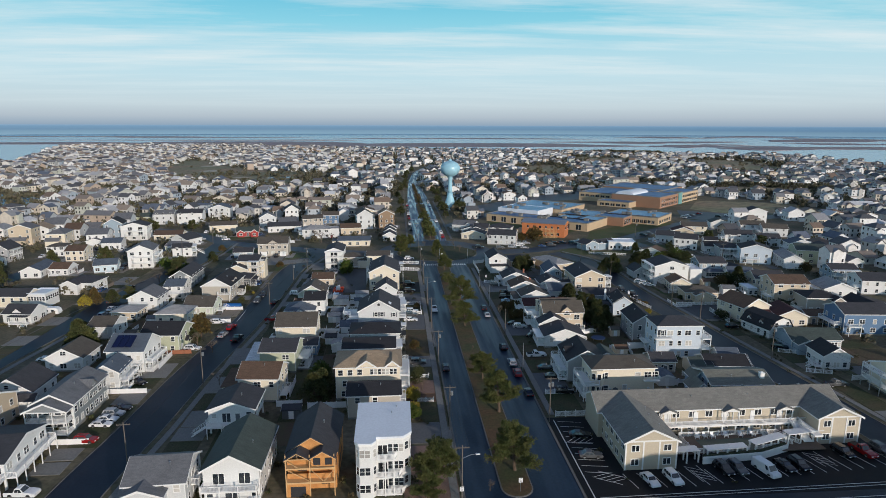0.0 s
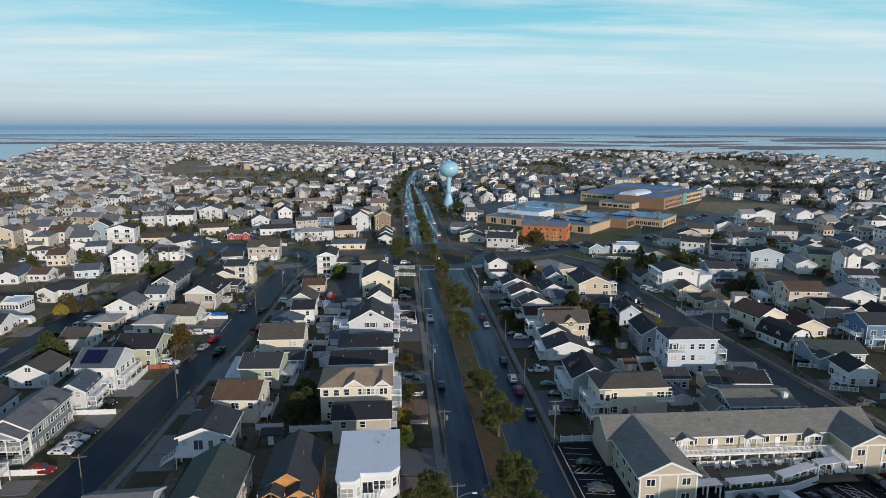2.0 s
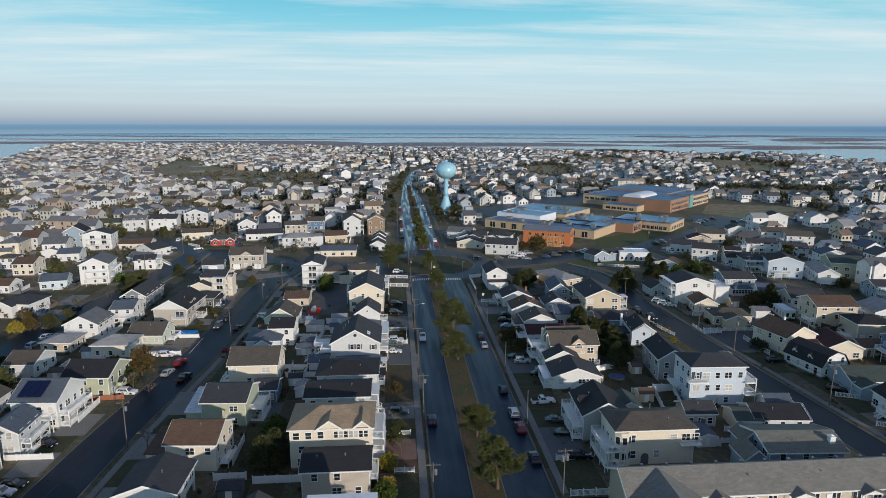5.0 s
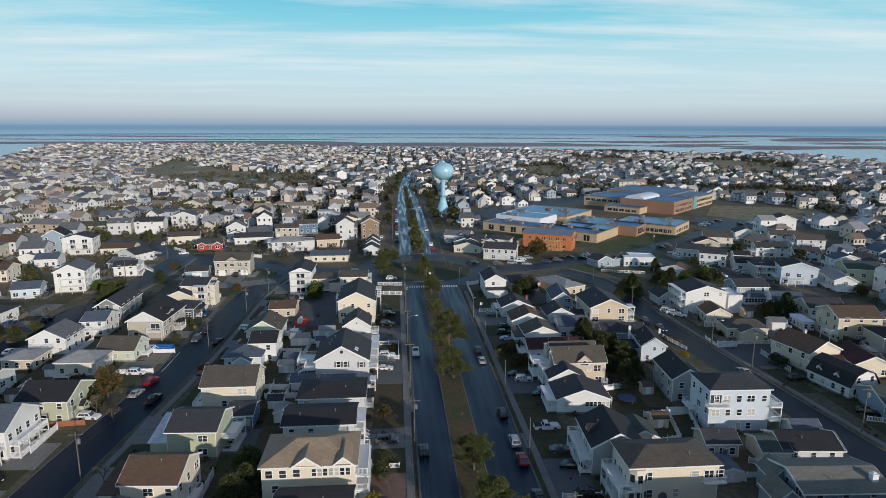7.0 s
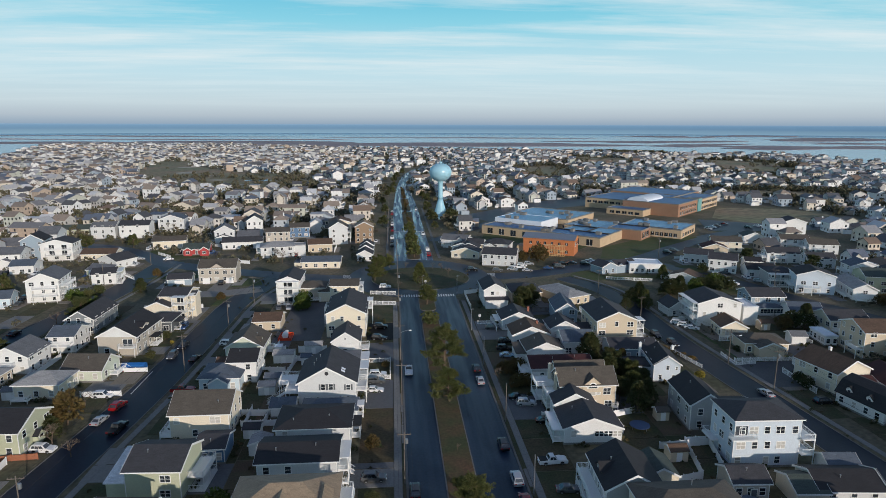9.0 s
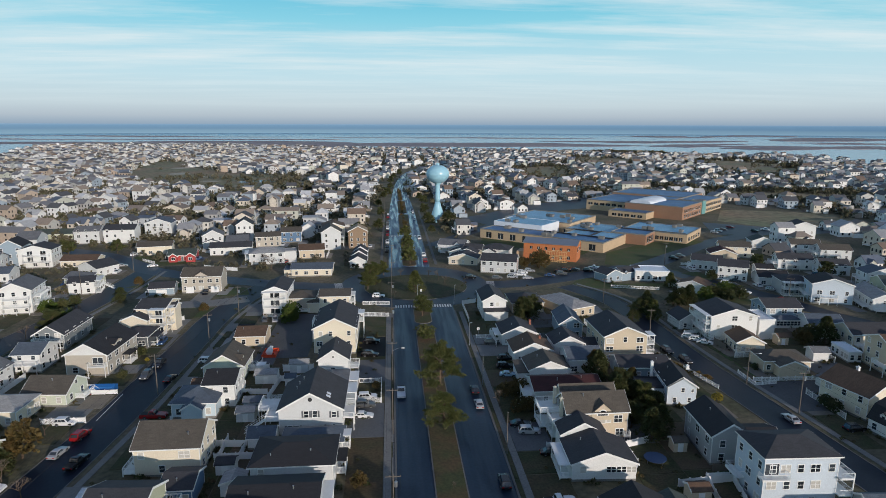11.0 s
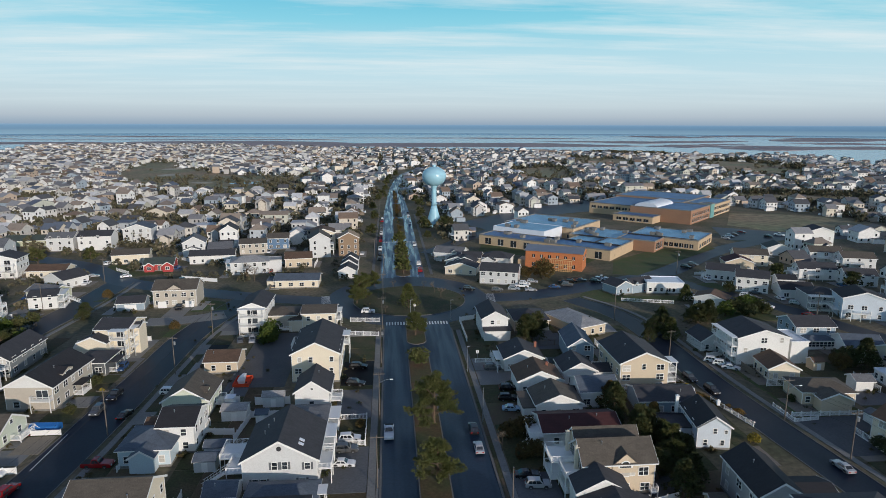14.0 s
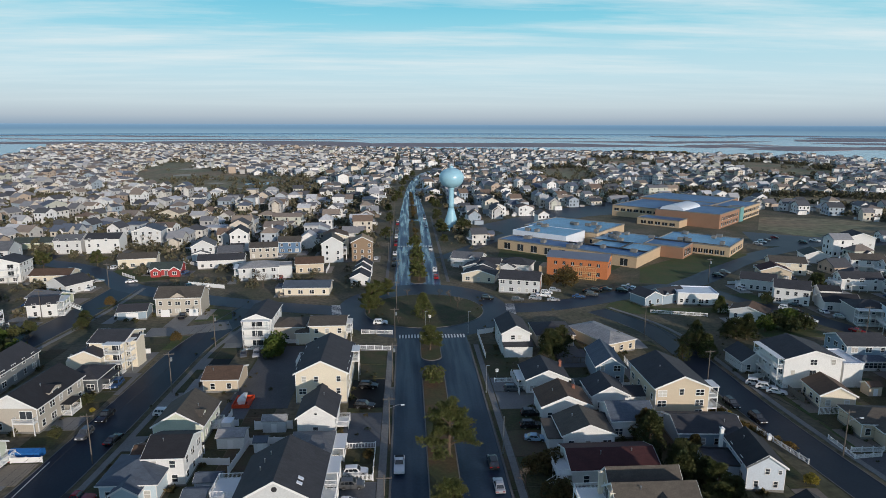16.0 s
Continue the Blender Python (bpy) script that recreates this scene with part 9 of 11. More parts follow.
def far_scrub():
    """Dark clumps of trees and shrubs through the distant town."""
    rnd = random.Random(31)
    s = Shape()
    for i in range(6400):
        for _ in range(20):
            x, y = (rnd.uniform(-420, -100), rnd.uniform(330, 800)) if i > 5200 else (rnd.uniform(-900, 950), rnd.uniform(120, 1850) if i % 3 else rnd.uniform(120, 700))
            if inside(x, y, shore) and not (BL - 9 < x < BR + 9 and y < 640) and not near_line(x, y, NORTH_EDGE_W, 12) and abs(x - 20) < 90 + 0.85 * y and not (-112 < x < 140 and y < 345) and not any(near_line(x, y, ln, 8) for ln, _ in ROADS) and not (55 < x < 330 and 340 < y < 600) and (i % 29 == 0 or not any(inside(x, y, f) for f in (GOLF, FIELD_EAST, FIELD_MID, FIELD_SCHOOL, FIELD_STRIP, FIELD_NORTH))):
                break
        else:
            continue
        r = rnd.uniform(0.7, 2.2) * (1 + y / 1600)
        for k in range(22 if y < 520 else 9):
            v = Vector((rnd.gauss(0, 1), rnd.gauss(0, 1), abs(rnd.gauss(0, 1)))).normalized() * rnd.uniform(0.5, 1)
            tuft(s, (x + v.x * r, y + v.y * r, 0.4 + v.z * r * 1.3), (0.75 if y > 520 else 0.45) * r, rnd, 3, v, 0.5)
    # groves of taller winter trees: round the golf ground, the fields and here and there in the town
    spots = []
    for poly, n in ((GOLF, 18), (FIELD_EAST, 70), (FIELD_MID, 50), (FIELD_SCHOOL, 10), (FIELD_STRIP, 40), (FIELD_NORTH, 40)):
        for _ in range(n):
            j, t = rnd.randrange(len(poly)), rnd.random()
            (ax, ay), (bx, by) = poly[j], poly[(j + 1) % len(poly)]
            spots.append((ax + (bx - ax) * t, ay + (by - ay) * t, 9, 4.0))
    for _ in range(640):
        y = rnd.uniform(420, 1800) if rnd.random() < 0.6 else rnd.uniform(420, 900)
        x = 20 + rnd.uniform(-1, 1) * (60 + 0.8 * y)
        spots.append((x, y, 16, 4.6))
    for x, y, n, spread in ((276, 682, 9, 10), (292, 672, 5, 8), (462, 838, 6, 14), (640, 992, 5, 12), (668, 1170, 6, 16), (290, 1122, 6, 16), (504, 1405, 8, 18), (162, 822, 7, 16), (203, 648, 4, 6), (-80, 690, 4, 12)):
        spots += [(x, y, spread, 6.0)] * n
    for cx, cy, spread, size in spots:
        for _ in range(rnd.randint(2, 6)):
            x, y, r = cx + rnd.gauss(0, spread), cy + rnd.gauss(0, spread * 0.6), size * rnd.uniform(0.45, 1)
            if not inside(x, y, shore) or (BL - 9 < x < BR + 9 and y < 640) or near_line(x, y, NORTH_EDGE_W, 12) or (55 < x < 330 and 340 < y < 600) or any(near_line(x, y, ln, 8) for ln, _ in ROADS) or inside(x, y, LAGOON):
                continue
            for k in range(16):
                v = Vector((rnd.gauss(0, 1), rnd.gauss(0, 1), abs(rnd.gauss(0, 1)))).normalized() * rnd.uniform(0.45, 1)
                tuft(s, (x + v.x * r, y + v.y * r, 0.6 + v.z * r * 1.35), 0.5 * r, rnd, 3, v, 0.5)
    for i in range(120):
        t = rnd.random()
        x, y = 480 + 130 * t + rnd.uniform(-8, 8), 1470 - 90 * t + rnd.uniform(-10, 10)
        for k in range(16):
            v = Vector((rnd.gauss(0, 1), rnd.gauss(0, 1), abs(rnd.gauss(0, 1)))).normalized()
            tuft(s, (x + v.x * 5, y + v.y * 5, 1 + v.z * 6), 3.5, rnd, 3, v, 0.5)
    tagged(part("far_scrub", s, SCRUB), "dark winter trees and scrub among the distant houses", "trees", kind="stuff")


far_scrub()

# ---- cars ----
CARS = {"white": (0.78, 0.78, 0.78), "black": (0.012, 0.012, 0.014), "silver": (0.45, 0.46, 0.48), "grey": (0.12, 0.125, 0.13), "red": (0.27, 0.012, 0.014), "blue": (0.05, 0.11, 0.24), "sky": (0.30, 0.45, 0.58)}


def car_meshes(kind, colour):
    paint = material("car_paint_" + colour, CARS[colour], 0.22, 0.25 if colour in ("silver", "grey", "blue") else 0.0, vary=0.03, spec=0.7)
    L, W, H, hood = {"sedan": (4.7, 1.82, 1.42, 0.92), "suv": (4.75, 1.92, 1.75, 1.05), "pickup": (5.7, 2.0, 1.85, 1.10), "van": (5.6, 2.0, 2.15, 1.15)}[kind]
    a, w = L / 2, W / 2
    # nose at -y
    low = [(-a, 0.35), (-a + 0.12, 0.28), (a - 0.12, 0.28), (a, 0.38), (a, hood - 0.22), (a - 0.14, hood - 0.05), (-a + 1.3, hood), (-a + 0.35, hood - 0.12), (-a + 0.06, hood - 0.26), (-a, hood - 0.4)]
    body = Shape()
    body.prism(low, "x", -w + 0.07, w - 0.07)
    body.prism([(y_ * 0.985, 0.30 + (z_ - 0.28) * 0.86) for y_, z_ in low], "x", -w, w)
    for sy in (-0.29, 0.29):
        for sx in (-1, 1):
            x0, x1 = sorted((sx * (w - 0.01), sx * (w + 0.012)))
            body.prism([(sy * L + 0.43 * math.cos(0.52 * k), max(0.29, 0.36 + 0.43 * math.sin(0.52 * k))) for k in range(7)], "x", x0, x1, 1)
    cab = {"sedan": (-0.95, -0.2, 1.05, 1.85), "suv": (-1.05, -0.35, 1.85, 2.3), "pickup": (-0.9, -0.2, 0.75, 1.0), "van": (-1.9, -1.1, 2.6, 2.75)}[kind]
    f0, f1, r1, r0 = cab

    def hull(t, g, z0, z1):
        vs = []
        for y, z, k in ((f0 + g, z0, 1), (r0 - g, z0, 1), (r1 - g * 0.5, z1, 0), (f1 + g * 0.5, z1, 0)):
            x = w - 0.04 if k else w - 0.22
            vs += [(-x + t, y, z), (x - t, y, z)]
        return vs
    fs = [(0, 1, 7, 6), (2, 4, 5, 3), (0, 6, 4, 2), (1, 3, 5, 7), (6, 7, 5, 4), (0, 2, 3, 1)]
    z0, z1 = hood - 0.12, H - 0.07
    cabin = hull(0.0, 0.0, z0, z1)
    top = Shape().solid(cabin, fs)
    top.solid([(-w + 0.22, f1, z1), (w - 0.22, f1, z1), (-w + 0.22, r1, z1), (w - 0.22, r1, z1), (-w + 0.34, r1 - 0.14, H), (w - 0.34, r1 - 0.14, H), (-w + 0.34, f1 + 0.16, H), (w - 0.34, f1 + 0.16, H)], fs)
    glass = Shape()

    def pane(q, k0, k1, m0, m1, out):
        """A pane on the cabin's face q (low start, low end, high end, high start), inset on all sides."""
        a_, b_, c_, d_ = (Vector(v) for v in q)
        pts = []
        for u, v in ((k0, m0), (k1, m0), (k1, m1), (k0, m1)):
            pts.append((a_.lerp(b_, u)).lerp(d_.lerp(c_, u), v) + Vector(out) * 0.012)
        glass.face([tuple(p) for p in pts])
    cv = cabin
    pane((cv[0], cv[1], cv[7], cv[6]), 0.06, 0.94, 0.16, 0.94, (0, -1, 0.6))
    if kind != "van":
        pane((cv[3], cv[2], cv[4], cv[5]), 0.08, 0.92, 0.2, 0.9, (0, 1, 0.6))
    spans = ((0.10, 0.47), (0.51, 0.88)) if kind in ("sedan", "pickup") else ((0.08, 0.22),) if kind == "van" else ((0.10, 0.38), (0.41, 0.66), (0.69, 0.9))
    for k0, k1 in spans:
        pane((cv[1], cv[3], cv[5], cv[7]), k0, k1, 0.2, 0.86, (1, 0, 0.2))
        pane((cv[2], cv[0], cv[6], cv[4]), 1 - k1, 1 - k0, 0.2, 0.86, (-1, 0, 0.2))
    wheel = Shape()
    n = 14
    wheel.lathe([(0.33, -0.11), (0.34, -0.08), (0.34, 0.08), (0.33, 0.11)], n)
    wheel.lathe([(0.21, -0.125), (0.21, 0.125)], 10, 1)
    lamp = Shape().box(-0.2, 0.2, -0.04, 0.04, -0.08, 0.08)
    extra = None
    if kind == "pickup":
        extra = Shape().box(-w + 0.14, w - 0.14, 1.15, a - 0.12, hood - 0.45, hood + 0.012)
    elif kind == "van":
        extra = Shape().box(-w + 0.05, w - 0.05, -0.3, a - 0.1, hood - 0.1, H - 0.12)
    head = material("headlamp", (0.7, 0.72, 0.75), 0.1, vary=0.02)
    tail = material("tail_lamp", (0.30, 0.01, 0.01), 0.2, vary=0.02)
    return dict(L=L, w=w, hood=hood, body=body.mesh("body", [paint, RUBBER]), glass=glass.mesh("glazing", GLASS), top=top.mesh("roof_panel", paint), wheel=wheel.mesh("wheel", [RUBBER, METAL]),
                head=lamp.mesh("headlight", head), tail=lamp.mesh("tail_light", tail), extra=extra.mesh("load_bed" if kind == "pickup" else "side_panel", RUBBER if kind == "pickup" else paint) if extra else None)


def joined(name, pieces):
    """One mesh out of several, each at its own place."""
    s, mats = Shape(), []
    for me, at in pieces:
        slots = []
        for mt in me.materials:
            if mt not in mats:
                mats.append(mt)
            slots.append(mats.index(mt))
        k = len(s.v)
        s.v.extend(tuple(at @ v.co) for v in me.vertices)
        for pg in me.polygons:
            s.f.append(tuple(i + k for i in pg.vertices))
            s.m.append(slots[pg.material_index])
    return s.mesh(name, mats)


def car(kind, colour, x, y, turn=0, where="parked at the kerb", z=0.03):
    """turn 0: nose to the south."""
    m = shared(("car", kind, colour), lambda: car_meshes(kind, colour))
    word = {"sedan": "saloon car", "suv": "sport utility car", "pickup": "pickup truck", "van": "panel van"}[kind]
    if y > 262:
        whole = shared(("far car", kind, colour), lambda: joined("car", [(m["body"], Matrix.Identity(4)), (m["top"], Matrix.Identity(4)), (m["glass"], Matrix.Identity(4))] + [(m["wheel"], pose(sx * (m["w"] - 0.12), sy * m["L"], 0.34, 0, 90, 0)) for sx in (-1, 1) for sy in (-0.29, 0.29)]))
        one = new("car" if kind != "pickup" else "pickup_truck", whole)
        one.matrix_world = pose(x, y, z, 0, 0, turn)
        return tagged(one, "%s %s %s" % (colour.replace("sky", "pale blue"), word, where), "car", "parked cars")
    ob = thing("car" if kind != "pickup" else "pickup_truck", "%s %s %s" % (colour.replace("sky", "pale blue"), word, where), "car", pose(x, y, z, 0, 0, turn), "parked cars")
    part("body", m["body"], None, ob)
    part("glazing", m["glass"], None, ob)
    part("roof_panel", m["top"], None, ob)
    if m["extra"]:
        part(m["extra"].name.split(".")[0], m["extra"], None, ob)
    for sx in (-1, 1):
        for sy in (-0.29, 0.29):
            part("wheel", m["wheel"], None, ob, at=pose(sx * (m["w"] - 0.12), sy * m["L"], 0.34, 0, 90, 0))
        if y > 258:
            continue
        part("headlight", m["head"], None, ob, at=pose(sx * (m["w"] - 0.35), -m["L"] / 2, m["hood"] - 0.38))
        part("tail_light", m["tail"], None, ob, at=pose(sx * (m["w"] - 0.3), m["L"] / 2, m["hood"] - 0.25))


for kind, colour, x, y, turn, where in (
        ("pickup", "white", 13.2, 213.5, 0, "parked at the boulevard kerb"), ("suv", "black", 12.9, 158.5, 180, "parked at the boulevard kerb"), ("suv", "black", 31.3, 213.6, 180, "parked at the boulevard kerb"), ("sedan", "silver", 31.3, 205.8, 180, "parked at the boulevard kerb"),
        ("suv", "black", 31.5, 173.5, 180, "parked at the boulevard kerb"), ("suv", "silver", 31.8, 161.0, 180, "parked at the boulevard kerb"), ("suv", "red", 31.9, 153.8, 180, "parked at the boulevard kerb"), ("sedan", "black", 32.3, 141.5, 180, "parked at the boulevard kerb"),
        ("pickup", "white", 40.0, 166.6, 92, "on a front drive"), ("sedan", "white", 4.4, 202.0, 85, "on a concrete drive"), ("suv", "grey", 4.6, 207.3, 92, "on a concrete drive"), ("suv", "white", 5.0, 211.5, 92, "on a concrete drive"), ("suv", "grey", 5.4, 163.2, 90, "on a concrete drive"),
        ("suv", "black", 4.8, 239.5, 80, "on a drive beside the tan house"), ("suv", "black", 5.0, 250.5, 85, "on a drive beside the tan house"), ("suv", "silver", 40.2, 192.0, 85, "on a front drive"), ("sedan", "black", 39.0, 195.4, 88, "on a front drive"), ("sedan", "black", 42.8, 183, 85, "on a front drive"),
        ("suv", "black", 41.6, 228.0, 88, "on a front drive"), ("suv", "black", 42.8, 233.5, 88, "under a carport"), ("sedan", "sky", 41.5, 222.5, 80, "on a front drive"), ("suv", "grey", 41.0, 246.8, 88, "on a front drive"), ("sedan", "black", 41.0, 151, 80, "on a front drive"), ("suv", "black", 41.5, 141.5, 85, "on a drive beside the motel"), ("sedan", "grey", 40.5, 157, 85, "on a front drive"),
        ("suv", "white", -40.0, 238.0, 85, "on a drive"), ("sedan", "black", -46.0, 226.5, 172, "driving along the side street"), ("suv", "grey", -53.0, 229.0, 0, "parked at the kerb"), ("pickup", "black", -52.5, 237.0, 0, "parked at the kerb"), ("pickup", "red", -42.5, 205.5, 88, "on a drive"), ("sedan", "silver", -55.5, 190.5, 172, "parked at the kerb"), ("suv", "red", -54.5, 197.5, 172, "parked at the kerb"),
        ("pickup", "black", -50.0, 186.5, 172, "driving along the side street"), ("suv", "white", -60.5, 203.5, 88, "on a drive"), ("suv", "white", -61.0, 178.5, 85, "on a drive beside a brick wall"), ("sedan", "white", -66.0, 131.5, 85, "on a front lawn"), ("sedan", "white", -65.8, 134.0, 85, "on a front lawn"), ("suv", "silver", -65.5, 136.6, 85, "on a front lawn"), ("sedan", "black", -65.0, 139.4, 85, "on a front lawn"), ("suv", "red", -66.0, 124.5, 85, "under a raised house"),
        ("pickup", "white", -68.0, 105.5, 85, "on a drive"), ("sedan", "black", -67.0, 154.5, 60, "on a drive"), ("sedan", "grey", -107.5, 232.0, 175, "parked at the kerb"), ("sedan", "black", -108.5, 252.0, 175, "parked at the kerb"), ("suv", "silver", -102.5, 214.0, 175, "parked at the kerb"), ("sedan", "white", -103.0, 222.0, 175, "parked at the kerb"), ("sedan", "white", -99.5, 172.5, 90, "on a drive"), ("sedan", "grey", -112.5, 168.0, 175, "parked at the kerb"),
        ("suv", "black", 90.8, 236.0, 4, "parked at the kerb"), ("suv", "black", 92.8, 228.5, 4, "parked at the kerb"), ("suv", "white", 103.0, 247.0, 60, "on a drive beside the big white house"), ("suv", "white", 104.2, 244.5, 60, "on a drive beside the big white house"), ("sedan", "white", 105.4, 242.0, 60, "on a drive beside the big white house"), ("sedan", "silver", 100.0, 193.0, 184, "parked at the kerb"), ("suv", "black", 111.0, 187.5, 95, "on a drive"), ("pickup", "grey", 113.0, 141.0, 90, "on a drive"), ("suv", "black", 115.0, 168.0, 60, "on a drive"),
        ("suv", "white", 149.5, 295.5, 40, "driving along the side street"), ("sedan", "red", 158.0, 284.5, 30, "parked at the kerb"), ("suv", "black", 144.5, 303.0, 40, "parked at the kerb"), ("suv", "silver", 162.5, 298.5, 60, "parked before a porch"), ("sedan", "grey", 156.0, 313.5, 60, "parked before a house"), ("suv", "silver", 63.0, 326.5, 70, "parked before a house"), ("suv", "grey", 56.0, 325.0, 80, "parked before a house"), ("pickup", "white", 67.0, 330.5, 80, "on a drive"), ("suv", "black", 45.0, 327.5, 75, "driving round the circle"),
        ("sedan", "blue", 80.0, 328.5, 70, "parked at the kerb"), ("suv", "grey", 86.0, 331.0, 70, "parked at the kerb"), ("pickup", "silver", 104.0, 341.0, 65, "parked at the kerb"), ("suv", "silver", -28.0, 274.0, 10, "before a white house"), ("sedan", "grey", -31.5, 274.0, 10, "before a white house"), ("sedan", "white", -99.0, 359.5, 115, "driving through the crossing"), ("pickup", "black", -61.0, 310.5, 5, "on a drive"), ("suv", "grey", -134.0, 382.0, 130, "parked at the kerb"), ("sedan", "silver", -113.0, 361.0, 110, "parked before a bungalow"),
        ("suv", "white", 6.0, 300.5, 90, "on a drive"), ("suv", "black", -25, 346, 60, "parked at the kerb"), ("suv", "grey", -72.0, 350.5, 115, "parked by a fence"), ("sedan", "white", -66.0, 350.5, 115, "parked by a fence")):
    car(kind, colour, x, y, turn, where)
for kind, colour, x, y, turn in (("suv", "white", 69.0, 334.5, 80), ("sedan", "silver", 69.4, 324.5, 84), ("suv", "silver", 73.0, 337.5, 75), ("sedan", "black", 86.0, 335.5, 70), ("suv", "black", 89.5, 337.0, 70), ("sedan", "grey", 94.0, 338.5, 66), ("suv", "black", 99.5, 336.0, 64), ("sedan", "white", 105.0, 338.5, 64),
                                 ("suv", "black", 150.0, 358.5, 42), ("suv", "grey", 155.5, 363.0, 42), ("suv", "white", 150.0, 309.5, 45), ("sedan", "black", 152.0, 306.5, 45), ("suv", "silver", 208.0, 428.0, 40), ("suv", "white", 214.0, 434.0, 40), ("sedan", "grey", 220.0, 440.0, 40), ("sedan", "red", 229.0, 447.0, 40), ("suv", "black", 236.0, 431.0, 40), ("pickup", "white", 246.0, 436.0, 40)):
    car(kind, colour, x, y, turn, "parked along the school street")
# motel car park
for kind, colour, x, y, turn in (("sedan", "white", 47.0, 101.6, 8), ("suv", "white", 51.6, 101.9, 8), ("suv", "black", 62.8, 104.2, 8), ("suv", "grey", 65.6, 104.3, 8), ("van", "white", 70.8, 103.3, 14), ("sedan", "black", 75.5, 104.6, 8), ("suv", "black", 78.5, 104.8, 8), ("suv", "black", 90.5, 108.6, 8), ("pickup", "red", 95.0, 108.8, 8), ("suv", "grey", 99.0, 109.0, 8),
                                 ("sedan", "grey", 38.6, 111.2, 82), ("sedan", "black", 38.8, 119.5, 82)):
    car(kind, colour, x, y, turn, "in the motel car park", 0.05)
LOT = random.Random(3)
for i in range(16):
    side = LOT.choice((27.4, 9.0))
    car(LOT.choice(("suv", "sedan", "pickup")), LOT.choice(("white", "black", "silver", "grey", "red")), side - 0.2, 362 + i * 12 + LOT.uniform(-1, 1), 180 * LOT.randint(0, 1), "parked along the northern boulevard")

# ---- poles, lamps and cables ----


def utility_pole(x, y, h=10.5, turn=0, drum=1, lamp=0, double=False, label="weathered wooden utility pole with a crossarm"):
    p = thing("utility_pole", label, "utility pole", pose(x, y, 0, 0, 0, turn), "utility poles")
    part("pole", Shape().rod((0, 0, -0.2), (0, 0, h), 0.14, 0.09, 8), POLEWOOD, p)
    for k in range(2 if double else 1):
        z = h - 0.46 - k * 0.9
        arm = Shape().box(-1.25, 1.25, -0.06, 0.06, z - 0.14, z)
        for u in (-1.15, -0.6, 0.6, 1.15):
            arm.rod((u, 0, z - 0.02), (u, 0, z + 0.22), 0.05, 0.035, 6)
        part("crossarm", arm, POLEWOOD, p)
    for i in range(drum):
        part("transformer", Shape().lathe([(0.28, 0), (0.3, 0.05), (0.3, 0.85), (0.2, 0.95)], 14), METAL, p, "grey metal transformer drum", at=pose(0.42 * (1 if i == 0 else -1), -0.25 * (i > 0), h - 2.3))
    if lamp:
        arm = part("lamp_arm", Shape().rod((0, 0, h - 2.6), (lamp * 1.6, 0, h - 1.9), 0.05, n=6).rod((lamp * 1.6, 0, h - 1.9), (lamp * 2.8, 0, h - 1.8), 0.045, n=6), METAL, p)
        part("lamp_head", Shape().box(lamp * 2.8 - 0.4, lamp * 2.8 + 0.35, -0.14, 0.14, h - 1.95, h - 1.78), VINYL, arm, at=Matrix.Identity(4))
    return x, y, h


def cables(poles, name="overhead_cable"):
    for (ax, ay, ah), (bx, by, bh) in zip(poles, poles[1:]):
        for u, dz in ((-1.15, -0.2), (0.6, -0.2), (1.15, -0.2), (0.05, -3.6)):
            d = Vector((bx - ax, by - ay)).normalized()
            n = Vector((d.y, -d.x)) * u
            s, r = Shape(), 0.018 if dz > -1 else 0.035
            for i in range(9):
                t = i / 8
                q = (ax + (bx - ax) * t + n.x, ay + (by - ay) * t + n.y, ah + (bh - ah) * t + dz - 2.4 * t * (1 - t))
                for c in range(3):
                    s.v.append((q[0] + r * math.cos(2.1 * c) * d.y, q[1] - r * math.cos(2.1 * c) * d.x, q[2] + r * math.sin(2.1 * c)))
                    if i:
                        k = 3 * i
                        s.f.append((k - 3 + c, k - 3 + (c + 1) % 3, k + (c + 1) % 3, k + c))
                        s.m.append(0)
            tagged(part(name, s, CABLE), "thin black overhead cable between poles", "cable", "overhead cables")


west = [utility_pole(12.0 - 0.9, y, 10.5, 0, d, l) for y, d, l in ((99, 0, 1), (124.5, 1, 0), (161.5, 1, 0), (194, 0, 0), (222.5, 0, 1), (253.5, 1, 0), (284, 1, 0), (316, 0, 0), (352, 1, 0))]
west += [utility_pole(6.4, y, 10.5, 0, 0, 0) for y in (388, 424, 460, 500, 540)]
cables(west)
east = [utility_pole(33.9, y, 11.0, 0, d, 0) for y, d in ((126.5, 2),)]
for x, y, hh, m, lab in ((33.9, 184.0, 9.0, POLEWOOD, "brown wooden service pole without crossarm"), (33.9, 156.2, 8.0, METAL, "slim pale grey metal pole"), (33.9, 217.5, 8.0, METAL, "slim pale grey metal pole")):
    q = thing("utility_pole", lab, "utility pole", pose(x, y, 0), "utility poles")
    part("pole", Shape().rod((0, 0, -0.2), (0, 0, hh), 0.13, 0.08, 8), m, q)
    part("pole_cap", Shape().lathe([(0.1, hh), (0.1, hh + 0.06), (0.04, hh + 0.12)], 8), METAL, q)
ws = [utility_pole(x, y, 10.5, 4, d, l, dd) for x, y, d, l, dd in ((-52.2, 112, 0, 0, 0), (-50.0, 152, 1, 0, 0), (-46.1, 218, 0, 0, 0), (-42.7, 250, 1, 0, 0), (-41.5, 281, 1, 0, 0))]
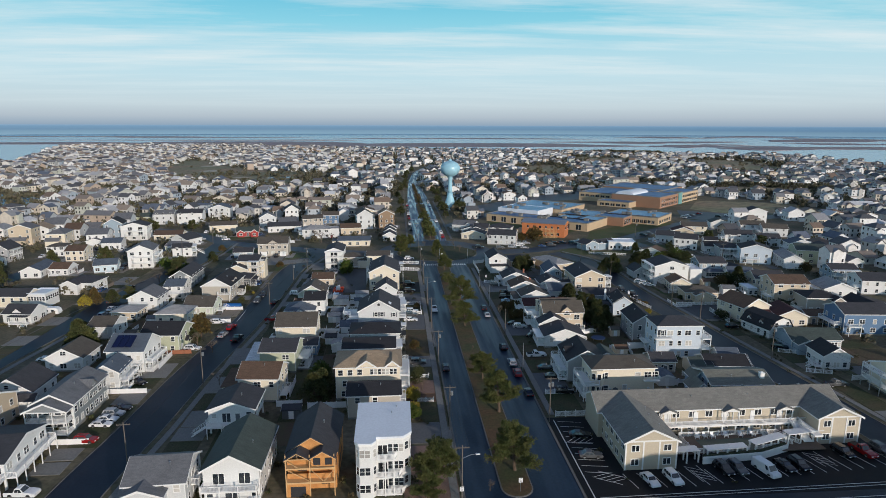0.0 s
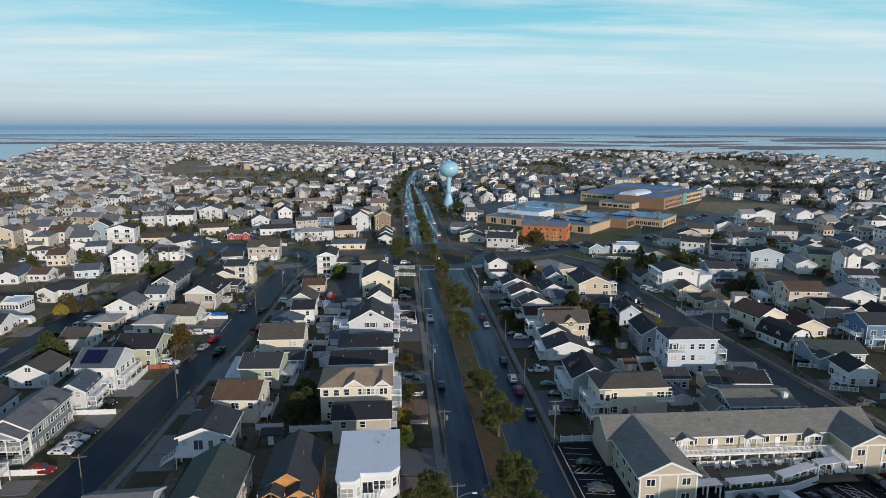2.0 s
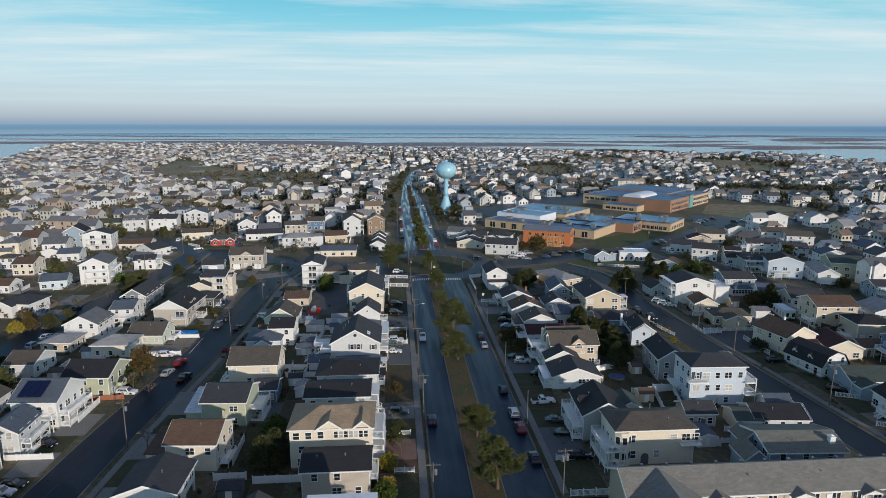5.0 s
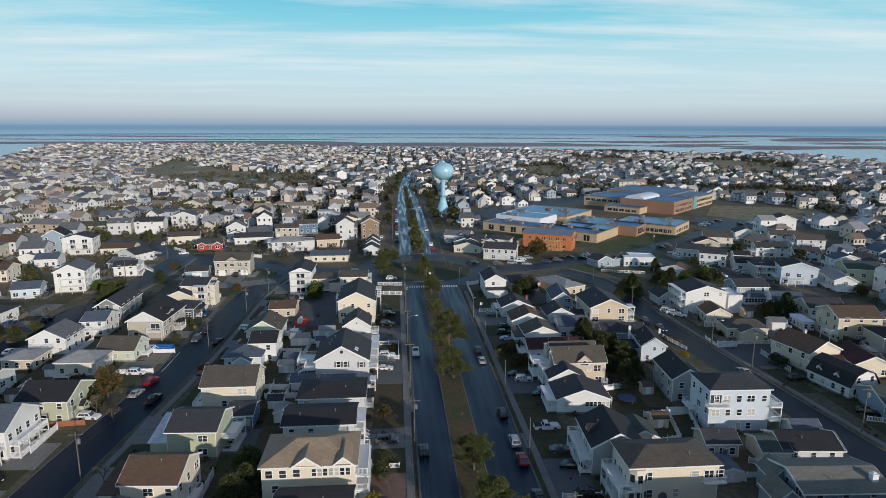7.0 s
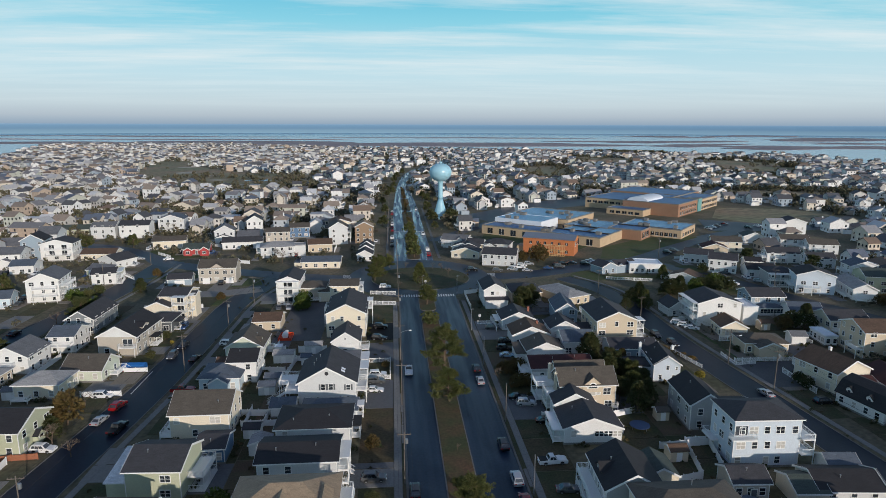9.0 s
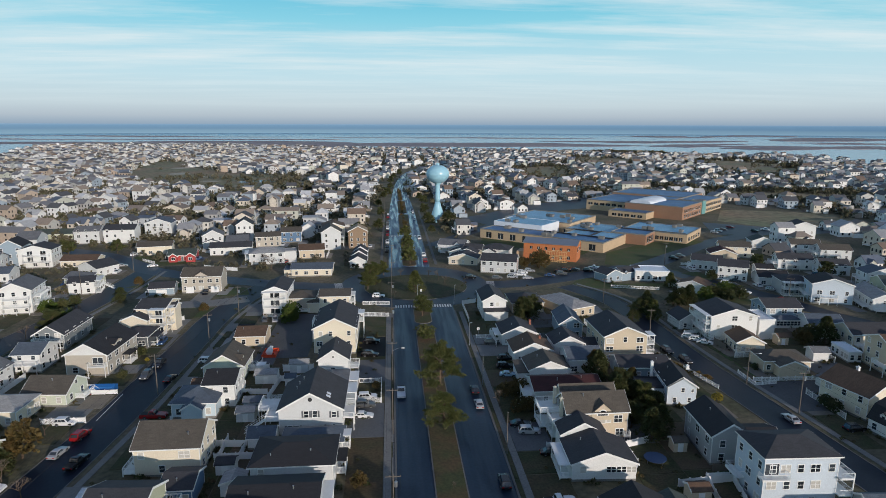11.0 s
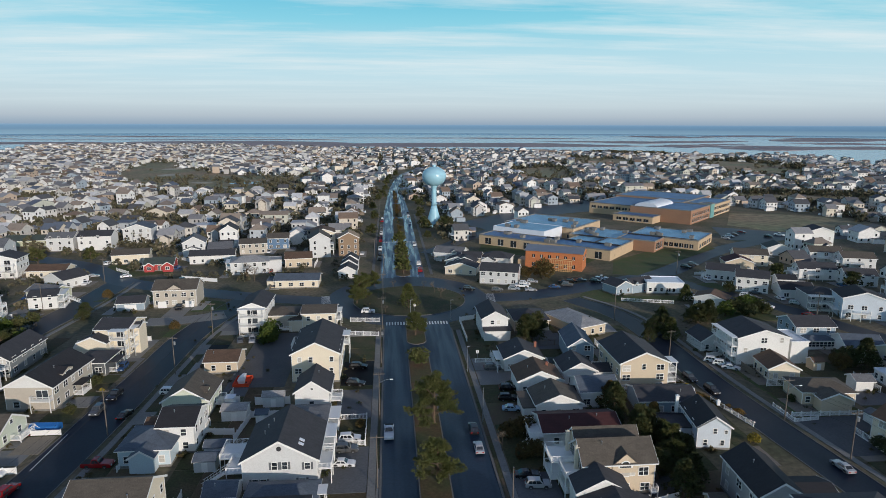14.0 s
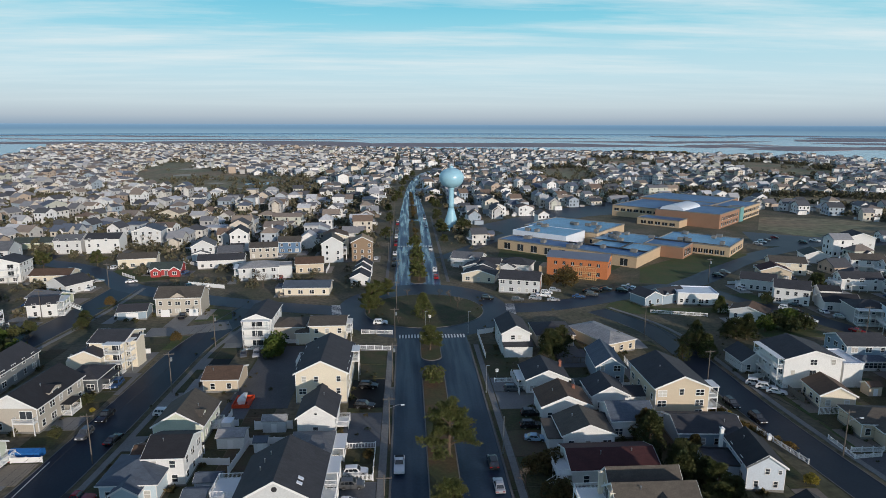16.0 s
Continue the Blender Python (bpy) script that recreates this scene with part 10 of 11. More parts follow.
es = [utility_pole(x, y, 10.5, 4, d, l, dd) for x, y, d, l, dd in ((111.0, 122, 1, 0, 0), (107.3, 160, 1, 0, 0), (104.0, 196, 1, 0, 0), (89.3, 245, 0, 0, 0), (88.0, 283, 0, 0, 0))]
cables(ws)
cables(es)
utility_pole(101.5, 213.0, 10.0, 0, 0, 1)


def street_lamp(x, y, h=7.0):
    p = thing("street_lamp", "slender pale grey lamp post with a small head", "street lamp", pose(x, y, 0), "street lamps")
    part("pole", Shape().rod((0, 0, 0), (0, 0, h), 0.09, 0.06, 8).lathe([(0.15, 0), (0.15, 0.4), (0.1, 0.5)], 10), METAL, p)
    part("lamp_head", Shape().prism([(-0.1, h - 0.02), (0.75, h + 0.12), (0.8, h + 0.2), (-0.1, h + 0.1)], "y", -0.1, 0.1), METAL, p)


for x, y in ((34.1, 246), (34, 290), (20.5, 291)):
    street_lamp(x, y)


def sign(x, y, w=0.75, h=0.9, z=2.0):
    p = thing("street_sign", "white rectangular sign on a metal post", "sign", pose(x, y, 0))
    part("post", Shape().rod((0, 0, 0), (0, 0, z + h), 0.035, n=6), METAL, p)
    pl = part("plate", Shape().box(-w / 2, w / 2, -0.05, -0.03, z, z + h), VINYL, p)
    for k in range(3):
        part("lettering_bar", Shape().box(-w * 0.32, w * 0.32, -0.056, -0.05, z + 0.18 + k * 0.24, z + 0.28 + k * 0.24), DARKMETAL, pl, at=Matrix.Identity(4))


for x, y in ((22.0, 100.2), (37.9, 254), (11.0, 98.2), (22.3, 300.5)):
    sign(x, y)

# ---- fences, sheds and garden clutter ----


def fence(x0, y0, x1, y1, h=1.5, solid=True, mat=None, label="white vinyl garden fence"):
    """Panels between posts."""
    mat = mat or VINYL
    L = math.hypot(x1 - x0, y1 - y0)
    n = max(1, round(L / 2.4))
    step = L / n
    f = thing("fence", label, "fence", pose(x0, y0, 0, 0, 0, math.degrees(math.atan2(y1 - y0, x1 - x0))))
    post = shared(("fpost", h, mat.name), lambda: Shape().box(-0.08, 0.08, -0.08, 0.08, 0, h + 0.12).box(-0.1, 0.1, -0.1, 0.1, h + 0.12, h + 0.17).mesh("post", mat))
    if solid:
        pan = Shape().box(0.08, step - 0.08, -0.03, 0.03, 0.08, h).mesh("panel", mat)
    else:
        pan = Shape().lattice([0.08 + (step - 0.16) * i / 21 for i in range(22)], [0.12, 0.24, h - 0.18, h - 0.06], {(i, 1) for i in range(0, 21, 2)}, -0.02, 0.02).mesh("panel", mat)
    if y0 > 215 or abs(x0 - 20) > 90:
        run = Shape()
        for i in range(n + 1):
            run.box(i * step - 0.08, i * step + 0.08, -0.08, 0.08, 0, h + 0.14)
        for z0, z1 in ((0.1, 0.24), (h - 0.16, h)) if not solid else ((0.08, h),):
            run.box(0, L, -0.03, 0.03, z0, z1)
        if not solid:
            for i in range(int(L / 0.3)):
                run.box(0.3 * i + 0.1, 0.3 * i + 0.2, -0.02, 0.02, 0.24, h - 0.16)
        part("fence_run", run, mat, f)
        return
    for i in range(n + 1):
        part("post", post, None, f, at=pose(i * step, 0, 0))
        if i < n:
            part("panel", pan, None, f, at=pose(i * step, 0, 0))


for x0, y0, x1, y1, h, solid in ((-21.5, 137, -12.5, 137, 1.6, 1), (-29, 138.5, -23, 138.5, 1.6, 1), (-72, 148.6, -62.8, 148.6, 1.3, 1), (-73.5, 123.6, -65, 123.6, 1.3, 1), (2.8, 153.4, 8.0, 153.4, 1.1, 0), (4.6, 139.0, 8.4, 138.8, 1.1, 0), (3.0, 209.6, 8.4, 209.3, 1.3, 0), (2.6, 221, 8.2, 221, 1.3, 0), (8.3, 209.3, 8.3, 221, 1.3, 0),
                                 (36, 129, 43, 129, 1.4, 0), (36.5, 141, 43.5, 141, 1.3, 0), (36.8, 268.5, 36.8, 288.5, 1.6, 1), (36.8, 288.5, 42.0, 290.5, 1.6, 1), (0.5, 277.5, 10.0, 276.0, 1.4, 0), (0.5, 291, 10.2, 290, 1.4, 0), (-18.8, 212.6, -17.6, 223.6, 1.6, 1), (-17.6, 223.6, -10, 223.6, 1.6, 1), (-25.5, 216.5, -19.5, 216.0, 1.5, 1), (-26.1, 191.3, -18.8, 190.8, 1.6, 1), (-18.9, 190.4, -19.8, 176, 1.6, 1), (54.8, 213.7, 63, 213, 1.6, 1), (89.8, 223.5, 92.6, 210.4, 1.1, 0), (103, 219.6, 103, 211.7, 1.0, 0), (103, 211.7, 109, 212.3, 1.0, 0), (56.5, 183.7, 64, 186, 1.6, 1), (-24, 186, -15.5, 186, 1.5, 1), (-38, 208, -38, 203, 1.3, 0), (-22, 232, -27, 232, 1.5, 1),
                                 (-18, 230, -10, 230, 2.0, 1), (-66, 204, -56.5, 204, 1.4, 1), (-62, 219, -56, 219, 1.2, 1), (63.5, 147, 72, 144, 1.7, 1), (69.0, 171, 66.5, 159, 1.7, 1), (66.5, 159, 58, 157, 1.7, 1), (69, 171.5, 73.5, 171.5, 1.7, 1), (63, 170, 74, 171, 1.6, 1), (74, 171, 72, 162, 1.6, 1), (63.5, 141, 63.5, 149, 1.7, 1), (76, 150, 82, 148, 1.4, 0), (111, 150, 117, 148, 1.2, 0), (112.5, 165, 118, 163, 1.2, 0), (64.5, 246, 64.5, 232, 1.5, 1), (56, 224, 62, 224, 1.5, 1),
                                 (104, 214.2, 122, 213.8, 1.2, 0), (103, 250.5, 110, 252, 1.4, 1), (84.5, 247, 88.0, 228, 1.3, 1), (-91, 397, -79, 386, 1.6, 1), (-74, 354, -58, 348, 1.6, 1), (-100, 365, -108, 372, 1.3, 0), (100, 308, 118, 303, 1.2, 0), (37, 252, 43, 252, 1.2, 0)):
    fence(x0, y0, x1, y1, h, bool(solid))
fence(-67.5, 175.0, -60.5, 175.6, 1.3, True, material("brick_wall", (0.34, 0.13, 0.07), 0.85, vary=0.2, scale=3, bump=0.2), "low orange brick garden wall")


def shed(x, y, w, d, h, wall, roof, turn=0, label="small garden shed with a gabled roof"):
    g = House(x - w / 2, x + w / 2, y - d / 2, y + d / 2, wall, roof, h, label, turn, name="shed", near=False)
    g.body("gx" if w > d else "gy", h * 0.3, 0.2)
    g.door("S", 0, 0.1, 0.9, 1.8, VINYL, "white shed door")


for a in ((-24.5, 133.5, 4.0, 3.2, 2.2, "charcoal", "dark"), (64.8, 166.5, 3.6, 3.0, 2.3, "tan", "brown"), (-21.0, 224.2, 5.4, 4.0, 2.5, "white", "light"), (-14.6, 221.5, 2.6, 2.4, 2.3, "white", "slate"), (-21.5, 203.4, 4.0, 3.4, 2.3, "pale_grey", "slate"), (-20.8, 208.0, 4.2, 3.2, 2.5, "pale_grey", "slate"), (58.0, 227.0, 6.2, 4.2, 2.6, "white", "black"), (58.5, 245.5, 5.6, 4.0, 2.6, "white", "green"), (63.4, 238.5, 4.0, 3.0, 2.4, "white", WHITEROOF), (128.4, 240.5, 3.2, 3.0, 2.5, "tan", "brown"), (69.0, 183.0, 2.8, 2.4, 2.2, "tan", "taupe"), (-13.6, 230.0, 4.8, 2.8, 2.6, "pale_grey", "light"), (69, 146.5, 4.2, 5.2, 2.2, "white", "slate"), (-17.5, 175.5, 4, 4, 2.4, "white", "light"), (-20.5, 182, 3.4, 3, 2.2, "white", "dark"), (120.5, 210, 3, 3, 2.2, "white", "grey"), (-82, 205, 3.4, 3, 2.2, "white", "grey"), (-83, 190, 3.4, 3, 2.2, "tan", "taupe")):
    shed(*a)


def lot_fences():
    """Fences along the back and side lines of the gardens: mostly white vinyl, some weathered boards."""
    rnd = random.Random(44)
    board = material("weathered_boards", (0.20, 0.165, 0.13), 0.9, vary=0.2, scale=2)
    lots = [p for p in SPOTS if 118 < p[1] < 400 and -165 < p[0] < 200 and not -16 < p[0] < 42 and p[2] > 3.5]
    done = []
    for hx, hy, r in lots:
        for k in range(2):
            if rnd.random() < 0.3:
                continue
            if k:
                x0, y0, x1, y1 = hx - r - 2, hy + r + 1.6, hx + rnd.uniform(0, r), hy + r + 1.6
            else:
                x0 = hx + rnd.choice((-1, 1)) * (r + 1.8)
                y0, x1, y1 = hy - rnd.uniform(0, r), x0, hy + r + 1.5
            ok = True
            for j in range(7):
                x, y = x0 + (x1 - x0) * j / 6, y0 + (y1 - y0) * j / 6
                if any(math.hypot(x - ax, y - ay) < ar * 0.9 + 0.8 for ax, ay, ar in SPOTS) or any(near_line(x, y, p, 8) for p, _ in ROADS) or inside(x, y, CIRCUS) or inside(x, y, SCHOOL_ZONE):
                    ok = False
            if not ok or any(math.hypot(x0 - ax, y0 - ay) < 5 for ax, ay in done):
                continue
            done.append((x0, y0))
            wood = rnd.random() < 0.2
            fence(x0, y0, x1, y1, rnd.choice((1.2, 1.5, 1.8)), rnd.random() < 0.6, board if wood else None, "weathered board fence between gardens" if wood else "white vinyl garden fence")


lot_fences()


def far_drives():
    """Driveways, parking pads and the cars on them beside the houses of the farther streets."""
    rnd = random.Random(91)
    pads, taken = Shape(), []
    for hx, hy, r in SPOTS:
        if not 250 < hy < 560 or abs(hx - 20) > 0.86 * hy + 40:
            continue
        for sx in (-1, 1):
            if rnd.random() < 0.35:
                continue
            x, y = hx + sx * (r * 0.85 + 2.4), hy - rnd.uniform(-2, 4)
            if any(math.hypot(x - ax, y - ay) < ar * 0.8 + 2.0 for ax, ay, ar in SPOTS) or any(near_line(x, y, p, 8) for p, _ in ROADS) or any(inside(x, y, k) for k in KEEP_OUT) or BL - 6 < x < BR + 6 or any(math.hypot(x - ax, y - ay) < 6 for ax, ay in taken):
                continue
            taken.append((x, y))
            w, d = rnd.uniform(1.7, 3.0), rnd.uniform(4.0, 7.0)
            pads.box(x - w, x + w, y - d, y + d, -0.02, 0.07 + 0.0001 * (len(taken) % 50))
            if rnd.random() < 0.5:
                car(rnd.choice(("suv", "sedan", "suv", "pickup")), rnd.choice(("white", "black", "silver", "grey", "white", "black", "red", "blue")), x, y - d * 0.2, rnd.choice((0, 180)) + rnd.uniform(-6, 6), "on a concrete drive beside a house", 0.08)
    tagged(part("driveways", pads, island_material("far_paving", [(0.30, 0.29, 0.27), (0.24, 0.21, 0.18), (0.34, 0.33, 0.31), (0.16, 0.16, 0.16)], 0.9)), "pale concrete and gravel drives beside the farther houses", "driveways", kind="stuff")


far_drives()
boat = thing("boat_trailer", "white covered boat in a tray of orange-red barriers", "boat", pose(-23.8, 243.2, 0, 0, 0, 0) @ Matrix.Diagonal((0.86, 0.72, 0.92, 1)))
tray = Shape().box(-2.3, 2.3, -3.9, 3.9, 0.05, 0.2)
for x0, x1, y0, y1 in ((-2.3, -2.15, -3.9, 3.9), (2.15, 2.3, -3.9, 3.9), (-2.15, 2.15, -3.9, -3.75), (-2.15, 2.15, 3.75, 3.9)):
    tray.box(x0, x1, y0, y1, 0.2, 0.95)
part("barrier", tray, material("orange_paint", (0.72, 0.075, 0.02), 0.5), boat, "orange-red plastic barrier")
part("hull", Shape().solid([(-0.8, -2.2, 0.5), (0.8, -2.2, 0.5), (0.35, 3.0, 0.7), (-0.35, 3.0, 0.7), (-1.15, -2.4, 1.5), (1.15, -2.4, 1.5), (0.5, 3.5, 1.7), (-0.5, 3.5, 1.7), (-0.8, -2.0, 2.3), (0.8, -2.0, 2.3), (0.3, 2.2, 2.2), (-0.3, 2.2, 2.2)],
                            [(0, 3, 2, 1), (0, 1, 5, 4), (1, 2, 6, 5), (2, 3, 7, 6), (3, 0, 4, 7), (4, 5, 9, 8), (5, 6, 10, 9), (6, 7, 11, 10), (7, 4, 8, 11), (8, 9, 10, 11)]), VINYL, boat, "white covered hull")
part("axle", Shape().rod((-1.1, -0.6, 0.34), (1.1, -0.6, 0.34), 0.06).rod((-1.12, -0.6, 0.34), (-0.95, -0.6, 0.34), 0.32, n=12).rod((0.95, -0.6, 0.34), (1.12, -0.6, 0.34), 0.32, n=12), RUBBER, boat)
tramp = thing("trampoline", "round black trampoline on a dark lawn", "trampoline", pose(62.5, 179.0, 0.05))
part("mat", Shape().lathe([(0.1, 0.72), (1.85, 0.72), (1.85, 0.75), (0.1, 0.75)], 28), RUBBER, tramp)
part("rim", Shape().lathe([(1.85, 0.70), (2.15, 0.70), (2.15, 0.80), (1.85, 0.80)], 28), material("trampoline_blue", (0.02, 0.05, 0.13), 0.5), tramp, "dark blue padded rim")
for k in range(4):
    part("leg", Shape().rod((2.0 * math.cos(k * 1.571 + 0.4), 2.0 * math.sin(k * 1.571 + 0.4), 0), (2.0 * math.cos(k * 1.571 + 0.4), 2.0 * math.sin(k * 1.571 + 0.4), 0.72), 0.04), METAL, tramp)
cover = thing("covered_boat", "boat under a bright blue tarpaulin", "boat", pose(-60.3, 221.5, 0, 0, 0, 88))
part("tarpaulin", Shape().prism([(-1.1, 0), (1.1, 0), (1.0, 1.3), (0, 1.75), (-1.0, 1.3)], "y", -3, 3), BLUETARP, cover)
kiosk = thing("storage_box", "white portable storage cabin on a lawn", "cabin", pose(-23.6, 230.0, 0))
part("body", Shape().box(-1, 1, -1.2, 1.2, 0, 2.4), VINYL, kiosk)
part("roof", Shape().box(-1.1, 1.1, -1.3, 1.3, 2.4, 2.5), WHITEROOF, kiosk)

# yards along the streets
for x0, x1, y0, y1, wts in ((1.0, 9.1, 256, 280, dict(lawn=4, drive=1)), (10.75, 11.35, 100, 280, dict(lawn=4, drive=2, soil=1)), (33.65, 34.5, 130, 280, dict(lawn=5, drive=1, soil=1)), (36.1, 46, 197, 280, dict(lawn=5, drive=2, soil=1)),
                            (-39.5, -34, 100, 290, dict(lawn=4, drive=2, tar=1, soil=1)), (-69, -62.5, 122, 158, dict(lawn=3, drive=2, gravel=1)), (-66, -58.5, 195, 207, dict(lawn=3)), (-64, -56.5, 224, 290, dict(lawn=5, drive=1)), (-48.6, -41.8, 112, 180, dict(lawn=3, drive=3)), (-43.0, -39.6, 184, 290, dict(lawn=4, drive=1)), (-100, -94, 120, 280, dict(lawn=3, drive=2)), (-120, -113, 120, 300, dict(lawn=3, drive=2)),
                            (84.0, 89.0, 195, 280, dict(lawn=4, gravel=1)), (106.5, 112, 180, 260, dict(lawn=4, gravel=1, drive=1)), (111.5, 118, 120, 180, dict(lawn=4, gravel=1, drive=1))):
    yards_along(x0, x1, y0, y1, wts)
# front plots along the boulevard, from the cross street north
DULL = material("dull_concrete", (0.13, 0.135, 0.14), 0.85, vary=0.16, scale=0.5, bump=0.1)
BROWNED = material("browned_lawn", (0.066, 0.058, 0.026), 0.95, vary=0.3, scale=0.35, bump=0.4, tone=(0.098, 0.064, 0.034))
for x0, x1, y0, y1, m, lab, cat in ((2.3, 9.1, 119.0, 128.2, DULL, "worn grey concrete forecourt", "forecourt"), (4.4, 9.1, 128.6, 138.5, LAWN, "small front lawn behind a picket fence", "lawn"), (1.2, 9.1, 138.9, 143.4, MULCH, "mulched planting bed", "planting bed"), (1.2, 9.1, 143.6, 151.5, PAVER, "red-brown paver driveway", "driveway"),
                                    (2.7, 9.1, 151.8, 160.6, LAWN, "front lawn with planting", "lawn"), (1.0, 9.1, 160.9, 167.0, CONCRETE, "pale concrete driveway", "driveway"), (1.0, 9.1, 167.3, 169.2, DULL, "grey concrete path", "path"), (2.2, 9.1, 169.4, 192.5, BROWNED, "browned winter front lawn", "lawn"), (1.0, 9.1, 192.8, 208.8, DULL, "wide grey concrete parking drive", "driveway"),
                                    (2.6, 8.4, 209.4, 214.8, LAWN, "fenced front lawn", "lawn"), (2.6, 8.4, 215.3, 221.0, LAWN, "fenced front lawn", "lawn"), (1.0, 9.1, 221.6, 236.6, DULL, "wide grey concrete drive", "driveway"), (1.0, 9.1, 237.0, 239.0, LAWN, "narrow strip of lawn", "lawn"), (1.0, 9.1, 239.3, 255.4, PATCH, "dark asphalt parking drive", "driveway"),
                                    (36.1, 43.5, 130.5, 141.0, LAWN, "patchy front lawn", "lawn"), (36.1, 43.5, 141.4, 154.4, DULL, "grey concrete driveway", "driveway"), (36.1, 43.8, 154.8, 163.6, LAWN, "patchy front lawn", "lawn"), (36.1, 43.8, 164.0, 176.0, BROWNED, "browned front lawn with a parked truck", "lawn"), (36.1, 44.0, 176.4, 184.4, LAWN, "patchy front lawn", "lawn"), (36.1, 44.0, 184.8, 196.6, DULL, "wide grey concrete parking drive", "driveway")):
    yard(x0, x1, y0, y1, m, lab, cat)
BACK = random.Random(9)
for x0, x1, y0, y1 in ((-27.5, -15.5, 120, 285), (57, 76, 145, 285), (-94, -84, 110, 280), (124, 146, 120, 250)):
    y = y0
    while y < y1:
        n = BACK.uniform(7, 15)
        m, lab, cat = BACK.choice(((LAWN, "patchy winter lawn in a back garden", "lawn"), (LAWN, "patchy winter lawn in a back garden", "lawn"), (DIRT, "bare soil back garden", "soil"), (DULL, "grey concrete patio", "patio")))
        yard(x0, (x0 + x1) / 2 - 0.2, y, y + n - 0.3, m, lab, cat)
        m, lab, cat = BACK.choice(((LAWN, "patchy winter lawn in a back garden", "lawn"), (BROWNED, "browned back lawn", "lawn"), (DIRT, "bare soil back garden", "soil")))
        yard((x0 + x1) / 2, x1, y + 1, y + n + 0.6, m, lab, cat, 0.065)
        y += n
slab("yard", -27, -13, 240, 281, 0.08, material("old_asphalt", (0.080, 0.083, 0.088), 0.8, vary=0.2, scale=0.5, tone=(0.105, 0.105, 0.105)), "grey asphalt parking yard behind the houses", "car park")
slab("yard", 0.8, 10.8, 97.5, 118, 0.075, PAVER, "red-brown paver forecourt", "forecourt")

# painted bays of the motel car park
slab("car_park", 33.8, 99.0, 96.7, 128.5, 0.042, PATCH, "near-black new asphalt car park of the motel", "car park")
bays = tagged(part("bay_lines", Shape().box(35.0, 35.2, 97, 127.5, 0.04, 0.052), PAINT), "white painted parking bay lines", "road marking", kind="structure")
short = Shape().box(-0.06, 0.06, -2.6, 2.6, 0, 0.007).mesh("painted_line", PAINT)
for i in range(21):
    part("painted_line", short, None, bays, at=pose(43.5 + i * 2.75, 102.2 + (0.11 * max(0, i - 4)) * 2.75 * 0.9, 0.047, 0, 0, 14))
for i in range(10):
    part("painted_line", short, None, bays, at=pose(38.4, 105.5 + i * 2.3, 0.047, 0, 0, 82))
long_line = Shape().box(-30, 30, -0.07, 0.07, 0, 0.007).mesh("painted_line", PAINT)
for y in (97.6, 96.8, 93.6, 92.8):
    part("painted_line", long_line, None, bays, at=pose(66, y + 0.4, 0.047, 0, 0, 1.2))
hatch = Shape().box(-0.06, 0.06, -1.7, 1.7, 0, 0.007).mesh("painted_line", PAINT)
rail_l = Shape().box(-0.06, 0.06, -2.6, 2.6, 0, 0.008).mesh("painted_line", PAINT)
for cx, cy, rz in ((57.8, 103.8, 14), (84.5, 107.2, 14), (38.4, 118.0, 82), (40.0, 103.6, 60)):
    m = pose(cx, cy, 0.048, 0, 0, rz)
    for u in (-1.3, 1.3):
        part("painted_line", rail_l, None, bays, at=m @ pose(u, 0, 0))
    for k in range(4):
        part("painted_line", hatch, None, bays, at=m @ pose(0, -1.9 + 1.25 * k, 0.001, 0, 0, 48))

# buildings across the cross street, behind the camera, whose shade falls over the street
SOUTH = random.Random(4)
for i in (0, 1, 2, 3, 4, 5, 7, 8, 9):
    x, w, d, hh = -112 + i * 21 + SOUTH.uniform(-2, 2), SOUTH.uniform(10, 15), SOUTH.uniform(10, 13), SOUTH.uniform(7.5, 10.5)
    g = House(x - w / 2, x + w / 2, 40 - d, 40, SOUTH.choice(("white", "cream", "pale_grey")), "dark", hh, "plain beach house across the cross street", near=False)
    g.body("gy" if i % 2 else "hip", 2.4)
for x0, x1 in ((88, 95.2), (96.2, 150)):
    g = House(x0, x1, 18, 32, "cream", WHITEROOF, 19.3, "tall plain hotel block across the cross street", near=False, name="hotel")
    g.body("hip", 0.8, 0.2)
    for k in range(6):
        part("window_band", Shape().box(-g.w / 2 + 1, g.w / 2 - 1, g.d / 2 - 0.02, g.d / 2 + 0.04, 1.2 + 3.1 * k, 2.7 + 3.1 * k), GLASS, g.ob)
# concrete pads and a white edge line on the western street
for x0, x1, y0, y1 in ((-71, -65, 112, 116.5), (-71, -65, 117.2, 122), (-69, -61.5, 158, 168), (-67, -58, 207, 213), (-66, -58, 214, 218)):
    slab("yard", x0, x1, y0, y1, 0.085, CONCRETE, "pale concrete parking pad beside the street", "driveway")
slab("yard", -62.2, -56.4, 211.0, 218.4, 0.089, material("tan_concrete", (0.27, 0.23, 0.175), 0.9, vary=0.15, scale=0.6), "tan concrete parking pad beside the street", "driveway")
slab("yard", 103.6, 121.5, 197, 213.5, 0.085, MATS["old_asphalt"], "wide worn grey asphalt yard beside the street", "driveway")
slab("yard", -67.4, -60, 219.2, 223.5, 0.085, material("red_mat", (0.30, 0.04, 0.05), 0.9, vary=0.15), "dark red paved parking pad", "driveway")
part("painted_line", Shape().box(-54.8, -54.62, 205, 219, 0.04, 0.047), PAINT, bays)

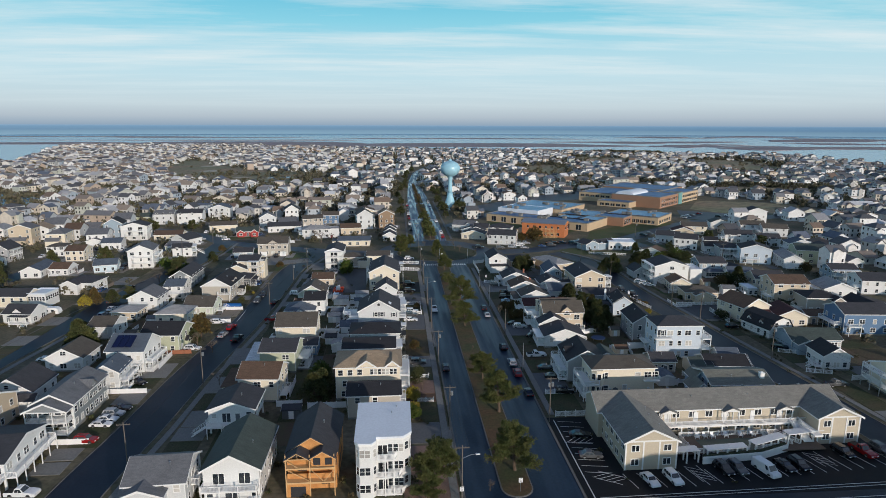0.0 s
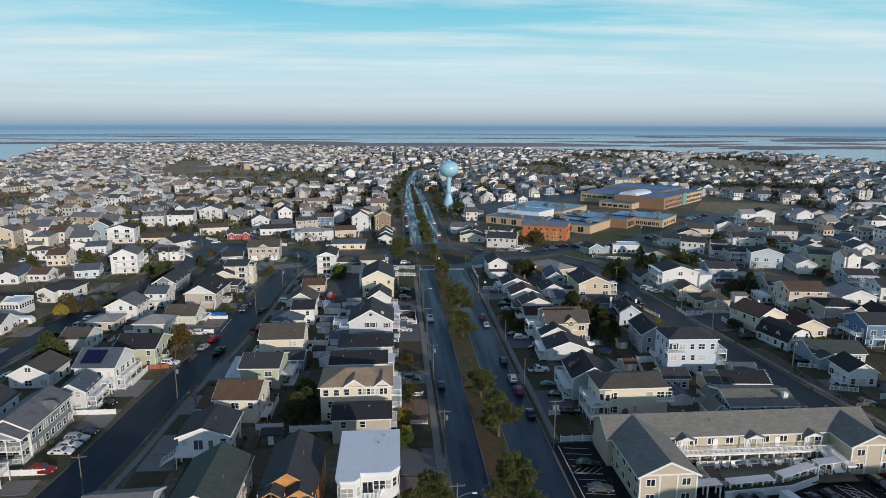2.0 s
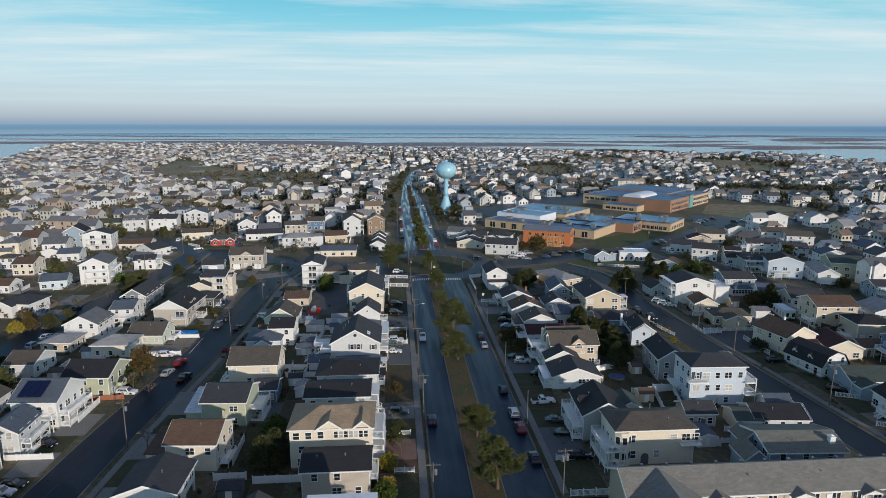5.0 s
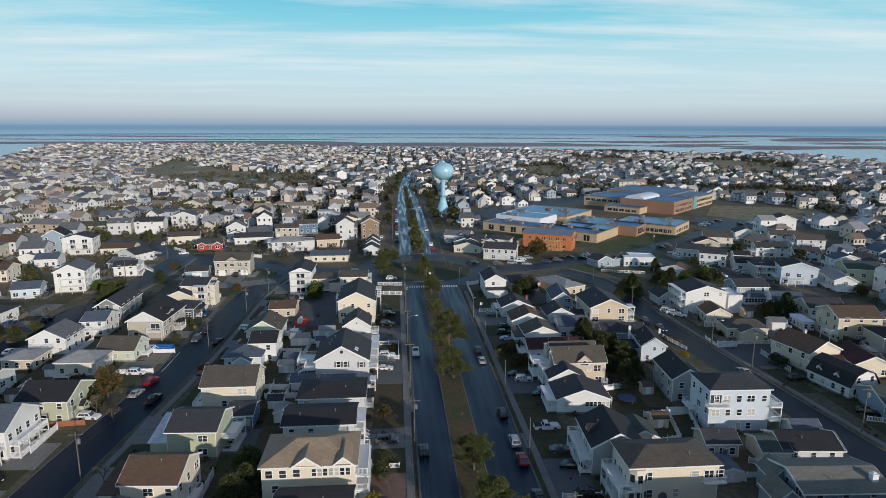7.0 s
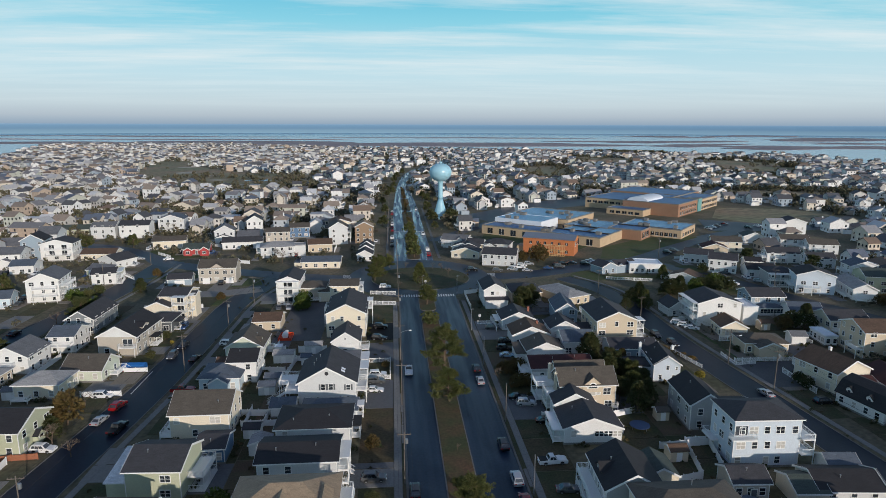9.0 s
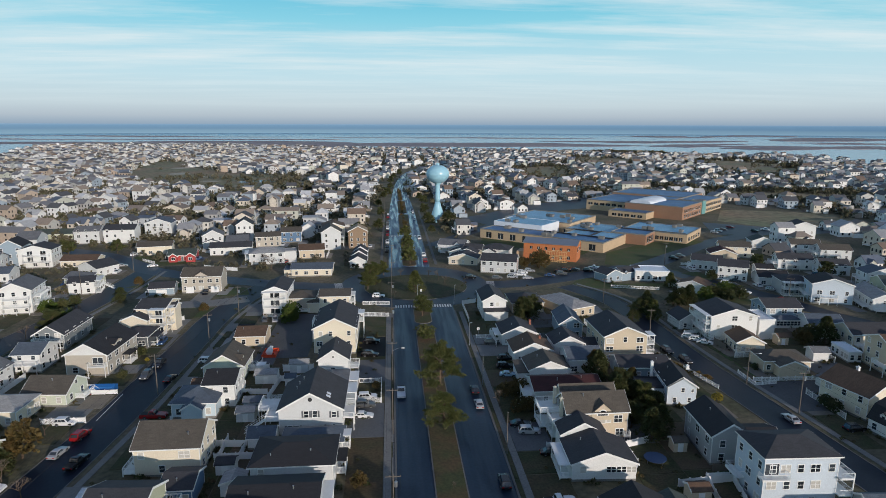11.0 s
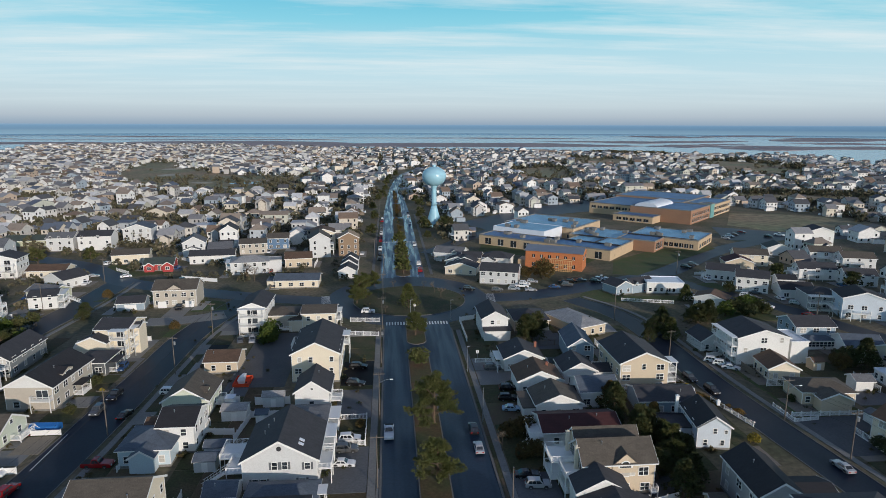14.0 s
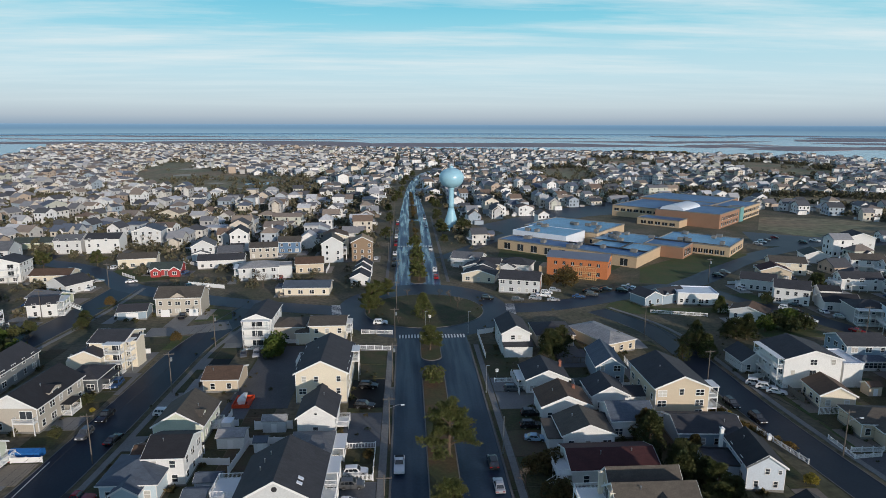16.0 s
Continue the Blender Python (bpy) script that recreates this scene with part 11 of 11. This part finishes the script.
# evergreens and clipped shrubs west of the far street
for i, (x, y, k, sp, lf, lab) in enumerate(((-114.5, 226.5, 1.25, "round", GOLD, "rounded golden-green shrub beside the street"), (-111.8, 229.5, 0.75, "cedar", RUSTY, "rust-green conical evergreen beside the street"), (-113.8, 232.5, 0.8, "cedar", RUSTY, "rust-green conical evergreen beside the street"),
                                            (-166, 262, 1.3, "cedar", CEDAR, "tall dark evergreen in a garden"), (-172, 270, 1.5, "cedar", CEDAR, "tall dark evergreen in a garden"), (-160, 292, 1.2, "cedar", CEDAR, "tall dark evergreen in a garden"), (-140, 300, 1.0, "pine", CEDAR, "dark spreading pine in a garden"),
                                            (-141, 276, 0.9, "bare", TWIG, "leafless tree beside a garden"), (-139, 284, 1.0, "bare", TWIG, "leafless tree beside a garden"), (-154, 250, 0.9, "bare", TWIG, "leafless tree beside a garden"), (-62.0, 190.0, 0.9, "pine", RUSTY, "rust-tinged evergreen beside a house"),
                                            (-104.5, 291, 1.3, "round", CEDAR, "spreading dark shrub on a bank"), (-107, 287, 1.5, "round", HEDGE, "spreading dark shrub on a bank"), (-103, 296, 1.2, "round", CEDAR, "spreading dark shrub on a bank"), (-101.5, 281, 1.0, "round", CEDAR, "spreading dark shrub on a bank"),
                                            (138.5, 241.5, 1.6, "round", CEDAR, "spreading dark evergreen shrub"), (134.5, 239, 1.4, "round", RUSTY, "spreading rust-green shrub beside a house"), (142, 239.5, 1.2, "cedar", CEDAR, "dark evergreen beside a house"), (187.4, 262, 1.3, "round", RUSTY, "rust-green shrub beside a low house"),
                                            (-150, 388, 1.0, "pine", CEDAR, "dark pine between houses"), (-128, 392, 0.9, "pine", CEDAR, "dark pine between houses"), (-172, 400, 1.0, "pine", CEDAR, "dark pine between houses"), (-10, 440, 0.9, "pine", CEDAR, "dark pine between houses"), (200, 318, 0.9, "pine", CEDAR, "dark pine between houses"), (178, 334, 0.9, "pine", CEDAR, "dark pine between houses"))):
    plant(sp, i % 3 + (10 if sp == "pine" else 0), x, y, k, i * 53, lab, "bush" if sp == "round" else "tree", leaf=lf, name="bush" if sp == "round" else "tree")

# fuller evergreens between the back gardens of the east side
for i, (x, y, k, sp, lf) in enumerate(((66.0, 206, 1.0, "pine", CEDAR), (69.5, 200, 0.85, "pine", PINE), (63.0, 192.5, 0.8, "pine", CEDAR), (68.0, 195.5, 0.75, "pine", PINE), (71.5, 214, 0.7, "cedar", RUSTY), (64.0, 221, 1.0, "cedar", RUSTY),
                                        (55.5, 270, 1.0, "pine", CEDAR), (59.5, 273, 0.9, "pine", CEDAR), (99.5, 266, 1.0, "cedar", PINE), (96, 270, 0.8, "pine", CEDAR), (116, 281, 0.9, "pine", CEDAR), (-91.5, 181.5, 0.8, "pine", PINE), (-94.5, 266, 1.0, "pine", CEDAR), (-99.5, 230, 0.8, "pine", CEDAR), (-64, 187, 0.75, "pine", RUSTY))):
    plant(sp, i % 4, x, y, k, i * 61, "rust-tinged evergreen tree in a back garden" if lf is RUSTY else "broad olive evergreen tree in a back garden", leaf=lf)


def garden_shrubs():
    """Low shrubs, hedges and dry tussocks along house walls and fences."""
    rnd = random.Random(55)
    s = Shape()

    def bush(x, y, r):
        for k in range(int(9 + 10 * r)):
            v = Vector((rnd.gauss(0, 1), rnd.gauss(0, 1), abs(rnd.gauss(0, 1)))).normalized() * rnd.uniform(0.4, 1)
            tuft(s, (x + v.x * r, y + v.y * r, 0.1 + v.z * r), 0.45 * r + 0.12, rnd, 4, v, 0.3)
    for ob in list(bpy.data.objects):
        if ob.name.split(".")[0] == "house" and ob.parent is None and 95 < ob.location.y < 345 and -130 < ob.location.x < 145:
            walls = [c for c in ob.children if c.name.split(".")[0] == "wall"]
            if not walls:
                continue
            bb = walls[0].bound_box
            w, d = bb[6][0], bb[6][1]
            for side in range(4):
                for _ in range(rnd.randint(1, 5)):
                    u = rnd.uniform(-0.95, 0.95)
                    p = ((u * w, -d - 0.9), (w + 0.9, u * d), (u * w, d + 0.9), (-w - 0.9, u * d))[side]
                    q = ob.matrix_basis @ Vector((p[0], p[1], 0))
                    bush(q.x, q.y, rnd.choice((0.3, 0.4, 0.5, 0.7, 0.9)))
    for _ in range(260):
        x, half = rnd.choice(((-22, 6), (-79, 7), (66, 9), (5.2, 1.2), (42, 2.5), (-43, 3), (108, 3), (130, 8)))
        bush(rnd.uniform(x - half, x + half), rnd.uniform(100, 330), rnd.uniform(0.2, 0.6))
    tagged(part("garden_shrubs", s, leaf_material("shrub_leaves", (0.045, 0.058, 0.020), (0.12, 0.085, 0.04))), "low green and rust shrubs and dry tussocks along the houses", "shrubs", kind="stuff")


garden_shrubs()


def street_bed():
    """A bed of golden and rusty shrubs along the east street's verge."""
    rnd = random.Random(63)
    s = Shape()
    for i in range(46):
        k = i / 45
        x, y, r = 84.6 + 8.6 * k + rnd.uniform(-0.8, 0.8), 234.5 - 18.5 * k + rnd.uniform(-0.6, 0.6), rnd.uniform(0.35, 0.75)
        for _ in range(16):
            v = Vector((rnd.gauss(0, 1), rnd.gauss(0, 1), abs(rnd.gauss(0, 1)))).normalized()
            tuft(s, (x + v.x * r, y + v.y * r, 0.1 + v.z * r), 0.4, rnd, 4, v, 0.3)
    tagged(part("flower_bed", s, leaf_material("winter_flowers", (0.22, 0.13, 0.03), (0.09, 0.075, 0.025))), "golden-brown winter shrubs in a bed along the street", "shrubs", kind="stuff")


street_bed()


def roof_clutter():
    """Vent pipes and flashings on the nearer roofs."""
    rnd = random.Random(71)
    pipe = Shape().rod((0, 0, -0.4), (0, 0, 0.5), 0.08, n=6).rod((0, 0, 0.45), (0, 0, 0.6), 0.15, n=6).mesh("roof_vent", METAL)
    near = [o for o in bpy.data.objects if o.name.split(".")[0] == "house" and o.parent is None and 100 < o.location.y < 260 and -85 < o.location.x < 130]
    for ob in near[:50]:
        wall = [c for c in ob.children if c.name.split(".")[0] == "wall"]
        if not wall or any(c.name.startswith("roof_vent") for c in ob.children):
            continue
        bb = wall[0].bound_box
        w, d, top = bb[6][0], bb[6][1], max(v[2] for v in bb)
        gy = any(abs(v.co.x) < 0.01 and v.co.z > top - 0.01 for v in wall[0].data.vertices)
        eave = min((v.co.z for v in wall[0].data.vertices if v.co.z > top * 0.45), default=top)
        u, k = rnd.uniform(0.25, 0.6), rnd.uniform(-0.6, 0.6)
        side = (1 if ob.location.x < 15 else -1) if gy else -1
        x, y = (side * u * w, k * d) if gy else (k * w, -u * d)
        if top - eave < 0.3:
            continue
        part("roof_vent", pipe, None, ob, at=pose(x, y, eave + (top - eave) * (1 - u) + 0.2))


roof_clutter()
for i, (x, y, k) in enumerate(((8, 640, 0.9), (10, 700, 0.8), (11, 760, 1.0), (14, 820, 0.9), (33, 700, 0.8), (31, 760, 0.9), (40, 850, 1.0), (22, 880, 0.9))):
    plant("pine", 10 + i % 4, x, y, k, i * 63, "dark pine beside the far boulevard", leaf=CEDAR)

# verges, aprons and planting round the side junctions
ribbon("apron", smooth_line([(-67, 295.5), (-56, 297), (-43, 302)]), 8.5, 0.06, CONCRETE, "pale worn concrete apron before the grey house", "driveway")
slab("yard", -113, -105.5, 297, 308, 0.08, CONCRETE, "pale concrete parking pad", "driveway")
slab("yard", -64, -57, 300.5, 312.5, 0.085, CONCRETE, "pale concrete driveway before garages", "driveway")
GREEN = material("green_lawn", (0.055, 0.085, 0.022), 0.95, vary=0.3, scale=0.5, bump=0.4, tone=(0.085, 0.085, 0.03))
for pts in ([(-64, 280), (-53.5, 280), (-52.5, 291.5), (-63, 290)], [(-96, 322), (-89, 330), (-72, 330), (-72, 322)], [(-56, 306), (-44, 308), (-47, 318), (-55, 322)], [(-120, 385), (-108, 371), (-96, 360), (-84, 366), (-84, 374), (-112, 384)], [(-123, 318), (-107, 316), (-105, 334), (-119, 336)],
            [(85.5, 314.5), (91, 309), (99, 306), (106, 309), (104, 318), (100, 323), (95, 324), (89, 320)], [(60, 404), (70, 398), (108, 372), (122, 388), (66, 430)], [(112, 350), (122, 346), (152, 372), (188, 402), (182, 414), (150, 398), (122, 376)],
            [(126, 282), (147, 281), (147, 296), (141, 303), (128, 300)], [(106, 228), (122, 229), (122, 242), (105, 243)], [(106, 214.5), (122, 215), (122, 228), (106, 227)], [(98, 306), (124, 307), (128, 313), (100, 314)], [(140, 330), (147, 316), (153, 322), (148, 332)]):
    outline("lawn", pts, -0.05, 0.046 + 0.000025 * (pts[0][1] % 300), GREEN, "mown green winter lawn beside a house", "lawn")
for i, (x, y, k, sp, lf) in enumerate(((-55, 287, 0.9, "round", RUSTY), (129, 287, 1.5, "round", HEDGE), (134, 290, 1.6, "round", CEDAR), (139, 292, 1.7, "round", HEDGE), (143, 288, 1.5, "round", CEDAR), (137, 286, 1.4, "round", CEDAR), (145, 298, 1.1, "round", HEDGE), (119, 280, 1.15, "cedar", CEDAR), (124, 306, 0.9, "cedar", PINE), (148, 318, 1.2, "round", CEDAR), (-94, 275, 1.6, "round", HEDGE), (-99, 276, 1.5, "round", CEDAR), (-92, 326, 1.0, "round", RUSTY))):
    plant(sp, i % 4, x, y, k, i * 47, "spreading evergreen shrub on a lawn" if k > 1.2 else "small ornamental tree on a lawn", "bush" if k > 1.2 and sp == "round" else "tree", leaf=lf, name="bush" if k > 1.2 and sp == "round" else "tree")
utility_pole(-103.6, 350, 10.5, 20, 1, 0)
utility_pole(-107.0, 310, 10.5, 0, 0, 0)
utility_pole(156.5, 279, 10.5, -20, 0, 0)
utility_pole(140.5, 348, 10.5, 0, 1, 0)
